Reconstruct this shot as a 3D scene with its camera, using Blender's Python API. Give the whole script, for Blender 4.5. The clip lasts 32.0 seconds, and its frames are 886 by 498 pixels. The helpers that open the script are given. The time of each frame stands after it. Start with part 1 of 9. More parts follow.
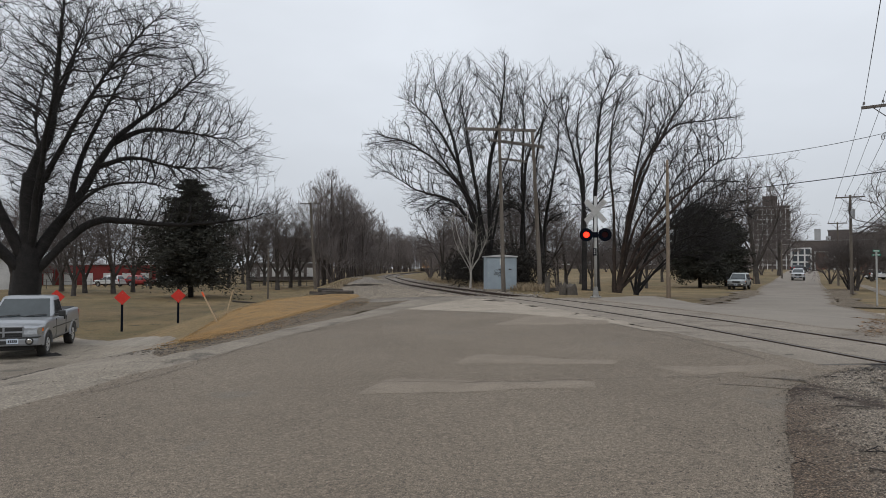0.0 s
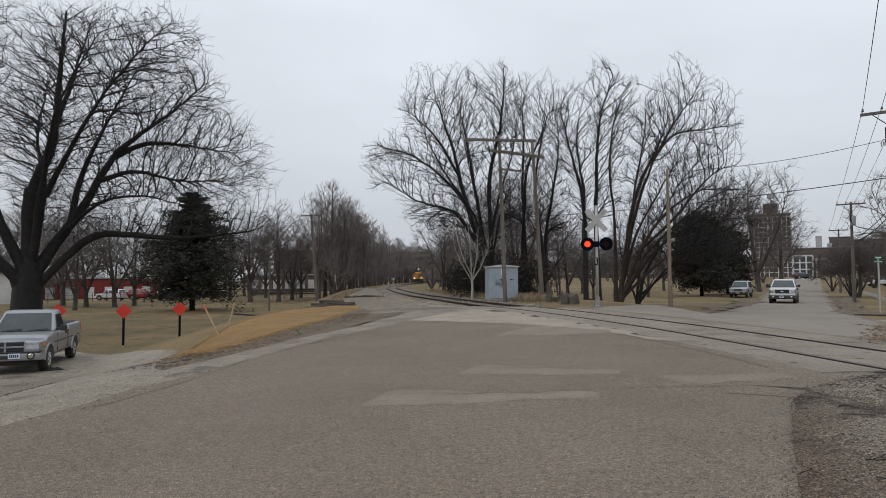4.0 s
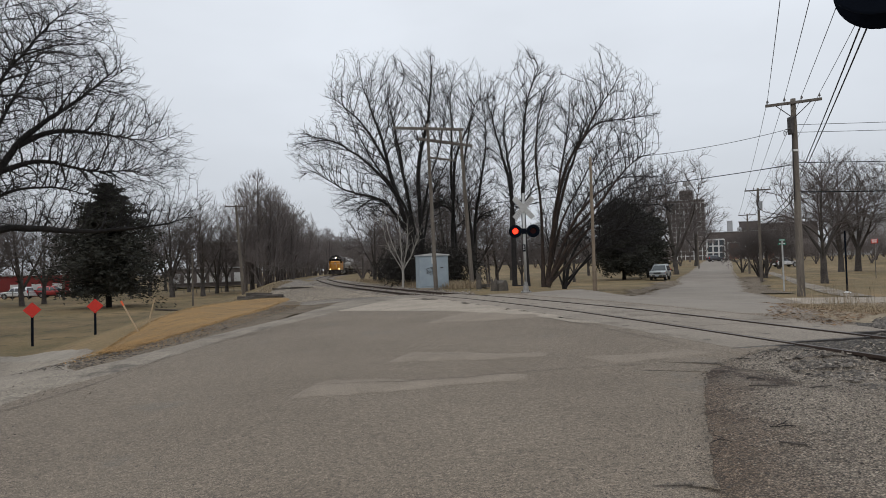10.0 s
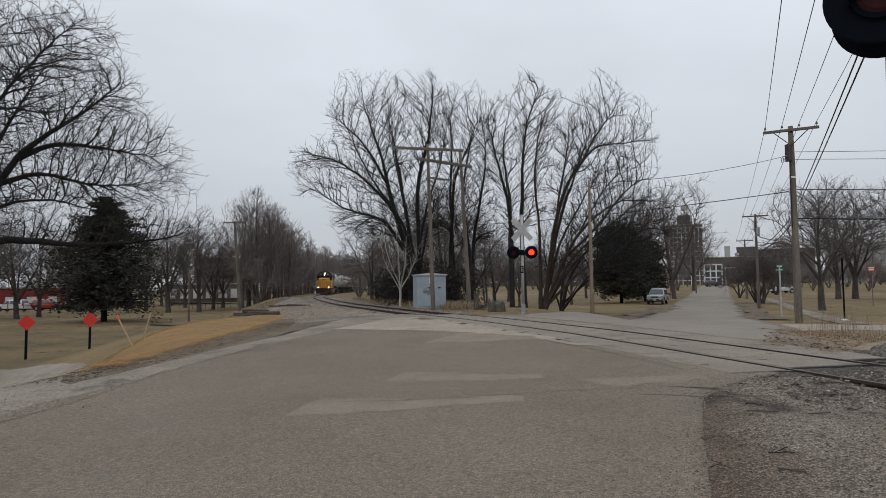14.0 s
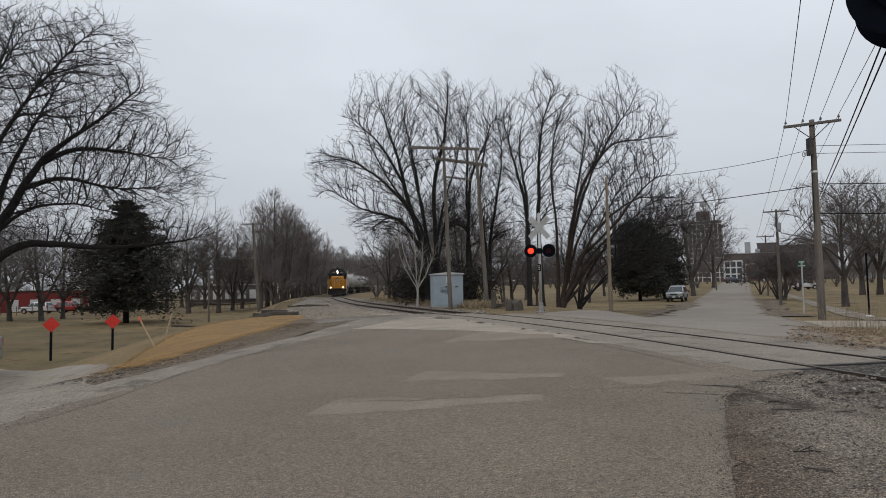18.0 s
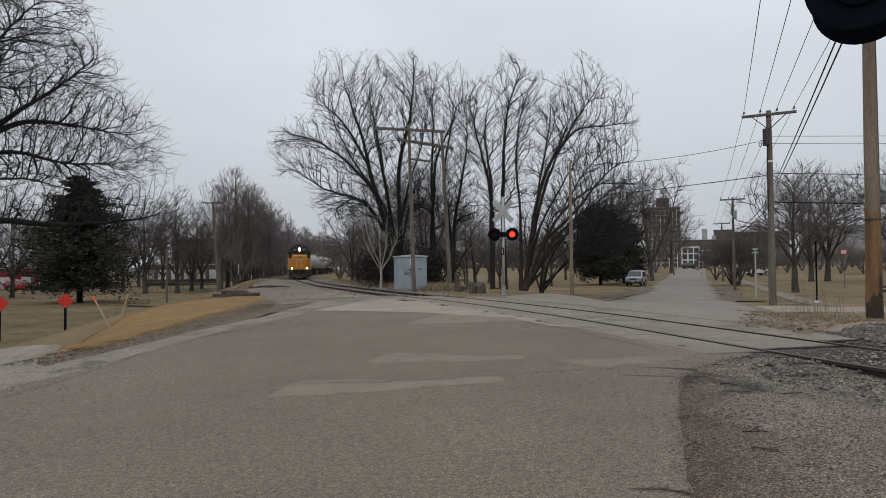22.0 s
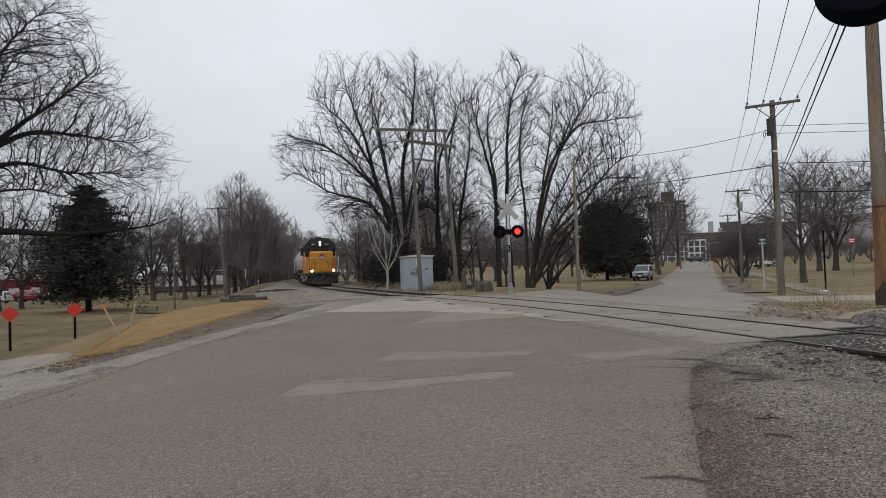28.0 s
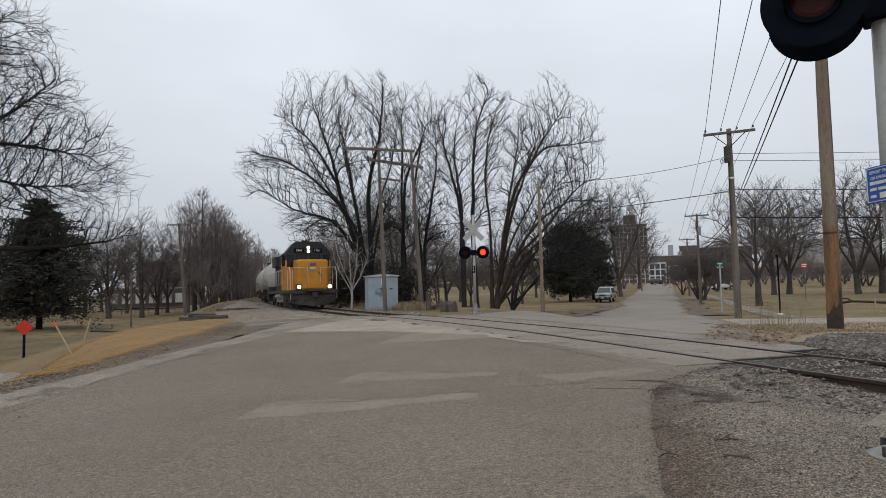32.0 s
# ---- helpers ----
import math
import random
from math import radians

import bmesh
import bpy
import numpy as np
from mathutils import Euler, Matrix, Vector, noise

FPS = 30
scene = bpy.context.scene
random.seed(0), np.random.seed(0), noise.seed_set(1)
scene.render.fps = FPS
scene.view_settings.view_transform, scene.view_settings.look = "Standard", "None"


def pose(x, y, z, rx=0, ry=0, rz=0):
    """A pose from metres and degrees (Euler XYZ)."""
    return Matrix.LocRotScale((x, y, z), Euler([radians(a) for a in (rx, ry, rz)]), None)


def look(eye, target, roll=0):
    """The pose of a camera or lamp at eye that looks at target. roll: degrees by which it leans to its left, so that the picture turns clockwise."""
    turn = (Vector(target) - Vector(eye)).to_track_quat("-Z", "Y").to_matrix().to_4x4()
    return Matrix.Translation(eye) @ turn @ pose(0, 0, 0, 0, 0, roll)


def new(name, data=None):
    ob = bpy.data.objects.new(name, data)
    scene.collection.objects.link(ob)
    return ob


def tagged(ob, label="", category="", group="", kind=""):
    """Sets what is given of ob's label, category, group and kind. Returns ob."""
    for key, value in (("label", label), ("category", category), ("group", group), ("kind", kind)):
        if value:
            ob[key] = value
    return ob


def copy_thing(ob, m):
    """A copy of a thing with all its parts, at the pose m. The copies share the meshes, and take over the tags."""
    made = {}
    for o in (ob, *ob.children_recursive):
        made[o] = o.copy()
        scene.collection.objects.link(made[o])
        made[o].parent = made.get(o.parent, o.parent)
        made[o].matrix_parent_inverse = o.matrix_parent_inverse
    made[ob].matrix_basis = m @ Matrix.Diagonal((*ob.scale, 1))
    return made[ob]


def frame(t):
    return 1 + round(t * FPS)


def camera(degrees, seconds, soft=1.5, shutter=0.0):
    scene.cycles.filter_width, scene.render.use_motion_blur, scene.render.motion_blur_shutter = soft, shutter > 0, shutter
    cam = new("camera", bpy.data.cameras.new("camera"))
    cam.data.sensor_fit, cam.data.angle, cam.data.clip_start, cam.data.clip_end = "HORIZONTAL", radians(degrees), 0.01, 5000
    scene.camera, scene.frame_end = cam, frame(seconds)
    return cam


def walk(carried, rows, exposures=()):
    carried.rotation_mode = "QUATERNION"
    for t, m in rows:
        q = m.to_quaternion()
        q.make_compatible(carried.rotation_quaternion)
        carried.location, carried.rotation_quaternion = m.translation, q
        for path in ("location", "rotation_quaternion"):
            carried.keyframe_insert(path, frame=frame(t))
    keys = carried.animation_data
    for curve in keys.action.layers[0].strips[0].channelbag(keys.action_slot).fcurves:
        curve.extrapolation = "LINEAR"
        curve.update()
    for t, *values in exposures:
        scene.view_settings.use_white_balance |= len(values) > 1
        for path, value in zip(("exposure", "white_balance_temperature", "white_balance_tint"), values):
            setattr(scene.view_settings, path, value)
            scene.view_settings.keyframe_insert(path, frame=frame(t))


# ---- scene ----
LENS = 70.43
cam = camera(LENS, 32.0, soft=0.9)

# seconds, eye x, y, z, turn to the left, tilt up, lean to the left (degrees)
VIEW = [
    (0, 0.018, 0.0, 1.411, 5.76, 1.69, 0.13),
    (0.5, 0.015, 0.0, 1.412, 5.70, 1.81, -0.09),
    (1, 0.019, 0.0, 1.417, 5.55, 2.24, 0.01),
    (1.5, 0.020, 0.0, 1.415, 5.42, 2.25, -0.02),
    (2, 0.016, 0.0, 1.415, 5.46, 2.40, 0.38),
    (2.5, 0.017, 0.0, 1.416, 5.59, 2.75, 0.26),
    (4.5, 0.010, 0.0, 1.412, 5.86, 2.64, -0.47),
    (5, 0.011, 0.0, 1.393, 5.73, 2.80, 0.21),
    (5.5, 0.028, 0.0, 1.372, 0.47, 2.26, -0.41),
    (6, 0.041, 0.0, 1.380, -3.97, 1.63, -1.90),
    (6.5, 0.048, 0.0, 1.386, -4.14, 1.36, -2.71),
    (7, 0.036, 0.0, 1.388, -2.91, 2.05, -2.37),
    (7.5, 0.031, 0.0, 1.374, -2.24, 2.12, -2.89),
    (8, 0.040, 0.0, 1.385, -2.40, 1.36, -1.99),
    (8.5, 0.045, 0.0, 1.389, -3.38, 1.42, -1.81),
    (9, 0.036, 0.0, 1.399, -3.21, 1.87, -1.80),
    (9.5, 0.036, 0.0, 1.397, -1.89, 1.69, -1.97),
    (10, 0.030, 0.0, 1.399, -0.47, 1.56, -1.60),
    (10.5, 0.023, 0.0, 1.393, 1.72, 1.59, -1.92),
    (11, 0.017, 0.0, 1.383, 2.06, 1.35, -1.83),
    (11.5, 0.013, 0.0, 1.387, 0.51, 2.29, -1.10),
    (12, 0.004, 0.0, 1.393, -0.22, 3.23, -1.15),
    (12.5, 0.013, 0.0, 1.391, -0.27, 3.52, -1.00),
    (13, 0.017, 0.0, 1.389, 0.01, 3.41, -0.44),
    (13.5, 0.021, 0.0, 1.388, -0.66, 3.39, -0.40),
    (15.5, -0.004, 0.0, 1.397, -0.45, 3.66, -0.97),
    (16, -0.001, 0.0, 1.396, -0.43, 4.00, -0.84),
    (16.5, 0.009, 0.0, 1.390, -0.24, 3.86, -1.13),
    (17, -0.002, 0.0, 1.393, -0.08, 3.59, -0.96),
    (17.5, 0.001, 0.0, 1.395, 0.58, 3.32, -0.75),
    (18, 0.005, 0.0, 1.393, 0.82, 3.33, -1.05),
    (18.5, 0.006, 0.0, 1.391, 0.73, 3.38, -1.14),
    (19, -0.001, 0.0, 1.390, 0.12, 3.20, -0.60),
    (19.5, 0.018, 0.0, 1.382, -1.93, 2.64, -0.37),
    (20, 0.028, 0.0, 1.388, -3.76, 2.05, -1.04),
    (20.5, 0.019, 0.0, 1.396, -3.49, 1.97, -0.58),
    (21, 0.010, 0.0, 1.400, -2.75, 1.78, -0.47),
    (21.5, 0.010, 0.0, 1.398, -1.87, 1.90, -0.62),
    (22, 0.007, 0.0, 1.396, -2.44, 1.69, -0.40),
    (22.5, -0.012, 0.0, 1.409, -1.17, 2.19, 0.50),
    (23, -0.007, 0.0, 1.386, -3.17, 2.80, -0.06),
    (23.5, -0.010, 0.0, 1.387, -3.14, 1.94, -0.17),
    (24, -0.006, 0.0, 1.381, -2.76, 1.55, -2.15),
    (24.5, 0.004, 0.0, 1.370, -3.82, 2.33, -2.37),
    (25, -0.002, 0.0, 1.365, -3.56, 2.16, -1.32),
    (25.5, -0.008, 0.0, 1.371, -2.43, 1.43, -1.25),
    (27.5, 0.005, 0.0, 1.361, -1.86, 1.18, -1.88),
    (28, 0.002, 0.0, 1.360, -1.93, 1.69, -1.92),
    (28.5, -0.006, 0.0, 1.358, -3.46, 2.33, -1.70),
    (29, -0.008, 0.0, 1.354, -4.44, 2.61, -1.46),
    (29.5, -0.002, 0.0, 1.358, -4.99, 2.44, -1.82),
    (30, 0.004, 0.0, 1.364, -5.17, 2.51, -1.76),
    (30.5, 0.003, 0.0, 1.364, -5.05, 2.67, -1.75),
    (31, -0.001, 0.0, 1.365, -4.91, 2.98, -1.56),
    (31.5, -0.006, 0.0, 1.364, -4.90, 3.24, -1.34),
    (32, -0.008, 0.0, 1.364, -5.15, 3.42, -1.32),
]
walk(cam, [(t, Matrix.Translation((x, y, z)) @ Matrix.Rotation(radians(yaw), 4, "Z")
            @ Matrix.Rotation(radians(90 + tilt), 4, "X") @ Matrix.Rotation(radians(lean), 4, "Z"))
           for t, x, y, z, yaw, tilt, lean in VIEW],
     [(0.0, 0.0), (12.0, 0.02), (13.0, -0.10), (16.0, -0.10), (20.0, -0.13), (25.0, -0.09), (28.0, 0.0), (32.0, 0.02)])

# ---------------------------------------------------------------- daylight
world = bpy.data.worlds.new("overcast_sky")
scene.world = world
world.use_nodes = True
wt = world.node_tree
wt.nodes.clear()
w_out = wt.nodes.new("ShaderNodeOutputWorld")
w_bg = wt.nodes.new("ShaderNodeBackground")
w_sky = wt.nodes.new("ShaderNodeTexSky")
w_sky.sky_type, w_sky.sun_disc = "NISHITA", False
w_sky.sun_elevation, w_sky.sun_rotation = radians(38), radians(200)
w_sky.air_density, w_sky.dust_density = 1.0, 4.0
w_co = wt.nodes.new("ShaderNodeTexCoord")
w_sep = wt.nodes.new("ShaderNodeSeparateXYZ")
w_map = wt.nodes.new("ShaderNodeMapping")
w_map.inputs["Scale"].default_value = (1.0, 1.0, 2.6)
w_noise = wt.nodes.new("ShaderNodeTexNoise")
w_noise.inputs["Scale"].default_value, w_noise.inputs["Detail"].default_value = 1.6, 5
w_noise.inputs["Roughness"].default_value = 0.5
# an overcast sky is about three times brighter overhead than at the horizon
w_ramp = wt.nodes.new("ShaderNodeMapRange")
w_ramp.inputs["From Min"].default_value, w_ramp.inputs["From Max"].default_value = 0.0, 1.0
w_ramp.inputs["To Min"].default_value, w_ramp.inputs["To Max"].default_value = 0.72, 1.5
w_cl = wt.nodes.new("ShaderNodeMapRange")
w_cl.inputs["From Min"].default_value, w_cl.inputs["From Max"].default_value = 0.3, 0.7
w_cl.inputs["To Min"].default_value, w_cl.inputs["To Max"].default_value = 0.88, 1.07
w_mul = wt.nodes.new("ShaderNodeMath")
w_mul.operation = "MULTIPLY"
w_col = wt.nodes.new("ShaderNodeMix")
w_col.data_type, w_col.blend_type = "RGBA", "MULTIPLY"
w_col.inputs["Factor"].default_value = 1.0
w_col.inputs["A"].default_value = (0.93, 0.985, 1.065, 1)
w_mix = wt.nodes.new("ShaderNodeMix")
w_mix.data_type = "RGBA"
w_mix.inputs["Factor"].default_value = 0.93
w_dim = wt.nodes.new("ShaderNodeMix")
w_dim.data_type, w_dim.blend_type = "RGBA", "MULTIPLY"
w_dim.inputs["Factor"].default_value = 1.0
w_dim.inputs["B"].default_value = (0.1, 0.1, 0.1, 1)
L = wt.links.new
L(w_co.outputs["Generated"], w_sep.inputs[0])
L(w_co.outputs["Generated"], w_map.inputs["Vector"])
L(w_map.outputs[0], w_noise.inputs["Vector"])
L(w_sep.outputs["Z"], w_ramp.inputs["Value"])
L(w_noise.outputs[0], w_cl.inputs["Value"])
L(w_ramp.outputs[0], w_mul.inputs[0])
L(w_cl.outputs[0], w_mul.inputs[1])
L(w_mul.outputs[0], w_col.inputs["B"])
L(w_sky.outputs[0], w_dim.inputs["A"])
L(w_dim.outputs["Result"], w_mix.inputs["A"])
L(w_col.outputs["Result"], w_mix.inputs["B"])
L(w_mix.outputs["Result"], w_bg.inputs["Color"])
L(w_bg.outputs[0], w_out.inputs["Surface"])
w_bg.inputs["Strength"].default_value = 0.84

sun_data = bpy.data.lights.new("sun", "SUN")
sun_data.energy, sun_data.angle, sun_data.color = 0.5, radians(25), (1.0, 0.97, 0.93)
sun = new("sun", sun_data)
sun.matrix_world = look((0, 0, 60), (20, 55, 0))

# ---------------------------------------------------------------- materials


def mat(name, col, col2=None, scale=4.0, rough=0.8, metal=0.0, bump=0.3, fine=40.0, spec=0.4, world_space=False, spots=None,
        emit=0.0, island=0.0, dist=0.01, vary=0.0, chip=None, along=1.0):
    """A surface with two scales of variation: broad stains from col to col2 and a fine grain that also lifts the surface."""
    m = bpy.data.materials.new(name)
    m.use_nodes = True
    nt = m.node_tree
    b = nt.nodes["Principled BSDF"]
    b.inputs["Roughness"].default_value, b.inputs["Metallic"].default_value = rough, metal
    b.inputs["Specular IOR Level"].default_value = spec
    if emit:
        b.inputs["Emission Color"].default_value, b.inputs["Emission Strength"].default_value = (*col, 1), emit
    if col2 is None:
        b.inputs["Base Color"].default_value = (*col, 1)
        return m
    if world_space:
        vec = nt.nodes.new("ShaderNodeNewGeometry").outputs["Position"]
    else:
        vec = nt.nodes.new("ShaderNodeTexCoord").outputs["Object"]
        if along != 1.0:
            # grain that runs along the upright
            mp = nt.nodes.new("ShaderNodeMapping")
            mp.inputs["Scale"].default_value = (1.0, 1.0, along)
            nt.links.new(vec, mp.inputs["Vector"])
            vec = mp.outputs[0]
    n1, n2 = nt.nodes.new("ShaderNodeTexNoise"), nt.nodes.new("ShaderNodeTexNoise")
    n1.inputs["Scale"].default_value, n1.inputs["Detail"].default_value = scale, 6
    n1.inputs["Roughness"].default_value = 0.65
    n2.inputs["Scale"].default_value, n2.inputs["Detail"].default_value = fine, 7
    n2.inputs["Roughness"].default_value = 0.72
    nt.links.new(vec, n1.inputs["Vector"])
    nt.links.new(vec, n2.inputs["Vector"])
    ramp = nt.nodes.new("ShaderNodeMapRange")
    ramp.inputs["From Min"].default_value, ramp.inputs["From Max"].default_value = 0.33, 0.67
    nt.links.new(n1.outputs[0], ramp.inputs["Value"])
    mix = nt.nodes.new("ShaderNodeMix")
    mix.data_type = "RGBA"
    mix.inputs["A"].default_value, mix.inputs["B"].default_value = (*col, 1), (*col2, 1)
    nt.links.new(ramp.outputs[0], mix.inputs["Factor"])
    grain = nt.nodes.new("ShaderNodeMapRange")
    grain.inputs["From Min"].default_value, grain.inputs["From Max"].default_value = 0.25, 0.75
    grain.inputs["To Min"].default_value, grain.inputs["To Max"].default_value = 1 - bump * 0.9, 1 + bump * 0.9
    nt.links.new(n2.outputs[0], grain.inputs["Value"])
    mul = nt.nodes.new("ShaderNodeMix")
    mul.data_type, mul.blend_type = "RGBA", "MULTIPLY"
    mul.inputs["Factor"].default_value = 1.0
    nt.links.new(mix.outputs["Result"], mul.inputs["A"])
    nt.links.new(grain.outputs[0], mul.inputs["B"])
    last = mul.outputs["Result"]
    if vary or island:
        src = nt.nodes.new("ShaderNodeObjectInfo").outputs["Random"] if vary else nt.nodes.new("ShaderNodeNewGeometry").outputs["Random Per Island"]
        rr = nt.nodes.new("ShaderNodeMapRange")
        k = vary or island
        rr.inputs["To Min"].default_value, rr.inputs["To Max"].default_value = 1 - k, 1 + k
        nt.links.new(src, rr.inputs["Value"])
        m3 = nt.nodes.new("ShaderNodeMix")
        m3.data_type, m3.blend_type = "RGBA", "MULTIPLY"
        m3.inputs["Factor"].default_value = 1.0
        nt.links.new(last, m3.inputs["A"])
        nt.links.new(rr.outputs[0], m3.inputs["B"])
        last = m3.outputs["Result"]
    if spots:
        # spots: (colour, scale, threshold) of blotches with an edge of their own
        sc, s_scale, s_at = spots
        n3 = nt.nodes.new("ShaderNodeTexNoise")
        n3.inputs["Scale"].default_value, n3.inputs["Detail"].default_value = s_scale, 8
        n3.inputs["Roughness"].default_value = 0.7
        nt.links.new(vec, n3.inputs["Vector"])
        r3 = nt.nodes.new("ShaderNodeMapRange")
        r3.inputs["From Min"].default_value, r3.inputs["From Max"].default_value = s_at, s_at + 0.08
        nt.links.new(n3.outputs[0], r3.inputs["Value"])
        m4 = nt.nodes.new("ShaderNodeMix")
        m4.data_type = "RGBA"
        m4.inputs["B"].default_value = (*sc, 1)
        nt.links.new(r3.outputs[0], m4.inputs["Factor"])
        nt.links.new(last, m4.inputs["A"])
        last = m4.outputs["Result"]
    height = n2.outputs[0]
    if chip:
        # chip: (scale, contrast, depth) of the single stones in gravel and asphalt
        vo = nt.nodes.new("ShaderNodeTexVoronoi")
        vo.inputs["Scale"].default_value = chip[0]
        nt.links.new(vec, vo.inputs["Vector"])
        sp = nt.nodes.new("ShaderNodeSeparateColor")
        nt.links.new(vo.outputs["Color"], sp.inputs[0])
        c1, c2, cm, m5 = nt.nodes.new("ShaderNodeMapRange"), nt.nodes.new("ShaderNodeMapRange"), nt.nodes.new("ShaderNodeMath"), nt.nodes.new("ShaderNodeMix")
        c1.inputs["To Min"].default_value, c1.inputs["To Max"].default_value = 1 - chip[1], 1 + chip[1]
        nt.links.new(sp.outputs[0], c1.inputs["Value"])
        c2.inputs["From Min"].default_value, c2.inputs["From Max"].default_value = 0.25, 0.75
        c2.inputs["To Min"].default_value, c2.inputs["To Max"].default_value = 1.12, 1 - chip[2]
        nt.links.new(vo.outputs["Distance"], c2.inputs["Value"])
        cm.operation = "MULTIPLY"
        nt.links.new(c1.outputs[0], cm.inputs[0])
        nt.links.new(c2.outputs[0], cm.inputs[1])
        m5.data_type, m5.blend_type = "RGBA", "MULTIPLY"
        m5.inputs["Factor"].default_value = 1.0
        nt.links.new(last, m5.inputs["A"])
        nt.links.new(cm.outputs[0], m5.inputs["B"])
        last = m5.outputs["Result"]
        height = cm.outputs[0]
    nt.links.new(last, b.inputs["Base Color"])
    bp = nt.nodes.new("ShaderNodeBump")
    bp.inputs["Strength"].default_value, bp.inputs["Distance"].default_value = min(1, bump * 1.5), dist
    nt.links.new(height, bp.inputs["Height"])
    nt.links.new(bp.outputs[0], b.inputs["Normal"])
    return m


M = {}
M["asphalt"] = mat("worn_asphalt", (0.184, 0.147, 0.109), (0.238, 0.193, 0.145), 0.3, 0.9, bump=0.6, fine=28, world_space=True, spots=((0.196, 0.166, 0.132), 0.55, 0.58), chip=(150, 0.55, 0.3), dist=0.006)
M["asphalt_far"] = mat("patched_asphalt", (0.178, 0.152, 0.124), (0.235, 0.203, 0.167), 0.25, 0.9, bump=0.4, fine=30, world_space=True, spots=((0.14, 0.124, 0.108), 0.5, 0.62))
M["asphalt_pale"] = mat("pale_worn_paving", (0.255, 0.215, 0.168), (0.36, 0.305, 0.242), 0.5, 0.9, bump=0.45, fine=36, world_space=True, spots=((0.33, 0.288, 0.238), 0.9, 0.58), chip=(170, 0.35, 0.2), dist=0.005)
M["patch"] = mat("pale_road_patch", (0.255, 0.209, 0.160), (0.196, 0.158, 0.119), 1.3, 0.9, bump=0.5, fine=70, world_space=True, chip=(180, 0.38, 0.2), dist=0.005)
M["concrete"] = mat("broken_concrete", (0.30, 0.256, 0.202), (0.18, 0.15, 0.115), 0.5, 0.9, bump=0.5, fine=30, world_space=True, spots=((0.125, 0.105, 0.083), 0.9, 0.56), chip=(60, 0.3, 0.3), dist=0.01)
M["crack"] = mat("road_crack", (0.07, 0.058, 0.048), (0.11, 0.092, 0.076), 3, 0.95, bump=0.3, fine=60, world_space=True)
M["dirt"] = mat("gravel_shoulder", (0.29, 0.235, 0.182), (0.41, 0.345, 0.272), 0.45, 0.95, bump=0.75, fine=30, world_space=True, spots=((0.115, 0.082, 0.060), 0.5, 0.55), chip=(85, 0.7, 0.6), dist=0.02)
# mud lies along the street's broken edge, on a ragged band about a metre wide
_nt = M["dirt"].node_tree
_b = _nt.nodes["Principled BSDF"]
_src = _b.inputs["Base Color"].links[0].from_socket
_pos, _dot, _noise, _add, _rng, _mix = (_nt.nodes.new(k) for k in ("ShaderNodeNewGeometry", "ShaderNodeVectorMath", "ShaderNodeTexNoise", "ShaderNodeMath", "ShaderNodeMapRange", "ShaderNodeMix"))
_dot.operation = "DOT_PRODUCT"
_dot.inputs[1].default_value = (1.0, -0.33, 0.0)
_nt.links.new(_pos.outputs["Position"], _dot.inputs[0])
_noise.inputs["Scale"].default_value, _noise.inputs["Detail"].default_value, _noise.inputs["Roughness"].default_value = 2.2, 8, 0.75
_nt.links.new(_pos.outputs["Position"], _noise.inputs["Vector"])
_add.operation = "MULTIPLY_ADD"
_add.inputs[1].default_value = 1.6
_nt.links.new(_noise.outputs[0], _add.inputs[0])
_nt.links.new(_dot.outputs["Value"], _add.inputs[2])
_rng.inputs["From Min"].default_value, _rng.inputs["From Max"].default_value = 1.3, 2.05
_rng.inputs["To Min"].default_value, _rng.inputs["To Max"].default_value = 0.8, 0.0
_nt.links.new(_add.outputs[0], _rng.inputs["Value"])
_mix.data_type = "RGBA"
_mix.blend_type = "MULTIPLY"
_mix.inputs["B"].default_value = (0.56, 0.46, 0.39, 1)
_nt.links.new(_rng.outputs[0], _mix.inputs["Factor"])
_nt.links.new(_src, _mix.inputs["A"])
_nt.links.new(_mix.outputs["Result"], _b.inputs["Base Color"])
M["ballast"] = mat("ballast_bed", (0.165, 0.141, 0.116), (0.095, 0.08, 0.066), 0.7, 0.95, bump=0.8, fine=22, world_space=True, chip=(26, 0.5, 0.7), dist=0.04)
M["yardgravel"] = mat("yard_gravel", (0.33, 0.285, 0.235), (0.215, 0.183, 0.15), 0.6, 0.95, bump=0.7, fine=22, world_space=True, chip=(30, 0.45, 0.55), dist=0.03)
M["slab"] = mat("pale_concrete_slab", (0.30, 0.262, 0.212), (0.21, 0.18, 0.145), 0.7, 0.9, bump=0.4, fine=30, world_space=True, spots=((0.19, 0.16, 0.128), 1.1, 0.58), chip=(70, 0.25, 0.2), dist=0.006)
M["stone"] = mat("pale_ballast_stone", (0.275, 0.238, 0.195), (0.17, 0.146, 0.12), 3, 0.9, bump=0.3, fine=30, world_space=True, island=0.6)
M["stone_pale"] = mat("pale_gravel_stone", (0.37, 0.315, 0.25), (0.22, 0.185, 0.145), 3, 0.9, bump=0.3, fine=30, world_space=True, island=0.5)
M["stone_dark"] = mat("grey_ballast_stone", (0.155, 0.136, 0.117), (0.085, 0.074, 0.064), 3, 0.9, bump=0.3, fine=30, world_space=True, island=0.5)
M["lawn"] = mat("winter_lawn", (0.100, 0.079, 0.034), (0.225, 0.152, 0.074), 0.16, 0.95, bump=0.8, fine=12, world_space=True, spots=((0.070, 0.056, 0.028), 0.6, 0.55), dist=0.04)
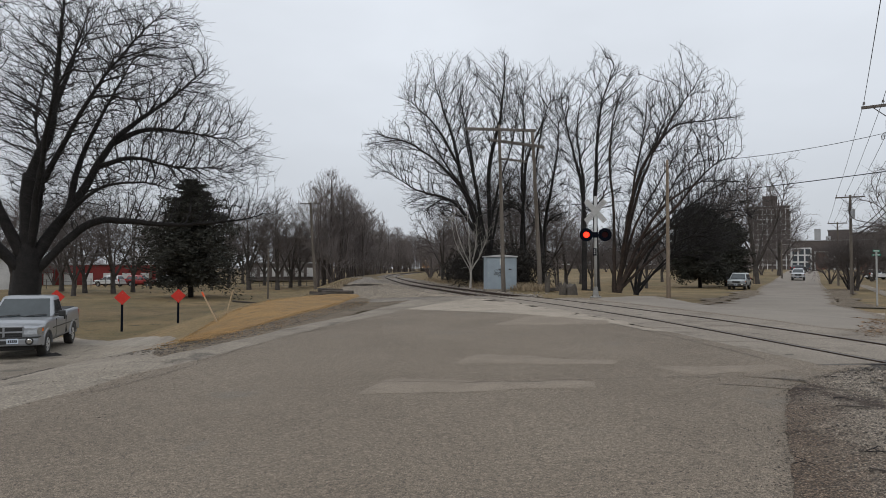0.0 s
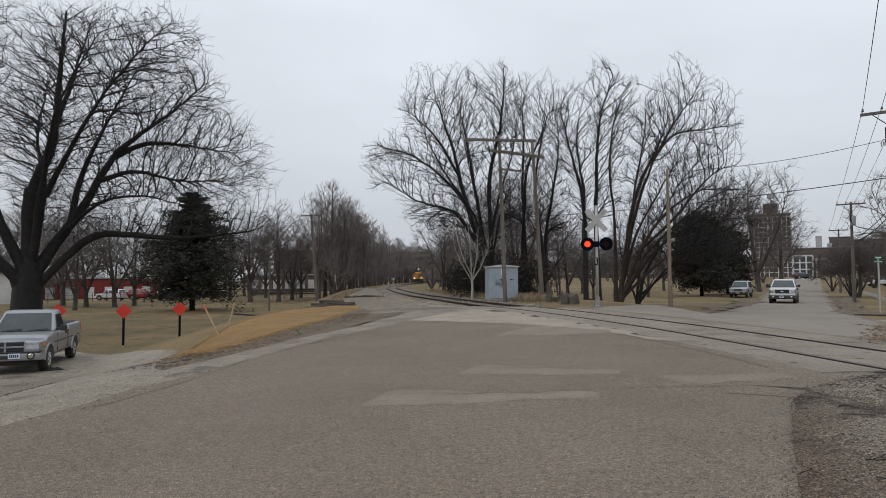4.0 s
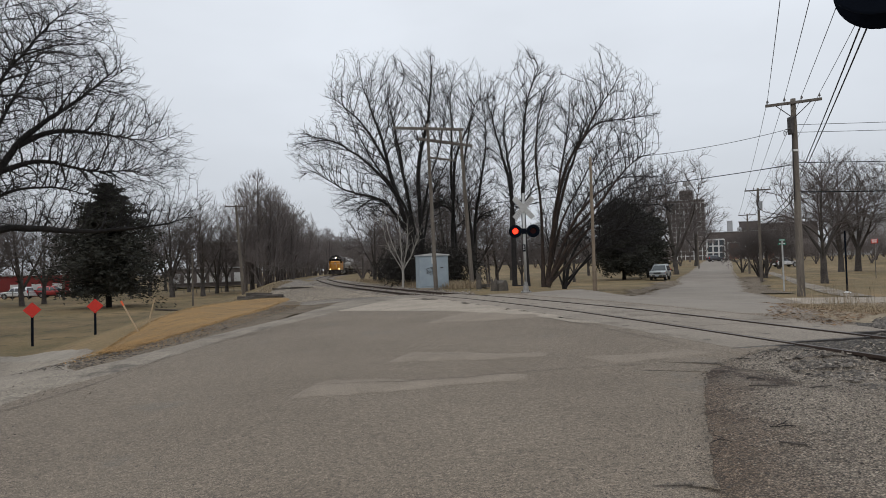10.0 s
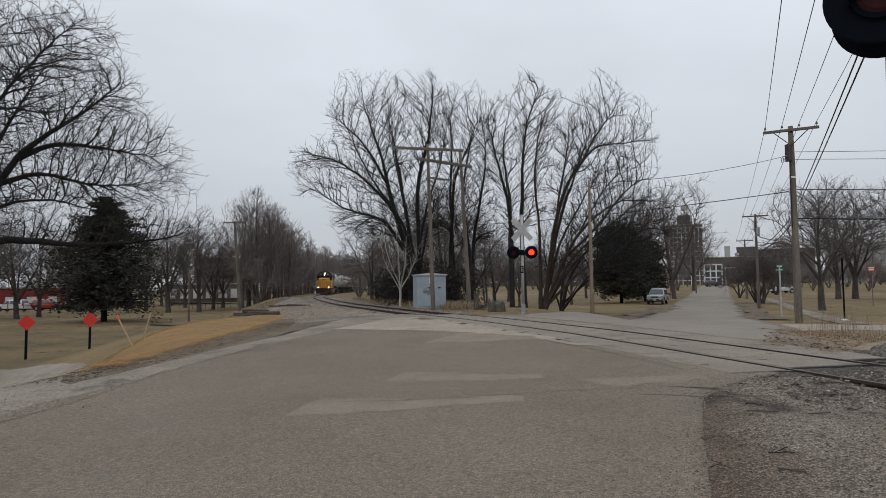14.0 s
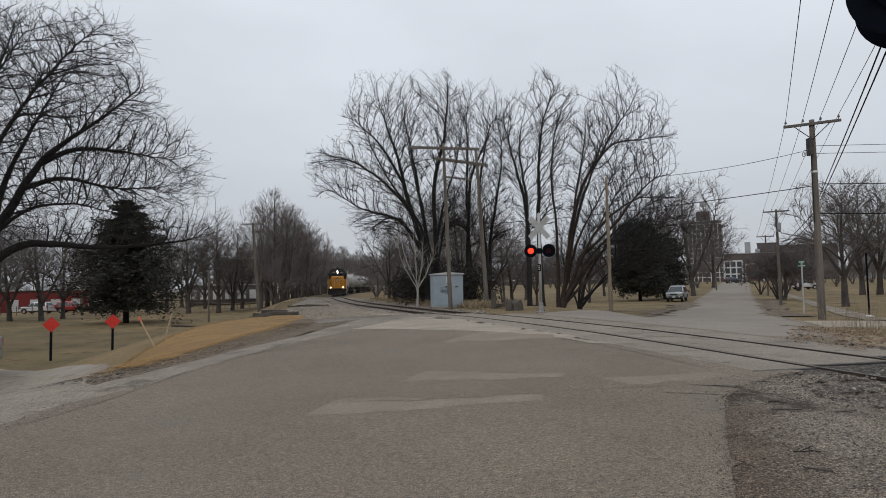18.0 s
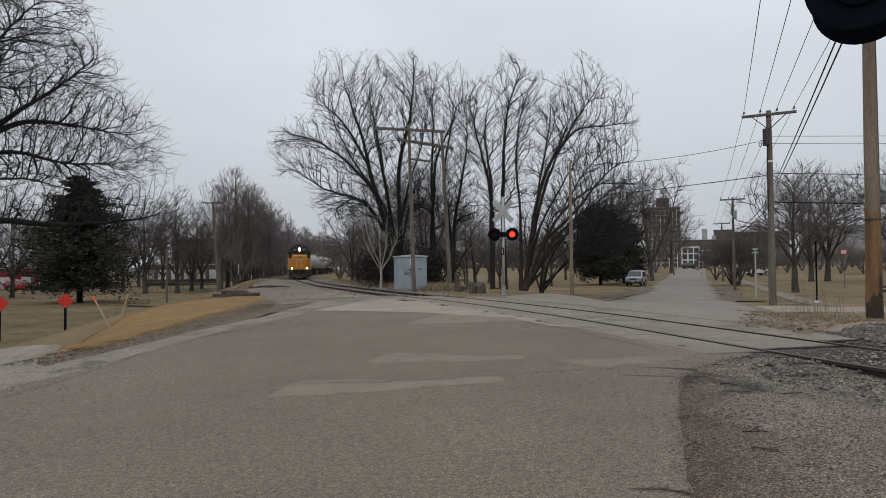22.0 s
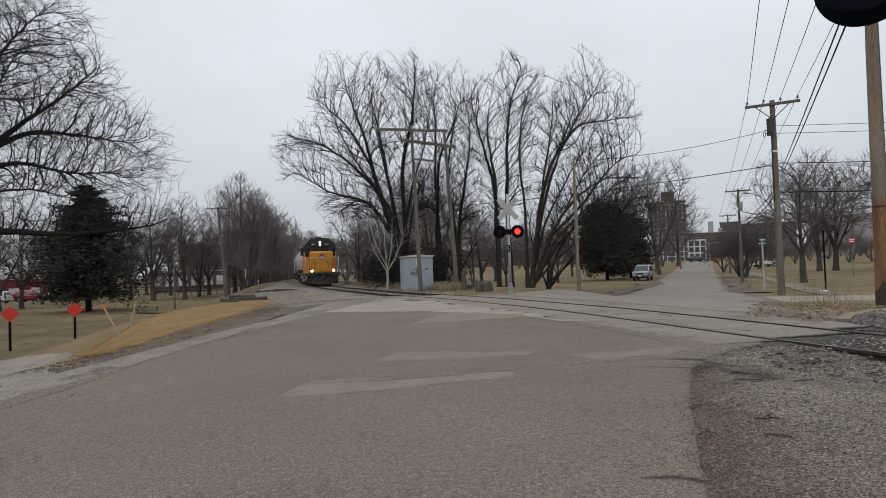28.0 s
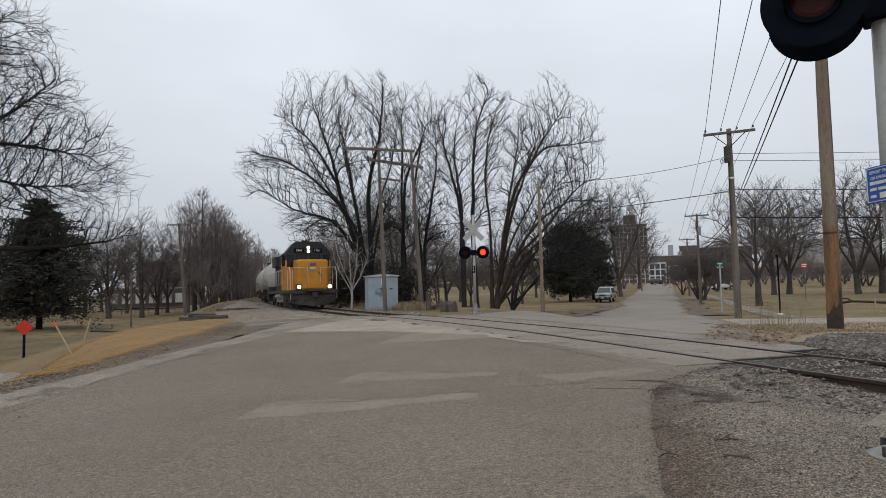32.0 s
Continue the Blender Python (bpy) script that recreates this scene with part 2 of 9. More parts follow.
M["straw"] = mat("dead_grass", (0.39, 0.222, 0.078), (0.20, 0.128, 0.058), 1.3, 0.9, bump=0.4, fine=25, world_space=True, island=0.4)
M["straw_grey"] = mat("dry_weeds", (0.30, 0.235, 0.15), (0.2, 0.15, 0.095), 0.8, 0.9, bump=0.4, fine=25, world_space=True, island=0.4)
M["bank"] = mat("orange_dead_grass_bank", (0.31, 0.185, 0.068), (0.20, 0.13, 0.06), 0.5, 0.95, bump=0.6, fine=24, world_space=True, spots=((0.13, 0.09, 0.052), 1.5, 0.56), dist=0.04)
M["rail"] = mat("rusty_rail_side", (0.035, 0.024, 0.019), (0.07, 0.045, 0.033), 5, 0.8, 0.2, bump=0.3, fine=60)
M["rail_top"] = mat("worn_rail_head", (0.11, 0.092, 0.08), (0.075, 0.06, 0.05), 6, 0.5, 0.6, bump=0.15, fine=60)
M["tie"] = mat("weathered_tie", (0.075, 0.058, 0.045), (0.14, 0.115, 0.092), 4, 0.9, bump=0.4, fine=50, vary=0.3)
M["panel"] = mat("concrete_crossing_panel", (0.245, 0.208, 0.166), (0.185, 0.155, 0.122), 0.9, 0.9, bump=0.45, fine=45, world_space=True, spots=((0.15, 0.123, 0.095), 1.1, 0.55), chip=(90, 0.25, 0.15), dist=0.005)
M["pole"] = mat("weathered_pole_wood", (0.165, 0.142, 0.118), (0.085, 0.071, 0.058), 3.0, 0.9, bump=0.5, fine=40, along=0.1)
M["pole_new"] = mat("tan_pole_wood", (0.235, 0.185, 0.135), (0.12, 0.088, 0.06), 2.6, 0.85, bump=0.5, fine=40, along=0.12, spots=((0.09, 0.055, 0.032), 3.0, 0.63))
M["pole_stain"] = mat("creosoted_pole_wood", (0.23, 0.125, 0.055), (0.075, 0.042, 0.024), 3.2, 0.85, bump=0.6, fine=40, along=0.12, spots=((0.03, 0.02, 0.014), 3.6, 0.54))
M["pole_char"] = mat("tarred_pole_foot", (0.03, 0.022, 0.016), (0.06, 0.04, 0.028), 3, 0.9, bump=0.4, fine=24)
M["arm"] = mat("grey_crossarm_wood", (0.15, 0.135, 0.12), (0.095, 0.08, 0.07), 3, 0.9, bump=0.4, fine=30)
M["iron"] = mat("dark_iron", (0.05, 0.047, 0.045), (0.09, 0.08, 0.075), 8, 0.6, 0.6, bump=0.2, fine=60)
M["wire"] = mat("black_wire", (0.02, 0.02, 0.022))
M["galv"] = mat("galvanised_steel", (0.40, 0.41, 0.42), (0.29, 0.30, 0.31), 4, 0.45, 0.6, bump=0.12, fine=40)
M["alu"] = mat("aged_white_paint", (0.42, 0.42, 0.41), (0.33, 0.325, 0.31), 4, 0.7, 0.0, bump=0.2, fine=30)
M["mastpaint"] = mat("silver_mast_paint", (0.48, 0.48, 0.47), (0.36, 0.36, 0.35), 3, 0.5, 0.4, bump=0.15, fine=40)
M["black"] = mat("flat_black_paint", (0.004, 0.006, 0.011), (0.006, 0.008, 0.013), 4, 0.95, 0.0, bump=0.08, fine=50, spec=0.08)
M["redlit"] = mat("lit_red_lens", (1.0, 0.03, 0.012), emit=3.2)
M["reddark"] = mat("dark_red_lens", (0.035, 0.003, 0.003), rough=0.4, spec=0.15)
M["led"] = mat("red_led", (1.0, 0.10, 0.06), emit=6.0)
M["boxgrey"] = mat("blue_grey_painted_steel", (0.30, 0.35, 0.385), (0.235, 0.28, 0.31), 1.4, 0.6, 0.0, bump=0.12, fine=30, spots=((0.22, 0.21, 0.19), 2.3, 0.68))
M["boxroof"] = mat("pale_steel_roof", (0.52, 0.52, 0.51), (0.38, 0.38, 0.37), 2, 0.55, 0.2, bump=0.12, fine=30)
M["castbase"] = mat("grey_cast_base", (0.27, 0.262, 0.245), (0.16, 0.152, 0.14), 5, 0.8, 0.1, bump=0.3, fine=30)
M["white"] = mat("white_paint", (0.72, 0.72, 0.70), (0.58, 0.575, 0.55), 3, 0.7, bump=0.15, fine=30)
M["ink"] = mat("black_ink", (0.02, 0.02, 0.025), rough=0.7)
M["redsign"] = mat("red_sign_sheet", (0.60, 0.035, 0.02), (0.48, 0.025, 0.015), 3, 0.5, bump=0.08, fine=30)
M["bluesign"] = mat("blue_sign_sheet", (0.02, 0.10, 0.42), (0.018, 0.085, 0.36), 3, 0.5, bump=0.05, fine=30)
M["greensign"] = mat("green_sign_sheet", (0.02, 0.20, 0.13), (0.015, 0.16, 0.10), 3, 0.5, bump=0.05, fine=30)
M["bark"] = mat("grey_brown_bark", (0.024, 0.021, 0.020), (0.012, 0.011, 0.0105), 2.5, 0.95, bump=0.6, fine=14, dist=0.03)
M["bark_red"] = mat("brown_bark", (0.060, 0.040, 0.031), (0.026, 0.021, 0.018), 2.5, 0.95, bump=0.6, fine=14, dist=0.03)
M["bark_pale"] = mat("pale_bark", (0.44, 0.41, 0.37), (0.24, 0.22, 0.195), 2.5, 0.9, bump=0.4, fine=14, dist=0.02)
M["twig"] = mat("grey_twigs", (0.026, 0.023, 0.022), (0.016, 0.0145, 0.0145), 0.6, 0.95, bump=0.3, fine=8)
# lawn trees and street bushes: some distance haze put into bark and twig colours
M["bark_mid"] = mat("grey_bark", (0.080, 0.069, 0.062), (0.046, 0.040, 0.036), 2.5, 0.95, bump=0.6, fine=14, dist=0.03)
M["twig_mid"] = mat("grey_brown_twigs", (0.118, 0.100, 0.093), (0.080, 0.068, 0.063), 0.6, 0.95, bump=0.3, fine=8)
# far woods and hedges: distance haze put into paler bark and twig colours
M["bark_far"] = mat("hazy_brown_bark", (0.125, 0.106, 0.097), (0.075, 0.064, 0.058), 2.5, 0.95, bump=0.5, fine=14, dist=0.03)
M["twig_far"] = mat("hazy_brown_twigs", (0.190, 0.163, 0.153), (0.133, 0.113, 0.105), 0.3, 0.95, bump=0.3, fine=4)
M["needle"] = mat("dark_fir_needles", (0.027, 0.030, 0.022), (0.038, 0.034, 0.026), 1.2, 0.9, bump=0.4, fine=14, island=0.4)
M["brush"] = mat("dark_brush", (0.030, 0.025, 0.021), (0.018, 0.017, 0.014), 1.2, 0.95, bump=0.4, fine=14, island=0.5)
M["wood_post"] = mat("raw_stake_wood", (0.42, 0.32, 0.20), (0.33, 0.24, 0.15), 5, 0.85, bump=0.3, fine=60)
M["orange"] = mat("orange_marking_paint", (0.75, 0.13, 0.05), (0.6, 0.1, 0.04), 5, 0.8, bump=0.1, fine=40)
M["verge_dirt"] = mat("brown_verge_dirt", (0.165, 0.125, 0.088), (0.22, 0.172, 0.118), 0.6, 0.95, bump=0.6, fine=25, world_space=True, spots=((0.11, 0.088, 0.05), 0.9, 0.55), chip=(40, 0.4, 0.5), dist=0.02)
M["leaf"] = mat("fallen_leaf", (0.20, 0.125, 0.065), (0.12, 0.075, 0.045), 2, 0.9, bump=0.2, fine=30, world_space=True, island=0.4)
M["timber"] = mat("old_black_timber", (0.05, 0.042, 0.036), (0.10, 0.085, 0.072), 3, 0.95, bump=0.5, fine=30)
M["timber_grey"] = mat("grey_old_timber", (0.10, 0.087, 0.073), (0.055, 0.047, 0.039), 3, 0.95, bump=0.5, fine=30)

# ---------------------------------------------------------------- the lie of the land


def spline(pts, n):
    """n points along a smooth curve through pts (2D or 3D)."""
    p = np.array(pts, float)
    p = np.vstack([2 * p[0] - p[1], p, 2 * p[-1] - p[-2]])
    out = []
    k = len(p) - 3
    for u in np.linspace(0, k - 1e-9, n):
        i = int(u)
        t = u - i
        a, b, c, d = p[i:i + 4]
        out.append(0.5 * (2 * b + (c - a) * t + (2 * a - 5 * b + 4 * c - d) * t * t + (3 * b - a - 3 * c + d) * t ** 3))
    return np.array(out)


def even(line, step):
    """The same line at even steps, with its length."""
    seg = np.r_[0, np.cumsum(np.linalg.norm(np.diff(line, axis=0), axis=1))]
    at = np.arange(0, seg[-1], step)
    return np.stack([np.interp(at, seg, line[:, k]) for k in range(line.shape[1])], 1), at


TRACK, TRACK_AT = even(spline([(26, -70), (16, -30), (9.4, -6), (7.1, 2.5), (6.15, 6.0), (5.5, 8.5), (4.55, 12.9), (3.3, 18.0), (1.75, 23.4), (-0.95, 30.2),
                               (-4.55, 40.7), (-6.75, 48), (-8.9, 56.6), (-13.8, 77), (-17.6, 95), (-22.0, 127), (-24.8, 168), (-26.5, 210), (-24, 270), (-10, 340)], 900), 0.5)
TDIR = np.gradient(TRACK, axis=0)
TDIR /= np.linalg.norm(TDIR, axis=1)[:, None]


def rail_z(y):
    """Height of the crossing's surface and of the rail heads along the track."""
    return np.interp(y, [-70, 0, 15, 22, 30, 43, 60, 100, 340], [0.1, 0.22, 0.22, 0.17, 0.15, 0.14, 0.04, 0.0, 0.1])


def step01(a, b, v):
    t = np.clip((v - a) / (b - a), 0, 1)
    return t * t * (3 - 2 * t)


def land(x, y):
    """Height of the ground: a hump at the track, a street that dips beyond it, a low field to the west."""
    x, y = np.atleast_1d(np.asarray(x, float)), np.atleast_1d(np.asarray(y, float))
    shape = x.shape
    x, y = x.ravel(), y.ravel()
    s = np.empty(len(x))
    zr = np.empty(len(x))
    coarse = TRACK
    cd = TDIR
    for a in range(0, len(x), 20000):
        px = np.stack([x[a:a + 20000], y[a:a + 20000]], 1)
        d2 = ((px[:, None, :] - coarse[None]) ** 2).sum(-1)
        k = d2.argmin(1)
        off = px - coarse[k]
        s[a:a + 20000] = off[:, 0] * cd[k, 1] - off[:, 1] * cd[k, 0]
        ty = coarse[k, 1]
        drop = 0.12 * (1 - step01(6.2, 8.4, ty) * (1 - step01(27.6, 29.0, ty)))
        sa = np.abs(s[a:a + 20000])
        pit = 0.075 * step01(8.7, 9.2, ty) * (1 - step01(27.0, 27.4, ty)) * (1 - step01(1.05, 1.6, sa))
        zr[a:a + 20000] = rail_z(ty) - drop * (1 - step01(1.7, 3.4, sa)) - pit
    far = np.interp(np.hypot(x, y), [0, 15, 38, 60, 110, 200, 300, 700], [0.1, 0.0, -0.52, -0.85, -0.8, 0.7, 1.6, 2.5])
    crest = 5.3 + 4.4 * step01(14, 27, y) - 9.0 * step01(55, 90, y)
    crest = np.maximum(crest, -TRACK[np.abs(TRACK[None, ::4, 1] - y[:, None]).argmin(1) * 4, 0] + 5.0)
    low = 1.45 + 0.25 * step01(20, 29, y)
    near = -low * step01(crest, crest + 7.5, -x)
    bank = np.where(s > 0, far, near)
    plateau = 5.0 * step01(23, 29, y) * (1 - step01(5.5, 9.0, x)) * (1 - step01(40, 60, y))
    flat = np.where((y > 27) & (s < 0), 1.2, 2.2) + np.where(s > 0, plateau, 0)
    w = step01(flat, flat + 7.5, np.abs(s))
    top = np.where((s > 0) & (np.abs(s) > 2.6) & (y > 23), rail_z(y) * 0.9, zr)
    z = top * (1 - w) + bank * w
    return z.reshape(shape)


def land1(x, y):
    return float(land(x, y)[0])


# ---------------------------------------------------------------- builders


def part(name, bm, material, parent=None, label="", smooth=False):
    """Links a bmesh as one mesh object, under a thing or a part if one is given."""
    me = bpy.data.meshes.new(name)
    bm.to_mesh(me)
    bm.free()
    me.materials.append(material)
    if smooth:
        me.polygons.foreach_set("use_smooth", [True] * len(me.polygons))
    ob = new(name, me)
    if parent:
        ob.parent = parent
    return tagged(ob, label)


def raw(name, verts, faces, material, parent=None, label="", smooth=False):
    me = bpy.data.meshes.new(name)
    me.from_pydata([tuple(v) for v in verts] if not isinstance(verts, list) else verts, [], faces)
    me.materials.append(material)
    if smooth:
        me.polygons.foreach_set("use_smooth", [True] * len(me.polygons))
    me.update()
    ob = new(name, me)
    if parent:
        ob.parent = parent
    return tagged(ob, label)


def thing(name, m, label, category, group=""):
    ob = new(name)
    ob.matrix_world = m
    return tagged(ob, label, category, group)


def box(bm, lo, hi, bevel=0.0, m=None):
    """A box from corner to corner, its edges bevelled, put into bm."""
    tmp = bmesh.new()
    bmesh.ops.create_cube(tmp, size=1)
    lo, hi = Vector(lo), Vector(hi)
    for v in tmp.verts:
        v.co = Vector(((v.co[k] + 0.5) * (hi[k] - lo[k]) + lo[k] for k in range(3)))
    if bevel:
        bmesh.ops.bevel(tmp, geom=tmp.edges[:], offset=bevel, segments=2, affect="EDGES", profile=0.6)
    if m is not None:
        bmesh.ops.transform(tmp, matrix=m, verts=tmp.verts)
    add(bm, tmp)


def add(bm, tmp):
    me = bpy.data.meshes.new("t")
    tmp.to_mesh(me)
    tmp.free()
    bm.from_mesh(me)
    bpy.data.meshes.remove(me)


def cyl(bm, a, b, r0, r1=None, n=12, cap=True):
    """A tapered rod from a to b."""
    r1 = r0 if r1 is None else r1
    a, b = Vector(a), Vector(b)
    d = (b - a).normalized()
    u = d.orthogonal().normalized()
    v = d.cross(u)
    ra, rb = [], []
    for k in range(n):
        c, s = math.cos(2 * math.pi * k / n), math.sin(2 * math.pi * k / n)
        ra.append(bm.verts.new(a + (u * c + v * s) * r0))
        rb.append(bm.verts.new(b + (u * c + v * s) * r1))
    for k in range(n):
        bm.faces.new((ra[k], ra[(k + 1) % n], rb[(k + 1) % n], rb[k]))
    if cap:
        bm.faces.new(ra[::-1])
        bm.faces.new(rb)


def lathe(bm, prof, n=20, m=None):
    """A turned shape: prof is a list of (radius, height) along z."""
    rings = []
    m = m or Matrix()
    for r, h in prof:
        rings.append([bm.verts.new(m @ Vector((r * math.cos(2 * math.pi * k / n), r * math.sin(2 * math.pi * k / n), h))) for k in range(n)])
    for a, b in zip(rings, rings[1:]):
        for k in range(n):
            bm.faces.new((a[k], a[(k + 1) % n], b[(k + 1) % n], b[k]))
    if prof[0][0] > 1e-5:
        bm.faces.new(rings[0][::-1])
    if prof[-1][0] > 1e-5:
        bm.faces.new(rings[-1])


def prism(bm, outline, y0, y1, m=None):
    """An outline in x and z, drawn out from y0 to y1."""
    m = m or Matrix()
    a = [bm.verts.new(m @ Vector((x, y0, z))) for x, z in outline]
    b = [bm.verts.new(m @ Vector((x, y1, z))) for x, z in outline]
    n = len(outline)
    for k in range(n):
        bm.faces.new((a[k], b[k], b[(k + 1) % n], a[(k + 1) % n]))
    bm.faces.new(a)
    bm.faces.new(b[::-1])


def tube(bm, pts, r, n=8):
    """A bent round bar through pts."""
    pts = [Vector(p) for p in pts]
    rings = []
    u = None
    for k, p in enumerate(pts):
        d = (pts[min(k + 1, len(pts) - 1)] - pts[max(k - 1, 0)]).normalized()
        u = d.orthogonal().normalized() if u is None else (u - d * u.dot(d)).normalized()
        v = d.cross(u)
        rings.append([bm.verts.new(p + (u * math.cos(2 * math.pi * j / n) + v * math.sin(2 * math.pi * j / n)) * r) for j in range(n)])
    for a, b in zip(rings, rings[1:]):
        for j in range(n):
            bm.faces.new((a[j], a[(j + 1) % n], b[(j + 1) % n], b[j]))
    bm.faces.new(rings[0][::-1])
    bm.faces.new(rings[-1])


def strip(name, left, right, across, off, material, ragged=0.0, seed=1, edge=0.0):
    """A sheet laid over the ground between two edge lines; a few centimetres ragged where asked, its rim turned down by edge."""
    rng = np.random.default_rng(seed)
    n = len(left)
    l, r = np.array(left, float), np.array(right, float)
    if ragged:
        for q in (l, r):
            j = rng.normal(0, ragged, (n, 2))
            j = (j + np.roll(j, 1, 0) + np.roll(j, -1, 0)) / 1.7
            q += j
    t = np.linspace(0, 1, across)
    xy = l[:, None] * (1 - t)[None, :, None] + r[:, None] * t[None, :, None]
    z = land(xy[..., 0], xy[..., 1]) + off
    if edge:
        z[:, 0] -= edge
        z[:, -1] -= edge
        z[0] -= edge
        z[-1] -= edge
    v = np.concatenate([xy, z[..., None]], -1).reshape(-1, 3)
    f = [(i * across + j, i * across + j + 1, (i + 1) * across + j + 1, (i + 1) * across + j) for i in range(n - 1) for j in range(across - 1)]
    ob = raw(name, v, f, material, smooth=True)
    me = ob.data
    if me.polygons[0].normal.z < 0:
        me.flip_normals()
    return ob


# ---------------------------------------------------------------- ground


def axis_steps(lo, hi, fine_lo, fine_hi, fine):
    a = list(np.arange(fine_lo, fine_hi + 1e-6, fine))
    s, v = fine, a[-1]
    while v < hi:
        s *= 1.12
        v += s
        a.append(v)
    s, v = fine, a[0]
    while v > lo:
        s *= 1.12
        v -= s
        a.insert(0, v)
    return np.array(a)


gx, gy = axis_steps(-900, 900, -20, 22, 0.4), axis_steps(-300, 1500, -6, 46, 0.4)
GX, GY = np.meshgrid(gx, gy)
GZ = land(GX, GY)
GZ -= 0.035 * (1 - step01(60, 120, np.hypot(GX, GY))) + 0.09 * (1 - step01(13, 17, np.hypot(GX - 5, GY - 3)))
GZ += 0.05 * np.sin(GX * 0.31 + np.sin(GY * 0.17)) * step01(9, 16, -GX)
gv = np.stack([GX, GY, GZ], -1).reshape(-1, 3)
nx = len(gx)
gf = [(j * nx + i, j * nx + i + 1, (j + 1) * nx + i + 1, (j + 1) * nx + i) for j in range(len(gy) - 1) for i in range(nx - 1)]
ground = raw("ground", gv, gf, M["lawn"], smooth=True)
tagged(ground, "mown winter lawn, faded yellow and olive", "ground", kind="structure")

# ---------------------------------------------------------------- streets and yards
ROAD_L = [(-8, -12), (-5.5, -4), (-5.0, 2), (-5.05, 5), (-5.05, 7.5), (-4.9, 10), (-4.7, 13.5), (-4.35, 17.5), (-3.8, 22), (-2.6, 25.6), (0.3, 26.3),
          (3.2, 27.0), (6.5, 29.3), (10.2, 33), (15, 43), (20.9, 56), (33, 85), (63, 151), (92, 214)]
ROAD_R = [(-3, -12), (-0.5, -4), (0.9, 0.5), (1.35, 2.5), (1.9, 4.2), (2.75, 6.2), (3.4, 7.0), (4.4, 8.0), (6.0, 9.0), (7.3, 10.6), (8.2, 13.2), (9.4, 16.5),
          (10.8, 19.5), (12.8, 21.8), (16.6, 32), (21.0, 42.5), (28.3, 57.8), (40, 84), (69, 147), (98, 210)]
rl, rr_ = spline(ROAD_L, 420), spline(ROAD_R, 420)
road = strip("road", rl, rr_, 48, 0.012, M["asphalt"], 0.03, 3, edge=0.03)
tagged(road, "worn grey-brown asphalt street with cracks and patches", "road", kind="structure")

far_street = strip("road", spline([(6.35, 13.2), (5.4, 17.4), (4.35, 21.4), (3.2, 25.4), (4.6, 28.1), (7.8, 30.6), (10.4, 33.2), (15.1, 43.2), (21.1, 56.2), (33.2, 85), (63, 151), (92, 214)], 200), spline([(7.7, 12.4), (9.2, 16.3), (10.6, 19.3), (11.8, 21.0), (12.9, 22.6), (14.6, 27), (16.3, 31.9), (20.8, 42.5), (28.1, 57.8), (39.8, 84), (69, 147), (98, 210)], 200), 16, 0.02, M["asphalt_far"], 0.03, 61, edge=0.02)
tagged(far_street, "worn pale grey asphalt street beyond the crossing", "road", kind="structure")
for k, (ml, mr) in enumerate((([(9.3, 33.6), (13.2, 43), (18.4, 54), (23.5, 66)], [(10.6, 33.4), (15.4, 43.2), (21.4, 56.2), (25.6, 66)]), ([(16.3, 32.2), (20.6, 42.6), (27.8, 57.6), (34, 71)], [(18.0, 32.4), (22.6, 42.6), (30.2, 57.6), (35.6, 71)]))):
    dirt_edge = strip("dirt_verge", spline(ml, 50), spline(mr, 50), 8, 0.026, M["verge_dirt"], 0.4, 63 + k, edge=0.006)
    tagged(dirt_edge, "bare damp dirt along the street's edge", "verge", kind="structure")
cross_l = spline([(12.3, 27.5), (17.5, 26.2), (22.5, 26.2), (40, 27.5), (80, 30)], 60)
cross_r = spline([(11.8, 21.2), (18.2, 21.4), (24, 21.4), (40, 22.0), (80, 24)], 60)
side_street = strip("side_street", cross_l, cross_r, 10, 0.010, M["asphalt_pale"], 0.06, 5, edge=0.02)
tagged(side_street, "pale worn asphalt side street beside the track", "road", kind="structure")

lot_l = spline([(-5.3, 9.6), (-6.9, 12.4), (-8.9, 16.2), (-10.9, 19.2), (-14.5, 22.4), (-17.8, 24.6), (-26, 28), (-45, 33)], 70)
lot_r = spline([(-4.9, 2.0), (-10.5, 5.0), (-16, 8.5), (-26, 13), (-45, 19)], 70)
lot = strip("side_lane", lot_l, lot_r, 16, 0.015, M["concrete"], 0.08, 7, edge=0.02)
tagged(lot, "broken pale concrete lane that slopes down from the street", "lane", kind="structure")

slab = strip("concrete_slab", spline([(-19.0, 25.4), (-16.0, 23.4), (-12.6, 20.9), (-10.6, 18.6)], 30), spline([(-17.6, 22.8), (-15.2, 21.3), (-12.0, 18.9), (-9.9, 16.9)], 30), 8, 0.021, M["slab"], 0.08, 33, edge=0.006)
tagged(slab, "pale bare concrete slab at the lane's far edge", "paving", kind="structure")

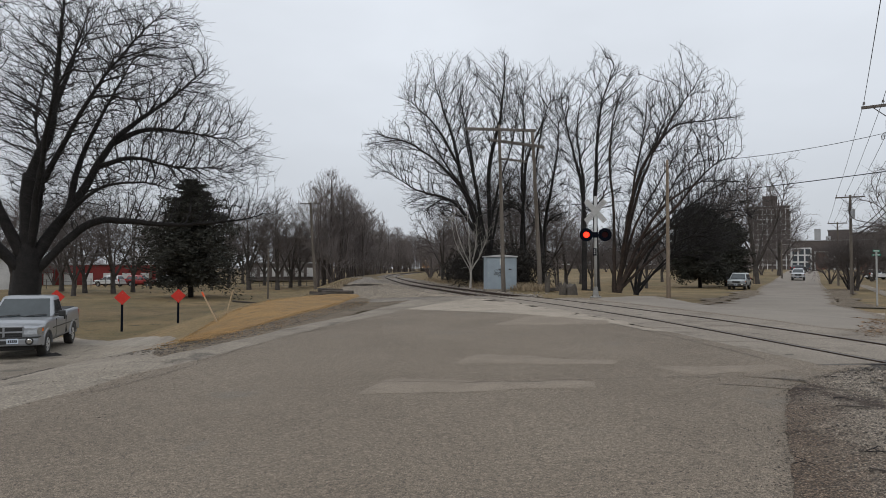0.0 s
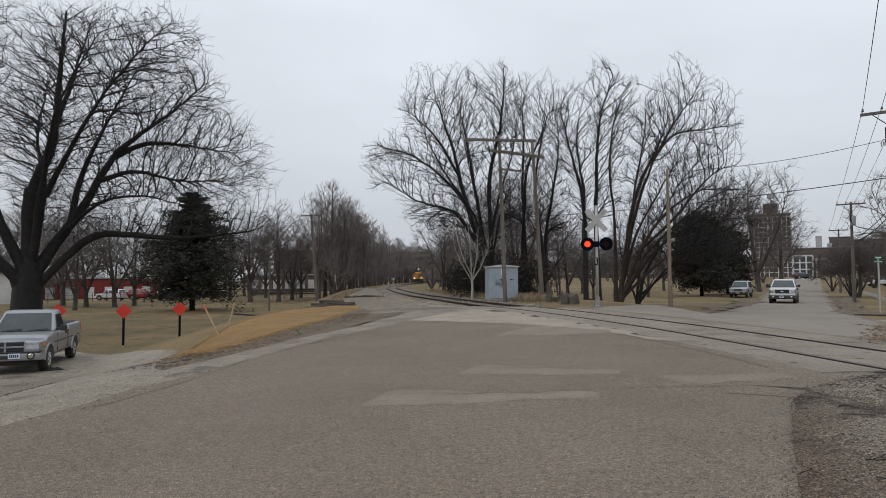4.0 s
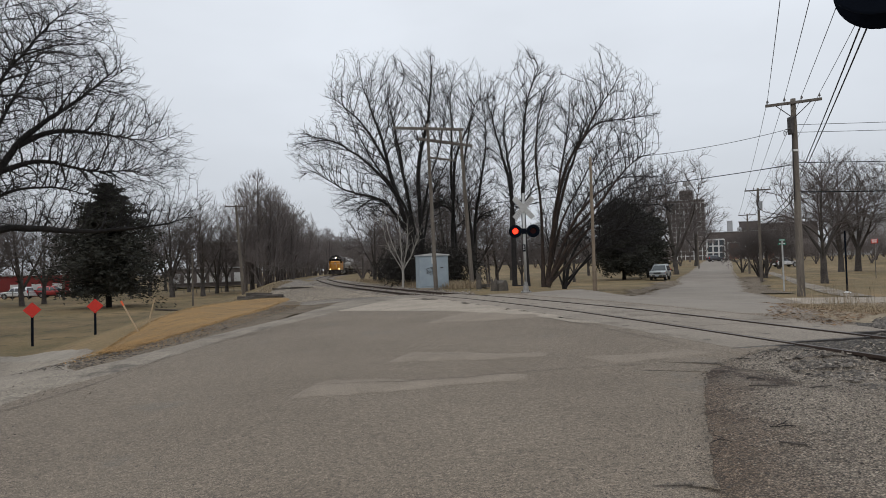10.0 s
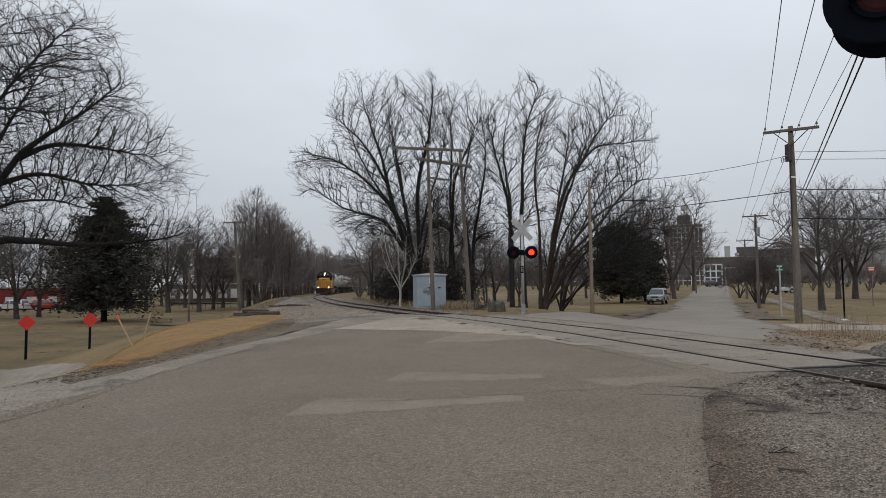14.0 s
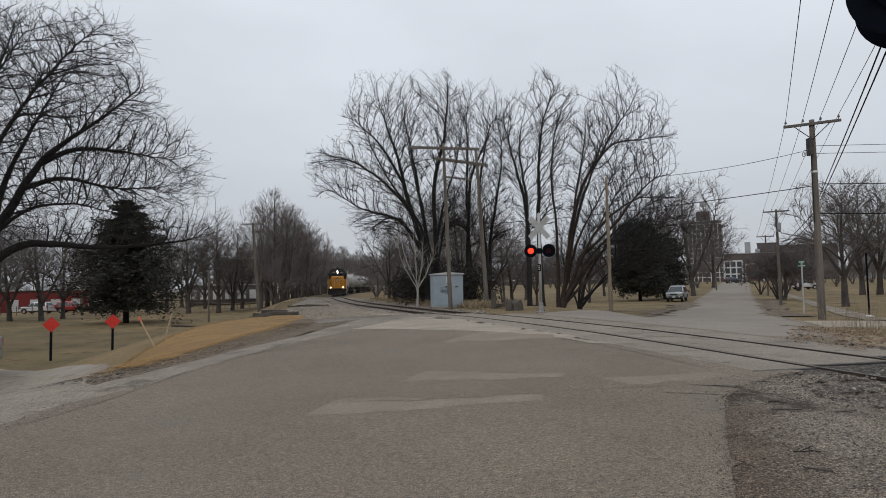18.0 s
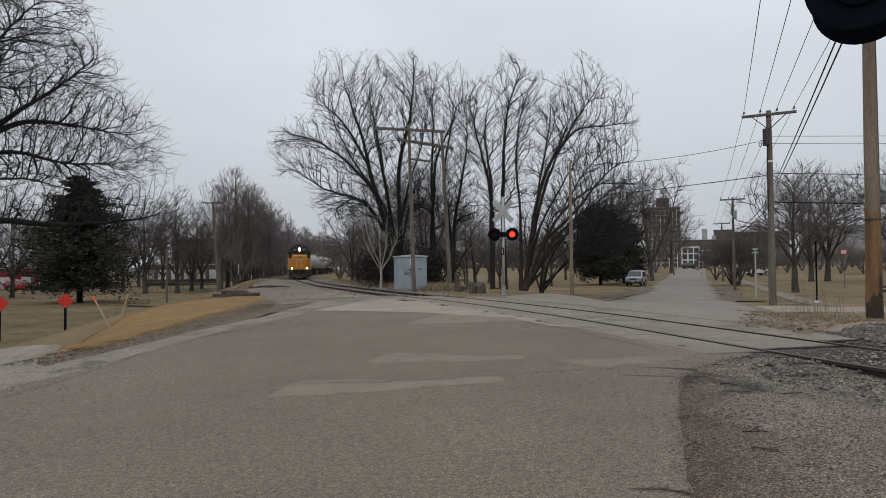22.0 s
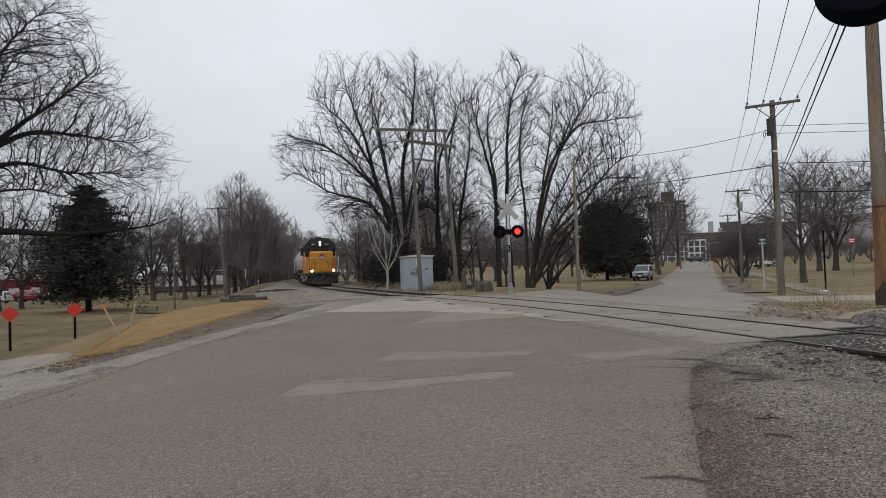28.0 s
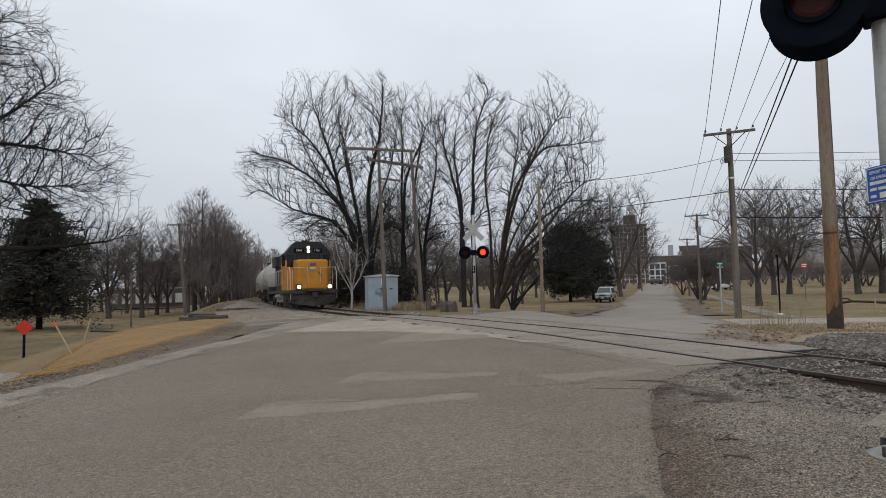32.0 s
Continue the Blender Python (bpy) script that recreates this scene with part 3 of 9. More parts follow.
edge_out = spline([(-6.3, 2.5), (-5.7, 6), (-5.4, 8.9), (-5.33, 10.2), (-5.15, 11.8), (-5.0, 14.2), (-4.6, 16.6), (-4.15, 20.6), (-3.8, 24.3), (-3.1, 27.5), (-1.9, 29.2)], 90)
edge_in = spline([(-4.6, 2.0), (-4.75, 5), (-4.72, 7.8), (-4.52, 8.8), (-4.43, 10.1), (-4.34, 12.3), (-3.95, 14.8), (-3.3, 17.6), (-2.6, 20.2), (-1.2, 24), (0.5, 26.4)], 90)
dirt_strip = strip("dirt_verge", spline([(-6.6, 9.6), (-6.1, 12), (-6.2, 14.5), (-6.25, 18), (-6.35, 23), (-6.7, 27.5)], 60), spline([(-5.25, 9.4), (-5.05, 12), (-4.9, 14.4), (-4.5, 17), (-4.05, 20.8), (-3.7, 24.6)], 60), 10, 0.014, M["verge_dirt"], 0.08, 65, edge=0.01)
tagged(dirt_strip, "dark dirt and crumbs between the grass bank and the street", "verge", kind="structure")
verge = strip("concrete_edge", edge_out, edge_in, 7, 0.02, M["concrete"], 0.035, 9, edge=0.02)
tagged(verge, "cracked pale concrete strip along the street's edge", "road edge", kind="structure")
approach_l = spline([(-4.2, 20.5), (-1.6, 18.2), (0.6, 16.2), (2.0, 14.2), (2.6, 12.2)], 60)
approach_r = np.array([TRACK[np.abs(TRACK[:, 1] - y).argmin()] + (-1.64, -0.3) for y in np.linspace(27.2, 12.2, 60)])
approach = strip("crossing_approach", approach_l, approach_r, 14, 0.0165, M["asphalt_pale"], 0.05, 27)
tagged(approach, "paler worn paving along the crossing's edge", "paving", kind="structure")

yard_l = spline([(-5.45, 23.7), (-6.3, 27), (-8.0, 31.5), (-11.5, 40), (-15, 52), (-18, 68), (-23, 92)], 60)
yard_r = spline([(-4.95, 23.3), (-1.0, 26.4), (-1.8, 31), (-6.0, 41.5), (-10.6, 57), (-15, 76), (-19, 94)], 60)
yard = strip("gravel_yard", yard_l, yard_r, 12, 0.025, M["yardgravel"], 0.15, 11, edge=0.02)
tagged(yard, "pale crushed gravel beside the track", "gravel", kind="structure")

mud_l = [(-1.9, -9), (-0.7, -4), (0.75, 0.6), (1.2, 2.5), (1.52, 3.45), (1.76, 4.05), (2.0, 4.7), (2.3, 5.4), (2.72, 6.4), (3.18, 7.08), (4.0, 7.85)]
mud_r = [(9.1, -9), (7.9, -4), (6.65, 0.4), (6.15, 2.3), (5.95, 3.1), (5.8, 3.7), (5.6, 4.4), (5.4, 5.2), (5.15, 6.2), (4.95, 7.0), (4.7, 7.9)]
corridor_l = [(4, -12), (2, -4), (1.6, 1.0), (2.2, 4.6), (3.2, 7.0), (4.2, 8.4), (5.6, 9.4)]
corridor_r = [(22, -9), (18, -1), (16.5, 4), (15.5, 9), (14.5, 13), (12.5, 16), (9.0, 14.6)]
corridor = strip("rail_corridor", spline(corridor_l, 60), spline(corridor_r, 60), 60, 0.0, M["ballast"], 0.05, 23, edge=0.02)
tagged(corridor, "grey gravel ground along the railway", "gravel", kind="structure")
shoulder = strip("gravel_shoulder", spline(mud_l, 60), spline(mud_r, 60), 26, 0.022, M["dirt"], 0.025, 13, edge=0.02)
tagged(shoulder, "muddy gravel shoulder strewn with stones and twigs", "shoulder", kind="structure")

bank_l = spline([(-6.7, 12.4), (-8.5, 16.4), (-9.5, 20.5), (-9.9, 25.5), (-9.7, 29.5), (-8.7, 32.4)], 50)
bank_r = spline([(-5.85, 11.6), (-6.0, 14.5), (-6.1, 18), (-6.2, 23), (-6.5, 27.5), (-7.3, 30.8)], 50)
bank = strip("grass_bank", bank_l, bank_r, 14, 0.03, M["bank"], 0.06, 15, edge=0.03)
tagged(bank, "bank of orange-brown dead grass", "grass", kind="structure")

leaf_l = spline([(7.1, 10.9), (8.0, 13.2), (9.1, 16.4), (10.6, 19.8), (15, 21.1), (22, 21.0), (40, 21.2)], 50)
leaf_r = spline([(7.6, 10.6), (8.9, 11.8), (10.8, 13.0), (13.5, 14.0), (17, 14.6), (24, 15), (40, 15)], 50)
leaf_strip = strip("leaf_litter_strip", leaf_l, leaf_r, 12, 0.02, mat("brown_leaf_litter", (0.20, 0.15, 0.095), (0.29, 0.235, 0.16), 1.2, 0.95, bump=0.7, fine=24, world_space=True, dist=0.03), 0.12, 17, edge=0.02)
tagged(leaf_strip, "strip of brown leaf litter and dry weeds", "verge", kind="structure")

walk_l = spline([(17.4, 26.8), (19.5, 31.5), (22.6, 38), (29.5, 52), (36, 66), (48, 92)], 40)
walk_r = spline([(18.7, 26.8), (20.9, 31.5), (24.0, 38), (30.7, 52), (37.2, 66), (49.2, 92)], 40)
pavement = strip("pavement", walk_l, walk_r, 4, 0.03, M["concrete"], 0.02, 19, edge=0.03)
tagged(pavement, "narrow pale concrete footpath through the lawn", "path", kind="structure")

# ---------------------------------------------------------------- the track


def track_line(off, y0, y1, z, step=0.5):
    """Points along the track from y0 to y1, off metres to its right, z above the rail heads."""
    p = TRACK + np.stack([TDIR[:, 1], -TDIR[:, 0]], 1) * off
    keep = (TRACK[:, 1] >= y0) & (TRACK[:, 1] <= y1)
    p = p[keep]
    return np.c_[p, rail_z(TRACK[keep, 1]) + z]


def swept(bm, line, prof):
    """An outline (across, up) drawn along a line on the ground."""
    line = np.asarray(line)
    d = np.gradient(line[:, :2], axis=0)
    d /= np.linalg.norm(d, axis=1)[:, None]
    nrm = np.stack([d[:, 1], -d[:, 0]], 1)
    rings = []
    for p, q in zip(line, nrm):
        rings.append([bm.verts.new((p[0] + q[0] * a, p[1] + q[1] * a, p[2] + h)) for a, h in prof])
    k = len(prof)
    for a, b in zip(rings, rings[1:]):
        for j in range(k):
            bm.faces.new((a[j], b[j], b[(j + 1) % k], a[(j + 1) % k]))
    bm.faces.new(rings[0])
    bm.faces.new(rings[-1][::-1])


track = thing("railway_track", Matrix(), "single curved railway track with rusty rails", "track")
track["kind"] = "structure"
RAILP = [(-0.065, -0.17), (0.065, -0.17), (0.065, -0.155), (0.012, -0.13), (0.012, -0.045), (0.035, -0.035), (0.035, -0.002), (-0.035, -0.002), (-0.035, -0.035), (-0.012, -0.045), (-0.012, -0.13), (-0.065, -0.155)]
for off in (-0.7525, 0.7525):
    bm = bmesh.new()
    swept(bm, track_line(off, -30, 240, 0.022), RAILP)
    rail = part("rail", bm, M["rail"], track, "rusty steel rail")
    bm = bmesh.new()
    swept(bm, track_line(off, -30, 240, 0.022), [(-0.028, -0.004), (0.028, -0.004), (0.028, 0.003), (-0.028, 0.003)])
    part("running_surface", bm, M["rail_top"], rail, "worn brighter rail head")
bm = bmesh.new()
box(bm, (-1.3, -0.115, -0.2), (1.3, 0.115, -0.02), 0.012)
tie0 = part("tie", bm, M["tie"], track)
tie_me = tie0.data
k0 = 0
for i in range(len(TRACK) - 1):
    if not (-7 < TRACK[i, 1] < 7.0 or 28.6 < TRACK[i, 1] < 96):
        continue
    p, d = TRACK[i], TDIR[i]
    o = tie0 if k0 == 0 else new("tie", tie_me)
    o.parent = track
    o.matrix_basis = Matrix.Translation((p[0] + random.uniform(-0.05, 0.05), p[1], float(rail_z(p[1])) - 0.145 + random.uniform(-0.012, 0.01))) @ Matrix.Rotation(math.atan2(d[1], d[0]) - math.pi / 2 + random.uniform(-0.02, 0.02), 4, "Z")
    k0 += 1
# concrete panels of the crossing, between and outside the rails, with flangeways left open
for a, b, nm, y_end in ((-0.63, 0.63, "gauge_panel", 8.75), (-1.72, -0.83, "field_panel", 8.25), (0.83, 1.72, "field_panel", 9.5)):
    ys = np.arange(y_end, 27.6, 2.3)
    h = (b - a) / 2
    for y0, y1 in zip(ys, ys[1:]):
        bm = bmesh.new()
        fine_line = track_line((a + b) / 2, y0 - 0.6, y1 + 0.6, 0.0)
        yy = np.linspace(y0 + 0.012, y1 - 0.012, 7)
        mid = np.stack([np.interp(yy, fine_line[:, 1], fine_line[:, 0]), yy, np.interp(yy, fine_line[:, 1], fine_line[:, 2])], 1)
        swept(bm, mid, [(-h, -0.12), (h, -0.12), (h, 0.004), (h - 0.012, 0.016), (-h + 0.012, 0.016), (-h, 0.004)])
        pan = part(nm, bm, M["panel"], track)
        for j in range(2 if h > 0.5 else 1):
            bm = bmesh.new()
            c = mid[2 + 2 * j]
            s_ = h * (0.55 if j else -0.5)
            box(bm, (c[0] + s_ - 0.055, c[1] - 0.012, c[2] + 0.0), (c[0] + s_ + 0.055, c[1] + 0.012, c[2] + 0.019), 0.0)
            part("lifting_slot", bm, M["iron"], pan, "dark lifting slot")
    bm = bmesh.new()
    dd_ = TDIR[np.abs(TRACK[:, 1] - y_end).argmin()]
    cx_ = float(np.interp(y_end, track_line((a + b) / 2, y_end - 1, y_end + 1, 0.0)[:, 1], track_line((a + b) / 2, y_end - 1, y_end + 1, 0.0)[:, 0]))
    box(bm, (-h - 0.03, -0.05, -0.12), (h + 0.03, -0.002, 0.014), 0.004)
    bar = part("end_plate", bm, M["iron"], track, "dark steel end plate")
    bar.matrix_basis = Matrix.Translation((cx_, y_end, float(rail_z(y_end)))) @ Matrix.Rotation(math.atan2(dd_[1], dd_[0]) - math.pi / 2, 4, "Z")
ballast_l, ballast_r = track_line(-2.4, 28.5, 150, 0)[:, :2], track_line(2.4, 28.5, 150, 0)[:, :2]
bed = strip("ballast_bed", ballast_l, ballast_r, 10, 0.028, M["yardgravel"], 0.12, 21, edge=0.03)
tagged(bed, "gravel ballast bed under the track", "ballast", kind="structure")
bed2 = strip("ballast_bed", track_line(-1.9, -8, 8.0, 0)[:, :2], track_line(3.4, -8, 8.0, 0)[:, :2], 40, 0.008, M["ballast"], 0.12, 22, edge=0.03)
tagged(bed2, "gravel ballast bed under the track", "ballast", kind="structure")


# ---------------------------------------------------------------- trees


def quads(name, v, f, material, parent=None, label="", smooth=True):
    me = bpy.data.meshes.new(name)
    v, f = np.asarray(v, np.float32), np.asarray(f, np.int32)
    k = f.shape[1]
    me.vertices.add(len(v))
    me.vertices.foreach_set("co", v.ravel())
    me.loops.add(f.size)
    me.loops.foreach_set("vertex_index", f.ravel())
    me.polygons.add(len(f))
    me.polygons.foreach_set("loop_start", np.arange(0, f.size, k, dtype=np.int32))
    me.polygons.foreach_set("use_smooth", np.full(len(f), smooth))
    me.materials.append(material)
    me.update(calc_edges=True)
    ob = new(name, me)
    if parent:
        ob.parent = parent
    return tagged(ob, label)


def chains(p, d, r0, r1, length, segs, wander, lift, rng):
    """Grows many twigs at once: middle lines (n, segs + 1, 3) and radii."""
    n = len(p)
    c, pos, dirn = [p], p.copy(), d / np.linalg.norm(d, axis=1)[:, None]
    dirs = [dirn]
    bend = rng.normal(0, wander, (n, 3))
    for k in range(segs):
        dirn = dirn + bend * 0.5 + rng.normal(0, wander, (n, 3)) * 0.8
        dirn[:, 2] += lift * (1.0 if np.isscalar(lift) else 1.0)
        dirn /= np.linalg.norm(dirn, axis=1)[:, None]
        pos = pos + dirn * (length / segs)[:, None]
        c.append(pos)
        dirs.append(dirn)
    t = np.linspace(0, 1, segs + 1)[None]
    rad = r0[:, None] * (1 - t) + r1[:, None] * t
    return np.stack(c, 1), np.stack(dirs, 1), rad


def skin(c, dirs, rad, sides):
    n, k = rad.shape
    d = dirs[:, 0]
    ref = np.where(np.abs(d[:, 2:3]) > 0.8, np.array([[1.0, 0, 0]]), np.array([[0, 0, 1.0]]))
    u = np.cross(d, ref)
    u /= np.linalg.norm(u, axis=1)[:, None]
    w = np.cross(d, u)
    a = np.arange(sides) * 2 * np.pi / sides
    ring = u[:, None, None] * np.cos(a)[None, None, :, None] + w[:, None, None] * np.sin(a)[None, None, :, None]
    v = c[:, :, None] + ring * rad[:, :, None, None]
    i = np.arange(n)[:, None, None] * k * sides + np.arange(k - 1)[None, :, None] * sides
    j = np.arange(sides)[None, None]
    j2 = (j + 1) % sides
    f = np.stack([i + j, i + j2, i + sides + j2, i + sides + j], -1).reshape(-1, 4)
    return v.reshape(-1, 3), f


def crown_points(blobs, rng):
    """Points in the space that a crown fills; each blob is (number, middle, radii). Its outline is lobed and it has hollows."""
    out = []
    for n, mid, radii in blobs:
        d = rng.normal(0, 1, (n, 3))
        d /= np.linalg.norm(d, axis=1)[:, None]
        lobes = sum(np.sin(d @ rng.normal(0, 4.2, 3) + rng.uniform(0, 6.28)) for k in range(3)) / 3
        p = np.array(mid) + d * rng.uniform(0, 1, (n, 1)) ** 0.40 * np.array(radii) * (0.95 + 0.24 * lobes[:, None])
        hollow = sum(np.sin(p @ rng.normal(0, 1.5, 3) + rng.uniform(0, 6.28)) for k in range(4))
        out.append(p[hollow < 1.1])
    return np.concatenate(out)


def branch_out(lines, blobs, rng, step, kill, keep, lift, tip, jitter=0.10, grip=2.35, spread=0.45):
    """Grows a bare tree: its limbs follow the given lines, then branches seek the free space of the crown, each keeping part of its
    own direction. Gives the nodes, their parents, directions and radii."""
    pos, par, want = [], [], []
    for q, r in lines:
        q = spline(q, 60)
        seg = np.r_[0, np.cumsum(np.linalg.norm(np.diff(q, axis=0), axis=1))]
        m = max(3, int(seg[-1] / step))
        at = np.linspace(0, seg[-1], m)
        c = np.stack([np.interp(at, seg, q[:, k]) for k in range(3)], 1)
        c[1:] += np.cumsum(rng.normal(0, 0.028, (m - 1, 3)), 0) * np.linspace(0.3, 1, m - 1)[:, None]
        last = -1
        if pos:
            last = int(((np.array(pos) - c[0]) ** 2).sum(1).argmin())
        for k, p in enumerate(c):
            pos.append(p)
            par.append(last)
            want.append(r * (1 - 0.9 * (k / (m - 1)) ** 0.75))
            last = len(pos) - 1
    n0 = len(pos)
    att = crown_points(blobs, rng)
    # shoots lean away from the low middle of the crown
    heart = att.mean(0) * [1, 1, 0.15]
    cap = n0 + len(att) * 5
    P, Q, D = np.zeros((cap, 3)), np.full(cap, -1), np.zeros((cap, 3))
    P[:n0], Q[:n0] = pos, par
    root = Q[:n0] < 0
    D[:n0] = np.where(root[:, None], [0, 0, 1.0], P[:n0] - P[np.maximum(Q[:n0], 0)])
    D[:n0] /= np.linalg.norm(D[:n0], axis=1)[:, None] + 1e-9
    low = P[:n0, 2] > 0.16 * P[:n0, 2].max()
    near, best = np.zeros(len(att), int), np.full(len(att), 1e9)

    def look_at(a, b, ok=None):
        changed = np.zeros(b - a, bool)
        for s in range(a, b, 400):
            e = min(b, s + 400)
            d2 = ((att[:, None, :] - P[None, s:e]) ** 2).sum(-1)
            if ok is not None:
                d2[:, ~ok[s:e]] = 1e9
            k = d2.argmin(1)
            v = d2[np.arange(len(att)), k]
            hit = v < best - 1e-9
            near[hit], best[hit] = s + k[hit], v[hit]
            changed[np.unique(k[hit]) + s - a] = True
        return changed

    look_at(0, n0, low)
    n = n0
    for it in range(140):
        far = best > kill * kill
        att, near, best = att[far], near[far], best[far]
        if not len(att):
            break
        g = np.zeros((n, 3))
        u = att - P[near]
        u /= np.linalg.norm(u, axis=1)[:, None] + 1e-9
        np.add.at(g, near, u)
        idx = np.unique(near)
        g = g[idx] / (np.linalg.norm(g[idx], axis=1)[:, None] + 1e-9)
        away = P[idx] - heart
        away /= np.linalg.norm(away, axis=1)[:, None] + 1e-9
        d = g + D[idx] * keep + away * spread + rng.normal(0, jitter, g.shape)
        d[:, 2] += lift
        d /= np.linalg.norm(d, axis=1)[:, None]
        m = min(len(idx), cap - n)
        if m <= 0:
            break
        P[n:n + m], Q[n:n + m], D[n:n + m] = P[idx[:m]] + d[:m] * step, idx[:m], d[:m]
        used = look_at(n, n + m)
        if not used.any():
            break
        # a shoot that came nearer to nothing is dropped
        live = np.flatnonzero(used)
        move = np.full(m, -1)
        move[live] = np.arange(len(live))
        sel = near >= n
        near[sel] = n + move[near[sel] - n]
        P[n:n + len(live)], Q[n:n + len(live)], D[n:n + len(live)] = P[n + live], Q[n + live], D[n + live]
        n += len(live)
    P, Q, D = P[:n], Q[:n], D[:n]
    area = np.zeros(n)
    kids = np.bincount(Q[Q >= 0], minlength=n)
    area[kids == 0] = tip ** grip
    for i in range(n - 1, -1, -1):
        area[i] = max(area[i], tip ** grip)
        if Q[i] >= 0:
            area[Q[i]] += area[i]
    R = area ** (1 / grip)
    R[:n0] = np.maximum(np.minimum(R[:n0], np.array(want) * 1.25), np.array(want) * 0.8)
    R[:n0][root] *= 1.3
    for i in range(n0, n):
        R[i] = min(R[i], R[Q[i]] * 0.92)
    away = P - heart
    away /= np.linalg.norm(away, axis=1)[:, None] + 1e-9
    return P, Q, D, R, kids, away


def sticks(P, Q, D, R, pick, sides):
    i = np.flatnonzero(pick & (Q >= 0))
    c = np.stack([P[Q[i]], P[i]], 1)
    d = c[:, 1] - c[:, 0]
    d /= np.linalg.norm(d, axis=1)[:, None] + 1e-9
    rad = np.stack([np.minimum(R[Q[i]], R[i] * 1.18), R[i]], 1)
    c[:, 1] += d * (R[i] * 0.35)[:, None]
    return skin(c, np.stack([d, d], 1), rad, sides)


def twigs_of(P, D, R, kids, away, rng, per, length, thick, segs=2, lift=0.0):
    thin = np.flatnonzero(R < 0.045)
    w = np.repeat(thin, np.maximum(1, np.round(per * rng.uniform(0.5, 1.5, len(thin)) * np.where(kids[thin] == 0, 1.7, 1.0))).astype(int))
    d = D[w] + away[w] * 0.7
    d /= np.linalg.norm(d, axis=1)[:, None]
    side = rng.normal(0, 1, d.shape)
    side -= d * (side * d).sum(1, keepdims=True)
    side /= np.linalg.norm(side, axis=1)[:, None]
    a = np.radians(rng.uniform(18, 62, len(w)))[:, None]
    nd = d * np.cos(a) + side * np.sin(a)
    ln = length * rng.uniform(0.35, 1.25, len(w))
    return chains(P[w], nd, np.full(len(w), thick), np.full(len(w), thick * 0.55), ln, segs, 0.16, lift, rng)


def grown_tree(name, lines, blobs, seed, label, bark, twig, group="", category="tree", step=0.32, kill=0.42, keep=0.8, lift=0.0,
               tip=0.0125, per=0.85, length=0.8, thick=0.008, second=0.0, segs=2, grip=2.1, spread=1.0, dense=2.3, jitter=0.17):
    """A bare tree: trunk and limbs as one part, the crown of branches and twigs as another."""
    rng = np.random.default_rng(seed)
    P, Q, D, R, kids, away = branch_out(lines, [(int(n * dense), m, e) for n, m, e in blobs], rng, step, kill, keep, lift, tip, grip=grip, spread=spread, jitter=jitter)
    t = thing(name, Matrix(), label, category, group)
    quads("trunk", *sticks(P, Q, D, R, R > 0.055, 8), bark, t)
    c, dirs, rad = twigs_of(P, D, R, kids, away, rng, per, length, thick, segs)
    meshes = [sticks(P, Q, D, R, R <= 0.055, 4), skin(c, dirs, rad, 3)]
    if second:
        m = int(len(c) * second)
        w = rng.integers(0, len(c), m)
        meshes.append(skin(*twigs_2(c[w], dirs[w], rng, length * 0.5, thick * 0.8), 3))
    quads("crown", *merge(meshes), twig, t, "bare grey twigs")
    return t


def twigs_2(c, dirs, rng, length, thick):
    f = rng.uniform(0.25, 0.85, (len(c), 1))
    k = c.shape[1] - 1
    p = c[:, 0] * (1 - f) + c[:, k] * f
    nd = dirs[:, 1] + rng.normal(0, 0.42, (len(c), 3))
    return chains(p, nd, np.full(len(c), thick), np.full(len(c), thick * 0.6), length * rng.uniform(0.5, 1.3, len(c)), 1, 0.05, 0.0, rng)


def merge(meshes):
    v, f, n = [], [], 0
    for a, b in meshes:
        v.append(a)
        f.append(b + n)
        n += len(a)
    return np.concatenate(v), np.concatenate(f)


def polar(az, d):
    return d * math.sin(radians(az)), d * math.cos(radians(az))


def foot(az, d, sink=0.15):
    x, y = polar(az, d)
    return (x, y, land1(x, y) - sink)


def limb_tree(az, d, lines, blobs, seed, label, bark, group, **more):
    x, y, z = foot(az, d)
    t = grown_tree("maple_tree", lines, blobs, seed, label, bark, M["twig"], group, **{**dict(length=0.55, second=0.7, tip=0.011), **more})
    t.matrix_basis = pose(x, y, z, 0, 0, -az)
    return t


CROSS = "bare trees by the crossing"
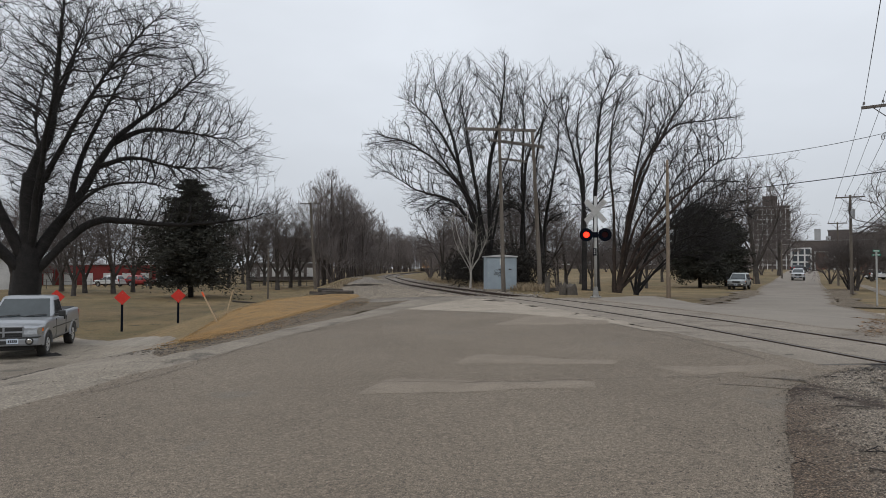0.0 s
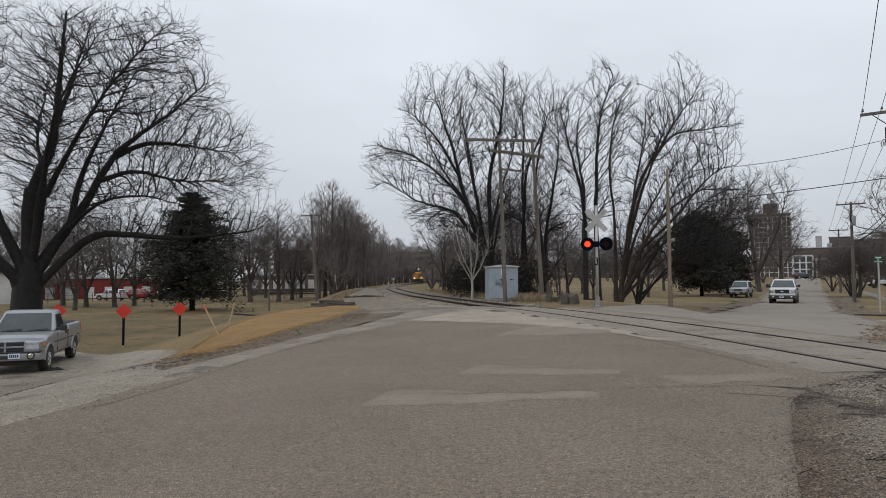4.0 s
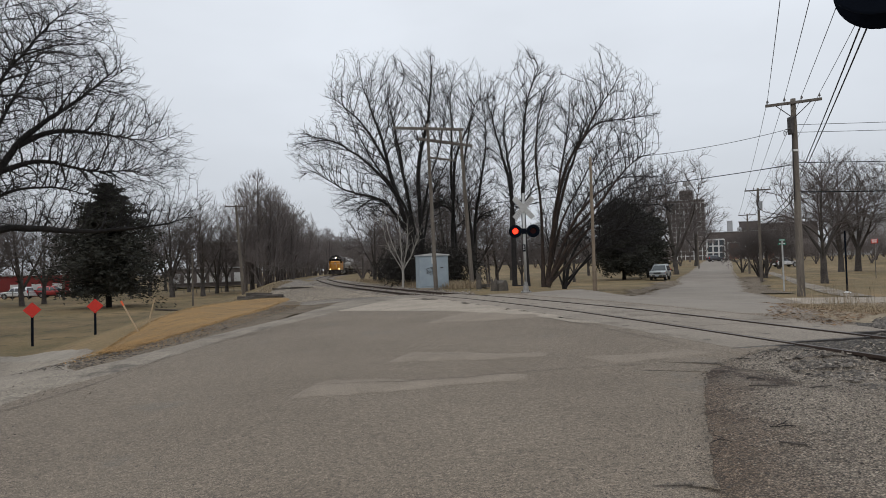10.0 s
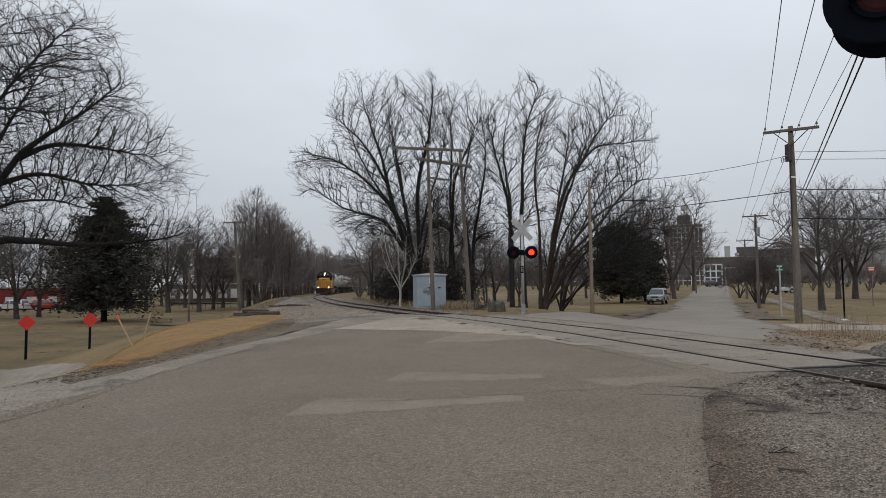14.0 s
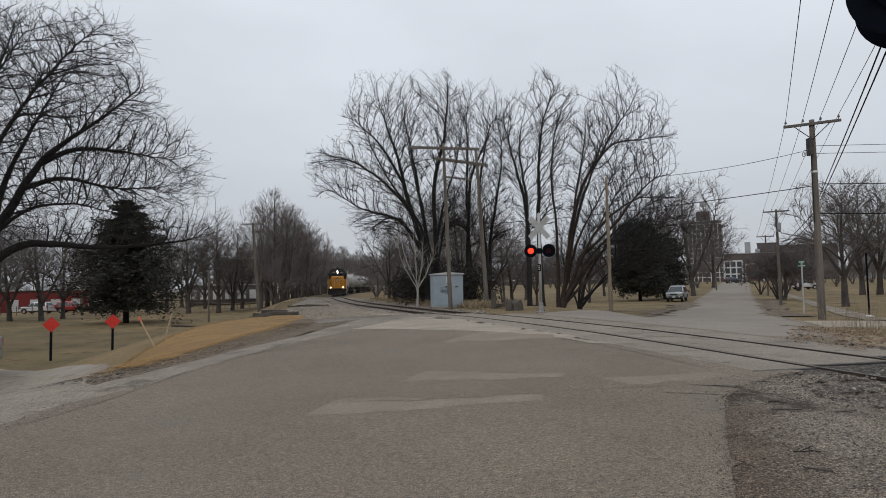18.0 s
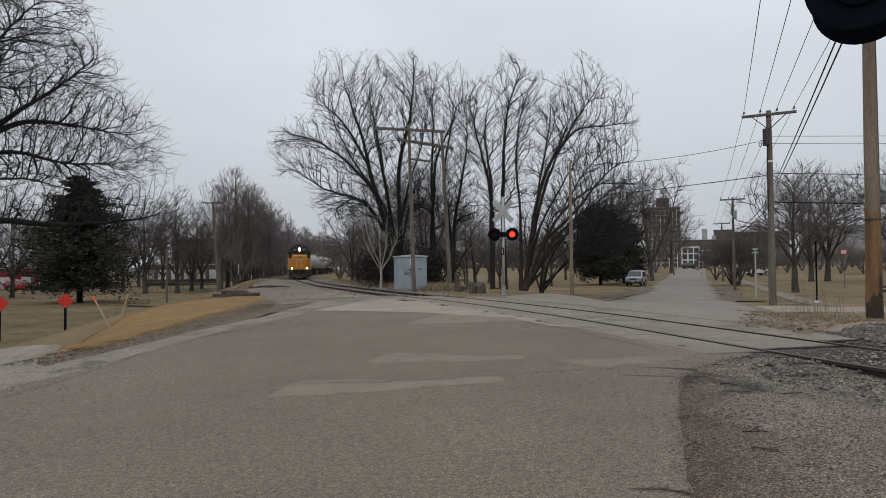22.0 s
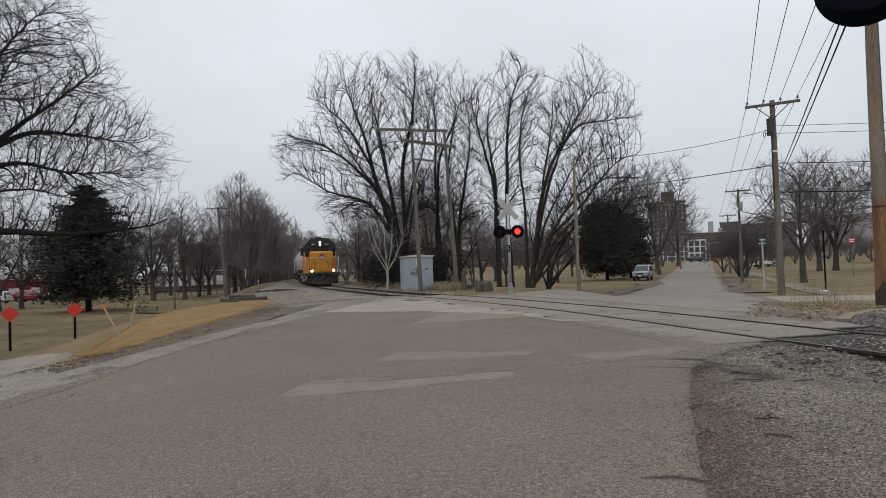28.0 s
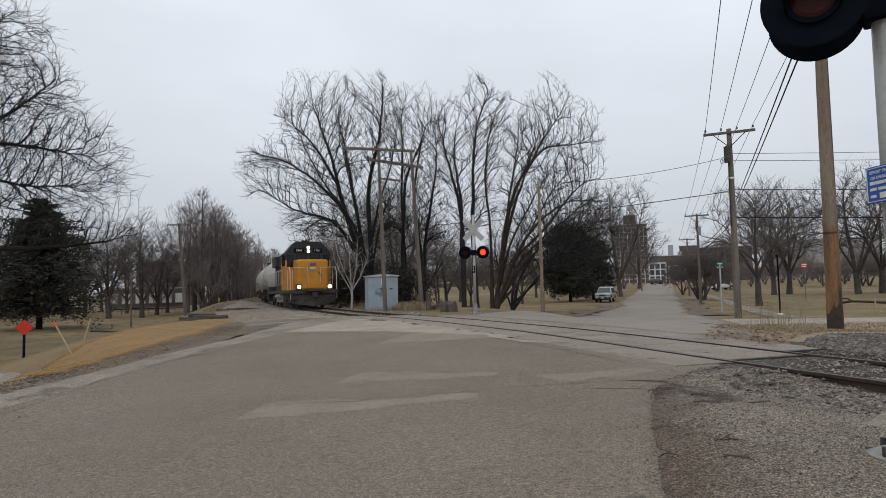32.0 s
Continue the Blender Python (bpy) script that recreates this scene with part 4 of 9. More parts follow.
# the tall group behind the signal cabinet
limb_tree(0.0, 43, [([(-1.5, 0, 0), (-1.7, 0, 3.1), (-2.9, 0.3, 7.2), (-3.9, 0.5, 10.8), (-5.1, 1, 14.0)], 0.27), ([(-1.7, 0.2, 0), (-2.1, 0, 4.3), (-3.2, -0.5, 7.0), (-6.0, -1, 9.4), (-8.6, -1.6, 10.2)], 0.20),
                    ([(-1.9, 0, 3.6), (-3.6, 0.3, 6.0), (-6.2, 0.5, 7.0), (-8.2, 0.8, 8.2)], 0.14), ([(-1.0, 0, 0), (-1.1, 0, 4.1), (-1.2, -0.5, 8.2), (-0.4, -1, 12.0), (-0.2, -1.2, 15.4)], 0.27),
                    ([(-1.2, 0.4, 0), (-1.6, 1, 4), (-2.3, 2, 9.4), (-3.0, 2.6, 14.6)], 0.23), ([(-1.3, 0, 0), (-1.5, -1, 4), (-2.4, -3, 8.4), (-3.2, -4, 11)], 0.17),
                    ([(-3.2, 0.3, 8.4), (-5.0, 0, 11.4), (-7.0, 0, 13.2)], 0.11), ([(-1.2, 0.3, 1.0), (-0.9, 0.8, 5.0), (0.2, 1.4, 9.0), (1.0, 1.8, 12.6)], 0.13), ([(-1.4, -0.3, 1.2), (-2.0, -1.4, 5.2), (-4.2, -2.2, 8.8), (-5.6, -2.8, 11.8)], 0.13), ([(-1.1, 0, 2.2), (-0.2, -0.8, 6.0), (1.2, -1.4, 8.8), (2.2, -1.8, 10.4)], 0.11)],
          [(650, (-5.0, 0, 12.4), (2.4, 3.4, 3.6)), (700, (-2.6, 0.4, 12.8), (1.9, 3.4, 3.5)), (600, (-0.4, 0, 12.6), (1.8, 3.2, 3.6)), (620, (-7.0, -0.3, 9.3), (2.9, 2.8, 2.4)), (1500, (-3.0, 0, 8.4), (3.4, 3.6, 3.2)), (760, (-1.2, 0, 6.2), (2.6, 3.0, 2.6)), (260, (-4.6, 0.4, 6.0), (2.6, 2.4, 1.7))],
          11, "tall bare maple with several grey stems", M["bark"], CROSS)
limb_tree(2.6, 45, [([(-0.8, 0, 0), (-0.9, 0, 4), (-0.6, 0, 9.3), (0.9, 0.5, 13.2)], 0.25), ([(0.5, 0, 0), (0.5, 0, 3), (0.0, 1, 8), (0.6, 1.5, 12), (1.3, 2, 14)], 0.21), ([(-0.6, 0.5, 0), (-1.0, 1, 8), (-0.9, 1, 14.0)], 0.2),
                    ([(0.4, 0.2, 0), (0.8, 0, 5), (1.6, -1.5, 9.6), (1.5, -2.4, 12.4)], 0.17)],
          [(600, (-0.9, 0, 12.4), (1.7, 3.2, 4.0)), (560, (0.9, 0.4, 11.8), (1.6, 3.2, 3.8)), (2000, (0.0, 0, 7.8), (2.9, 3.2, 3.6))], 12, "tall bare maple with slender grey stems", M["bark"], CROSS)
limb_tree(6.8, 38, [([(0.1, 0, 0), (-0.1, 0, 5.4), (-0.9, 0.3, 8.8), (-1.5, 0.5, 11.2)], 0.20), ([(0.9, 0.2, 0), (0.75, 0.3, 7.2), (1.05, 0.5, 10.6), (1.9, 0.5, 13.0)], 0.19), ([(0.0, 0.1, 3.3), (0.1, 1, 6.6), (-0.2, 2, 9.4), (0.0, 2.5, 11.6)], 0.15)],
          [(500, (-0.4, 0.2, 10.0), (1.7, 2.8, 3.2)), (560, (1.5, 0.3, 10.6), (1.8, 2.8, 3.8)), (420, (0.6, 0.2, 6.2), (1.7, 2.2, 2.6)), (160, (-1.0, 0, 9.4), (1.2, 1.6, 2.4))], 13, "bare maple that forks low over the crossing", M["bark"], CROSS)
limb_tree(9.2, 40, [([(0.2, 0, 0), (0.3, 0, 4), (0.1, 0, 9), (0.6, 0.3, 12.4)], 0.19), ([(0.4, 0, 0), (0.7, 0, 2), (1.7, 0.2, 7.2), (3.6, 0.4, 10.2), (6.4, 0.5, 10.6)], 0.19), ([(0.5, 0, 0.4), (2.2, -0.5, 4.2), (4.4, -1, 6.4), (6.2, -1.5, 6.6)], 0.17),
                    ([(0.4, 0.1, 0.3), (1.4, 1, 5), (2.6, 2, 8.8), (3.6, 2.5, 11.3)], 0.19), ([(0.5, 0, 0.5), (2.6, 0.5, 3.4), (4.8, 1, 5.0), (6.2, 1, 5.2)], 0.14), ([(0.4, 0.2, 0.3), (1.0, -1, 4.5), (1.8, -2.6, 8.5), (2.2, -3.4, 10.6)], 0.17), ([(2.6, 0.3, 8.9), (4.0, 0.6, 11.4), (5.2, 0.8, 13.2)], 0.10), ([(0.6, 0, 0.6), (1.9, 0.4, 3.6), (3.8, 0.8, 6.9), (5.4, 1.0, 9.0)], 0.11), ([(0.6, -0.1, 0.6), (2.2, -0.6, 3.4), (4.6, -1.4, 5.6), (6.8, -2.0, 7.2)], 0.10), ([(0.5, 0.1, 0.8), (1.5, 0.8, 4.2), (3.0, 1.6, 7.4), (4.4, 2.0, 9.8)], 0.11), ([(0.6, 0, 0.5), (2.8, 0.1, 2.6), (5.2, 0.2, 4.0), (7.0, 0.3, 5.6)], 0.09), ([(1.5, 0, 3.2), (3.6, -1, 5.2), (5.6, -1.5, 7.6), (7.0, -1.5, 8.2)], 0.13)],
          [(1500, (3.6, 0, 10.1), (3.9, 3.8, 4.2)), (2300, (4.7, 0, 5.9), (3.3, 2.8, 3.2)), (420, (2.0, 0, 4.6), (1.8, 2.2, 2.4)), (160, (5.9, 0.4, 10.4), (1.6, 1.6, 1.8))], 14, "wide bare maple with a red-brown trunk and leaning limbs", M["bark_red"], CROSS)
limb_tree(13.2, 49, [([(-1.6, 0, 0), (-1.0, 0, 2.6), (0.6, 0.3, 5.2), (2.4, 0.5, 7.0)], 0.13), ([(-1.7, 0.1, 0), (-1.4, 0.3, 3.4), (-0.8, 0.6, 6.8)], 0.12), ([(-1.5, 0, 0.4), (0.4, -0.3, 2.8), (2.8, -0.6, 4.6), (4.6, -0.8, 5.4)], 0.09), ([(-1.4, 0, 0.9), (0.8, 0.4, 2.8), (3.2, 0.6, 4.0), (5.0, 0.6, 4.6)], 0.08), ([(-1.7, 0, 0.4), (-2.6, 0.3, 3.4), (-3.0, 0.5, 6.0)], 0.09)],
          [(1900, (0.6, 0, 5.6), (4.9, 3.4, 3.3)), (500, (2.8, 0, 4.4), (3.2, 2.4, 2.3))], 16, "low spreading bare maple with crowded dark twigs", M["bark"], CROSS, thick=0.010)
# the great tree over the parked pickup
limb_tree(-39.6, 45, [([(0.1, 0, 0), (0.3, 0, 3.5), (0.2, 0, 8.2), (1.0, 0, 11.7), (1.3, 0, 16), (1.6, 0, 20)], 0.74), ([(0.6, -0.1, 2.8), (2.3, -0.3, 4.9), (4.1, -0.5, 6.2), (8.1, -0.9, 6.1), (11.2, -1, 6.4), (13.6, -1, 7.0)], 0.29), ([(0.5, 0, 3.6), (1.5, 0, 5.4), (3.1, 0.2, 8.1), (4.95, 0.3, 11.7), (8, 0.4, 14.6), (10.2, 0.4, 16.9)], 0.32),
                      ([(4.7, 0.3, 11.2), (6.5, 0.5, 12.3), (9.1, 0.6, 12.5), (12.6, 0.6, 12.3)], 0.17), ([(3.9, 0.2, 9.6), (6.0, 0, 10.4), (8.5, -0.2, 10.0), (11.6, -0.2, 10.2)], 0.15), ([(1.2, 0, 12), (2.4, 1, 16), (3.4, 1.5, 20)], 0.17), ([(2.4, 0.1, 6.9), (3.0, 1.2, 10), (4.6, 2, 14), (6.6, 2.4, 18)], 0.19), ([(0.2, 0, 3.5), (-1.6, 0, 8), (-2.4, 0, 14), (-2.2, 0, 19)], 0.30), ([(0.0, 0, 3), (-3, 0, 6.5), (-6, 0, 10), (-9, 0, 13)], 0.34),
                      ([(0.4, 0, 4), (0.8, -2, 9), (1.4, -4.5, 13), (3, -6, 17)], 0.20), ([(0.4, 0.2, 4), (1.0, 2, 9), (0.6, 4.5, 13), (1.5, 6, 17.5)], 0.20), ([(2.0, -0.1, 6.2), (3.8, -1.6, 8.0), (6.2, -2.4, 8.6), (8.6, -2.8, 8.2)], 0.14), ([(1.0, 0, 8.4), (3.0, -1.6, 13), (5.4, -2.4, 17), (7.4, -3, 19.4)], 0.16)],
          [(4600, (4.6, 0, 14.2), (7.6, 7.0, 7.4)), (1100, (9.8, 0.2, 12.0), (4.8, 3.4, 3.8)), (560, (10.2, -0.9, 7.4), (5.2, 2.2, 1.8)), (900, (-5, 0, 13), (5.5, 7, 7)), (1200, (2.2, 0, 9.0), (3.6, 4, 4)), (500, (11.0, 0, 10.4), (3.6, 3, 2.6))],
          15, "huge old bare maple with a dark trunk and long drooping limbs", M["bark"], "", step=0.34, kill=0.46, keep=0.6, lift=0.0, tip=0.0165, thick=0.009, per=0.75, length=0.95, dense=2.3, grip=1.95, jitter=0.2, spread=0.7)


def fir(name, at, h, r, seed, label, dome=False):
    """A dark evergreen: a trunk, drooping boughs and thousands of needle tufts with gaps between them."""
    rng = np.random.default_rng(seed)
    t = thing(name, pose(*at), label, "tree", "evergreens")
    bm = bmesh.new()
    cyl(bm, (0, 0, 0), (0, 0, h * 0.95), h * 0.024, 0.02, 8)
    part("trunk", bm, M["bark"], t, smooth=True)
    n = int(34 * h)
    u = np.sort(rng.uniform(0.13, 0.99, n))
    ang = rng.uniform(0, 2 * np.pi, n)
    if not dome:
        reach = r * np.minimum(1, (1.03 - u) / 0.62) ** 0.9 * rng.uniform(0.42, 1.2, n) * (1 + 0.16 * np.sin(ang * 3 + 9 * u) + 0.12 * np.sin(ang * 2 - 21 * u))
    else:
        reach = r * np.sqrt(np.maximum(0.02, 1 - ((u - 0.3) / 0.72) ** 2)) * rng.uniform(0.6, 1.08, n)
    p = np.stack([0 * u, 0 * u, u * h], 1)
    d = np.stack([np.cos(ang), np.sin(ang), rng.uniform(-0.12, 0.30, n)], 1)
    c, dirs, rad = chains(p, d, 0.012 + reach * 0.01, np.full(n, 0.006), reach, 5, 0.07, -0.02, rng)
    quads("bough_framework", *skin(c, dirs, rad, 4), M["bark"], t)
    per = 110
    tt = rng.uniform(0.12, 1.02, (n, per)) ** 0.75
    at2 = np.minimum(tt, 0.999) * 5
    i = at2.astype(int)
    fr = (at2 - i)[..., None]
    row = np.arange(n)[:, None]
    base = (c[row, i] * (1 - fr) + c[row, i + 1] * fr).reshape(-1, 3)
    spread = (reach[:, None] * 0.135 * (1.15 - 0.6 * tt)).ravel()[:, None]
    base = base + rng.normal(0, 1, base.shape) * spread * [1, 1, 0.55]
    m = len(base)
    a = rng.normal(0, 1, (m, 3))
    a[:, 2] *= 0.45
    a /= np.linalg.norm(a, axis=1)[:, None]
    b = np.cross(a, rng.normal(0, 1, (m, 3)))
    b /= np.linalg.norm(b, axis=1)[:, None]
    sz = rng.uniform(0.09, 0.25, m)[:, None]
    v = np.stack([base - a * sz, base + b * sz * 0.3, base + a * sz, base - b * sz * 0.3 + np.array([0, 0, -0.04])], 1).reshape(-1, 3)
    f = np.arange(4 * m).reshape(-1, 4)
    quads("needles", v, f, M["needle"], t, "dense dark green needles", smooth=False)
    return t


fir("spruce_tree", foot(-27.6, 69), 12.3, 5.3, 31, "broad dark spruce with low drooping boughs on the lawn")
fir("spruce_tree", foot(16.5, 79), 9.6, 3.9, 32, "dark round-topped spruce beside the street", True)
fir("spruce_tree", foot(18.5, 86), 8.6, 3.0, 33, "dark round-topped spruce beside the street", True)

# bare trees in the fields and the woods behind, from a few kinds
#        limbs, crown, and how it grows
KINDS = [([([(0, 0, 0), (0.1, 0, 2), (0.2, 0, 5), (0.1, 0.1, 8.2)], 0.22), ([(0.05, 0, 1.7), (1.2, 0.2, 4), (2.2, 0.4, 6.8)], 0.11), ([(0.05, 0, 1.9), (-1.3, 0.3, 4.1), (-2.5, 0.5, 6.4)], 0.11), ([(0.05, 0, 2.1), (0.2, -1.3, 4.5), (0.5, -2.4, 6.6)], 0.13), ([(0.05, 0, 2.2), (-0.3, 1.3, 4.8), (-0.2, 2.3, 7.0)], 0.13)],
          [(900, (0, 0, 6.1), (3.9, 3.9, 3.5))], dict()),
         ([([(0, 0, 0), (-0.1, 0.1, 1.8), (-0.5, 0.2, 5.4), (-0.5, 0.3, 9.0)], 0.21), ([(0, 0, 1.5), (1.0, 1.0, 4.4), (2.0, 1.9, 7.2)], 0.11), ([(0, 0, 1.7), (-1.6, -0.6, 4.4), (-2.8, -0.8, 7.0)], 0.10), ([(0, 0, 1.6), (0.9, -1.0, 4.6), (1.5, -1.8, 7.6)], 0.14)],
          [(900, (-0.1, 0, 6.6), (3.7, 3.7, 3.7))], dict()),
         ([([(0, 0, 0), (0.1, 0, 5), (0.3, 0.1, 10), (0.4, 0.1, 14.3)], 0.26), ([(0.3, 0.2, 0), (0.7, 0.5, 5), (1.5, 0.9, 12.4)], 0.18)],
          [(900, (0.5, 0.3, 9.6), (2.6, 2.6, 5.6))], dict(lift=0.45, keep=0.9)),
         ([([(0, 0, 0), (-0.2, 0, 5), (-0.4, 0, 12.8)], 0.23), ([(-0.5, 0.2, 0), (-1.2, 0.4, 5), (-2.1, 0.8, 11.6)], 0.17), ([(0.5, -0.2, 0), (1.2, -0.2, 5), (2.2, 0, 11)], 0.16)],
          [(1000, (0, 0, 8.6), (3.4, 3.0, 5.4))], dict(lift=0.45, keep=0.9)),
         ([([(0, 0, 0), (0.2, 0, 1.6), (0.3, 0, 3.9)], 0.14), ([(0.1, 0, 0.1), (0.8, 0.3, 1.5), (1.5, 0.6, 3.1)], 0.08), ([(-0.1, 0, 0.1), (-0.8, 0.1, 1.5), (-1.5, 0.3, 3.1)], 0.08), ([(0, 0.1, 0.1), (0.1, -0.8, 1.5), (0.3, -1.5, 3.1)], 0.08), ([(0, 0, 0.1), (-0.2, 0.8, 1.5), (-0.4, 1.5, 3.1)], 0.08)],
          [(560, (0, 0, 2.5), (2.1, 2.1, 1.9))], dict(step=0.22, kill=0.3, length=0.6, lift=0.15, per=2.2, thick=0.010))]
FIELD, WOODS = "bare lawn trees", "woods along the track"
first = {}


def kind_tree(k, az, d, size, turn, group, label, woods=False):
    key = (k, woods)
    x, y, z = foot(az, d)
    if key not in first:
        lines, blobs, more = KINDS[k]
        # woods take the bark and twigs that have haze in their colour
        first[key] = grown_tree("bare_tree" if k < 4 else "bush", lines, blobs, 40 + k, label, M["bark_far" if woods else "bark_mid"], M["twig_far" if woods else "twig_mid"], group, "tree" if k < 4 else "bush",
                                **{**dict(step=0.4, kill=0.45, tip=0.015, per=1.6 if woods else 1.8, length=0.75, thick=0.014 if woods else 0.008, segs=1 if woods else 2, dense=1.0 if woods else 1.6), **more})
        t = first[key]
    else:
        t = copy_thing(first[key], pose(x, y, z))
        tagged(t, label, group=group)
    t.matrix_basis = pose(x, y, z, 0, 0, turn) @ Matrix.Diagonal((size, size, size, 1))
    return t


rt = random.Random(5)
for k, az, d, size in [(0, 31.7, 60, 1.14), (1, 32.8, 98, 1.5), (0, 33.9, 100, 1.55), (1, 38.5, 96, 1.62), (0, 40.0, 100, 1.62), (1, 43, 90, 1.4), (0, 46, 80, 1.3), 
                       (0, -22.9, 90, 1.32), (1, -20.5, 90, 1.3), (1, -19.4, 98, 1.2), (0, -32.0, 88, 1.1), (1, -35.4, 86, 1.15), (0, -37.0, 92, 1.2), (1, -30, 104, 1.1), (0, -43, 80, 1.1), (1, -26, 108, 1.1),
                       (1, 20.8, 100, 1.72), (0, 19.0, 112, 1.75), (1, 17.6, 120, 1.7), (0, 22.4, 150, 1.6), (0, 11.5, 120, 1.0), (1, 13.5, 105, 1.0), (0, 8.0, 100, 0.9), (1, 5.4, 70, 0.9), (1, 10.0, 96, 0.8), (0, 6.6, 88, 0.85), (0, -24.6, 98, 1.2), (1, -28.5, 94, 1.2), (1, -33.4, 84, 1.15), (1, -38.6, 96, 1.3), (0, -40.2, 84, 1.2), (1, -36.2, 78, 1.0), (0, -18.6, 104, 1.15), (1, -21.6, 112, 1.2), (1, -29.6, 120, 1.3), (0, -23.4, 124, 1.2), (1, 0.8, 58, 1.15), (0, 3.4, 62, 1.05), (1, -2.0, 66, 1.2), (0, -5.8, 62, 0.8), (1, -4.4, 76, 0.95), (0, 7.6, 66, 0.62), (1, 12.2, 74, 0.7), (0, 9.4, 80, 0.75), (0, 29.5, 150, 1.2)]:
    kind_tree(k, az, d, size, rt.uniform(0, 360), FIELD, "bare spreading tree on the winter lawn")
for az, d, size in [(27.6, 77, 1.35), (27.2, 79, 1.3), (25.9, 104, 1.3), (28.6, 120, 1.3), (45.0, 40, 0.7)]:
    kind_tree(4, az, d, size, rt.uniform(0, 360), "bushes by the street", "dense bare bush beside the street")
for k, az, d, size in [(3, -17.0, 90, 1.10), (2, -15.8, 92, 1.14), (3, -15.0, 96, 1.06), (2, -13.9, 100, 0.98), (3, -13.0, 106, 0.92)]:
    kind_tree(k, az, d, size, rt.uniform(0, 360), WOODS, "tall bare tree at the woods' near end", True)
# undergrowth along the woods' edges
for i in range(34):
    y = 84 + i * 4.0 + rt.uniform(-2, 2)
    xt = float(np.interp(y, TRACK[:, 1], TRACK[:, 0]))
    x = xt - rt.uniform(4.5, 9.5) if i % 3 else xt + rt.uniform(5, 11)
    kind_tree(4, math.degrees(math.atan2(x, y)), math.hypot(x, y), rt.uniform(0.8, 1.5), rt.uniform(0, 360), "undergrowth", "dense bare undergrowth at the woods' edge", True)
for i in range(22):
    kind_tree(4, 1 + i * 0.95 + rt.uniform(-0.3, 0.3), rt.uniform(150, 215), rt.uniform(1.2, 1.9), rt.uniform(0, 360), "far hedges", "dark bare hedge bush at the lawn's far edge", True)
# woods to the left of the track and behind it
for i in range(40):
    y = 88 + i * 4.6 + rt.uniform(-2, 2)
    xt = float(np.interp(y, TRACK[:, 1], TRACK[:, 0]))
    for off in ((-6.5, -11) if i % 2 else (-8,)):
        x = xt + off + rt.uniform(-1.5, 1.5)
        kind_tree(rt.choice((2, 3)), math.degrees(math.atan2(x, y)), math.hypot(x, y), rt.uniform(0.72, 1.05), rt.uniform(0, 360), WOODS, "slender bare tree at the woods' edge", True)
for i in range(30):
    y = 62 + i * 6 + rt.uniform(-2, 2)
    xt = float(np.interp(y, TRACK[:, 1], TRACK[:, 0]))
    x = xt + rt.uniform(6, 16) + i * 0.25
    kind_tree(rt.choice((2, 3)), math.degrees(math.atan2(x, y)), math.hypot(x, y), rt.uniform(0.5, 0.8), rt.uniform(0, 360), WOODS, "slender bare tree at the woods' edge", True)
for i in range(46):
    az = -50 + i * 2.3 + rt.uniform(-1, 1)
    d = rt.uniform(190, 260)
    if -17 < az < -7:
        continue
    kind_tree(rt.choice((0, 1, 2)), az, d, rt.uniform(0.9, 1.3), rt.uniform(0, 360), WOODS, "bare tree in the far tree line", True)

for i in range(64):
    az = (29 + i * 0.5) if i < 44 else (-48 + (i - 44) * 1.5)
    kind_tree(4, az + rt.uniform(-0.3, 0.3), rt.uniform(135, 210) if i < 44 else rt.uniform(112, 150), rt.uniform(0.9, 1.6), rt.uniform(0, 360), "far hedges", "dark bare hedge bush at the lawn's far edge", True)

# ---------------------------------------------------------------- signals


def bars(parent, rows, material, depth, m=None):
    """Writing that cannot be read: plain bars, each (x, z, width, height), on a face that looks along -y."""
    for x, z, w, h in rows:
        bm = bmesh.new()
        box(bm, (x, -depth, z), (x + w, 0, z + h), 0, m)
        part("text_bar", bm, material, parent)


LAMPS = []


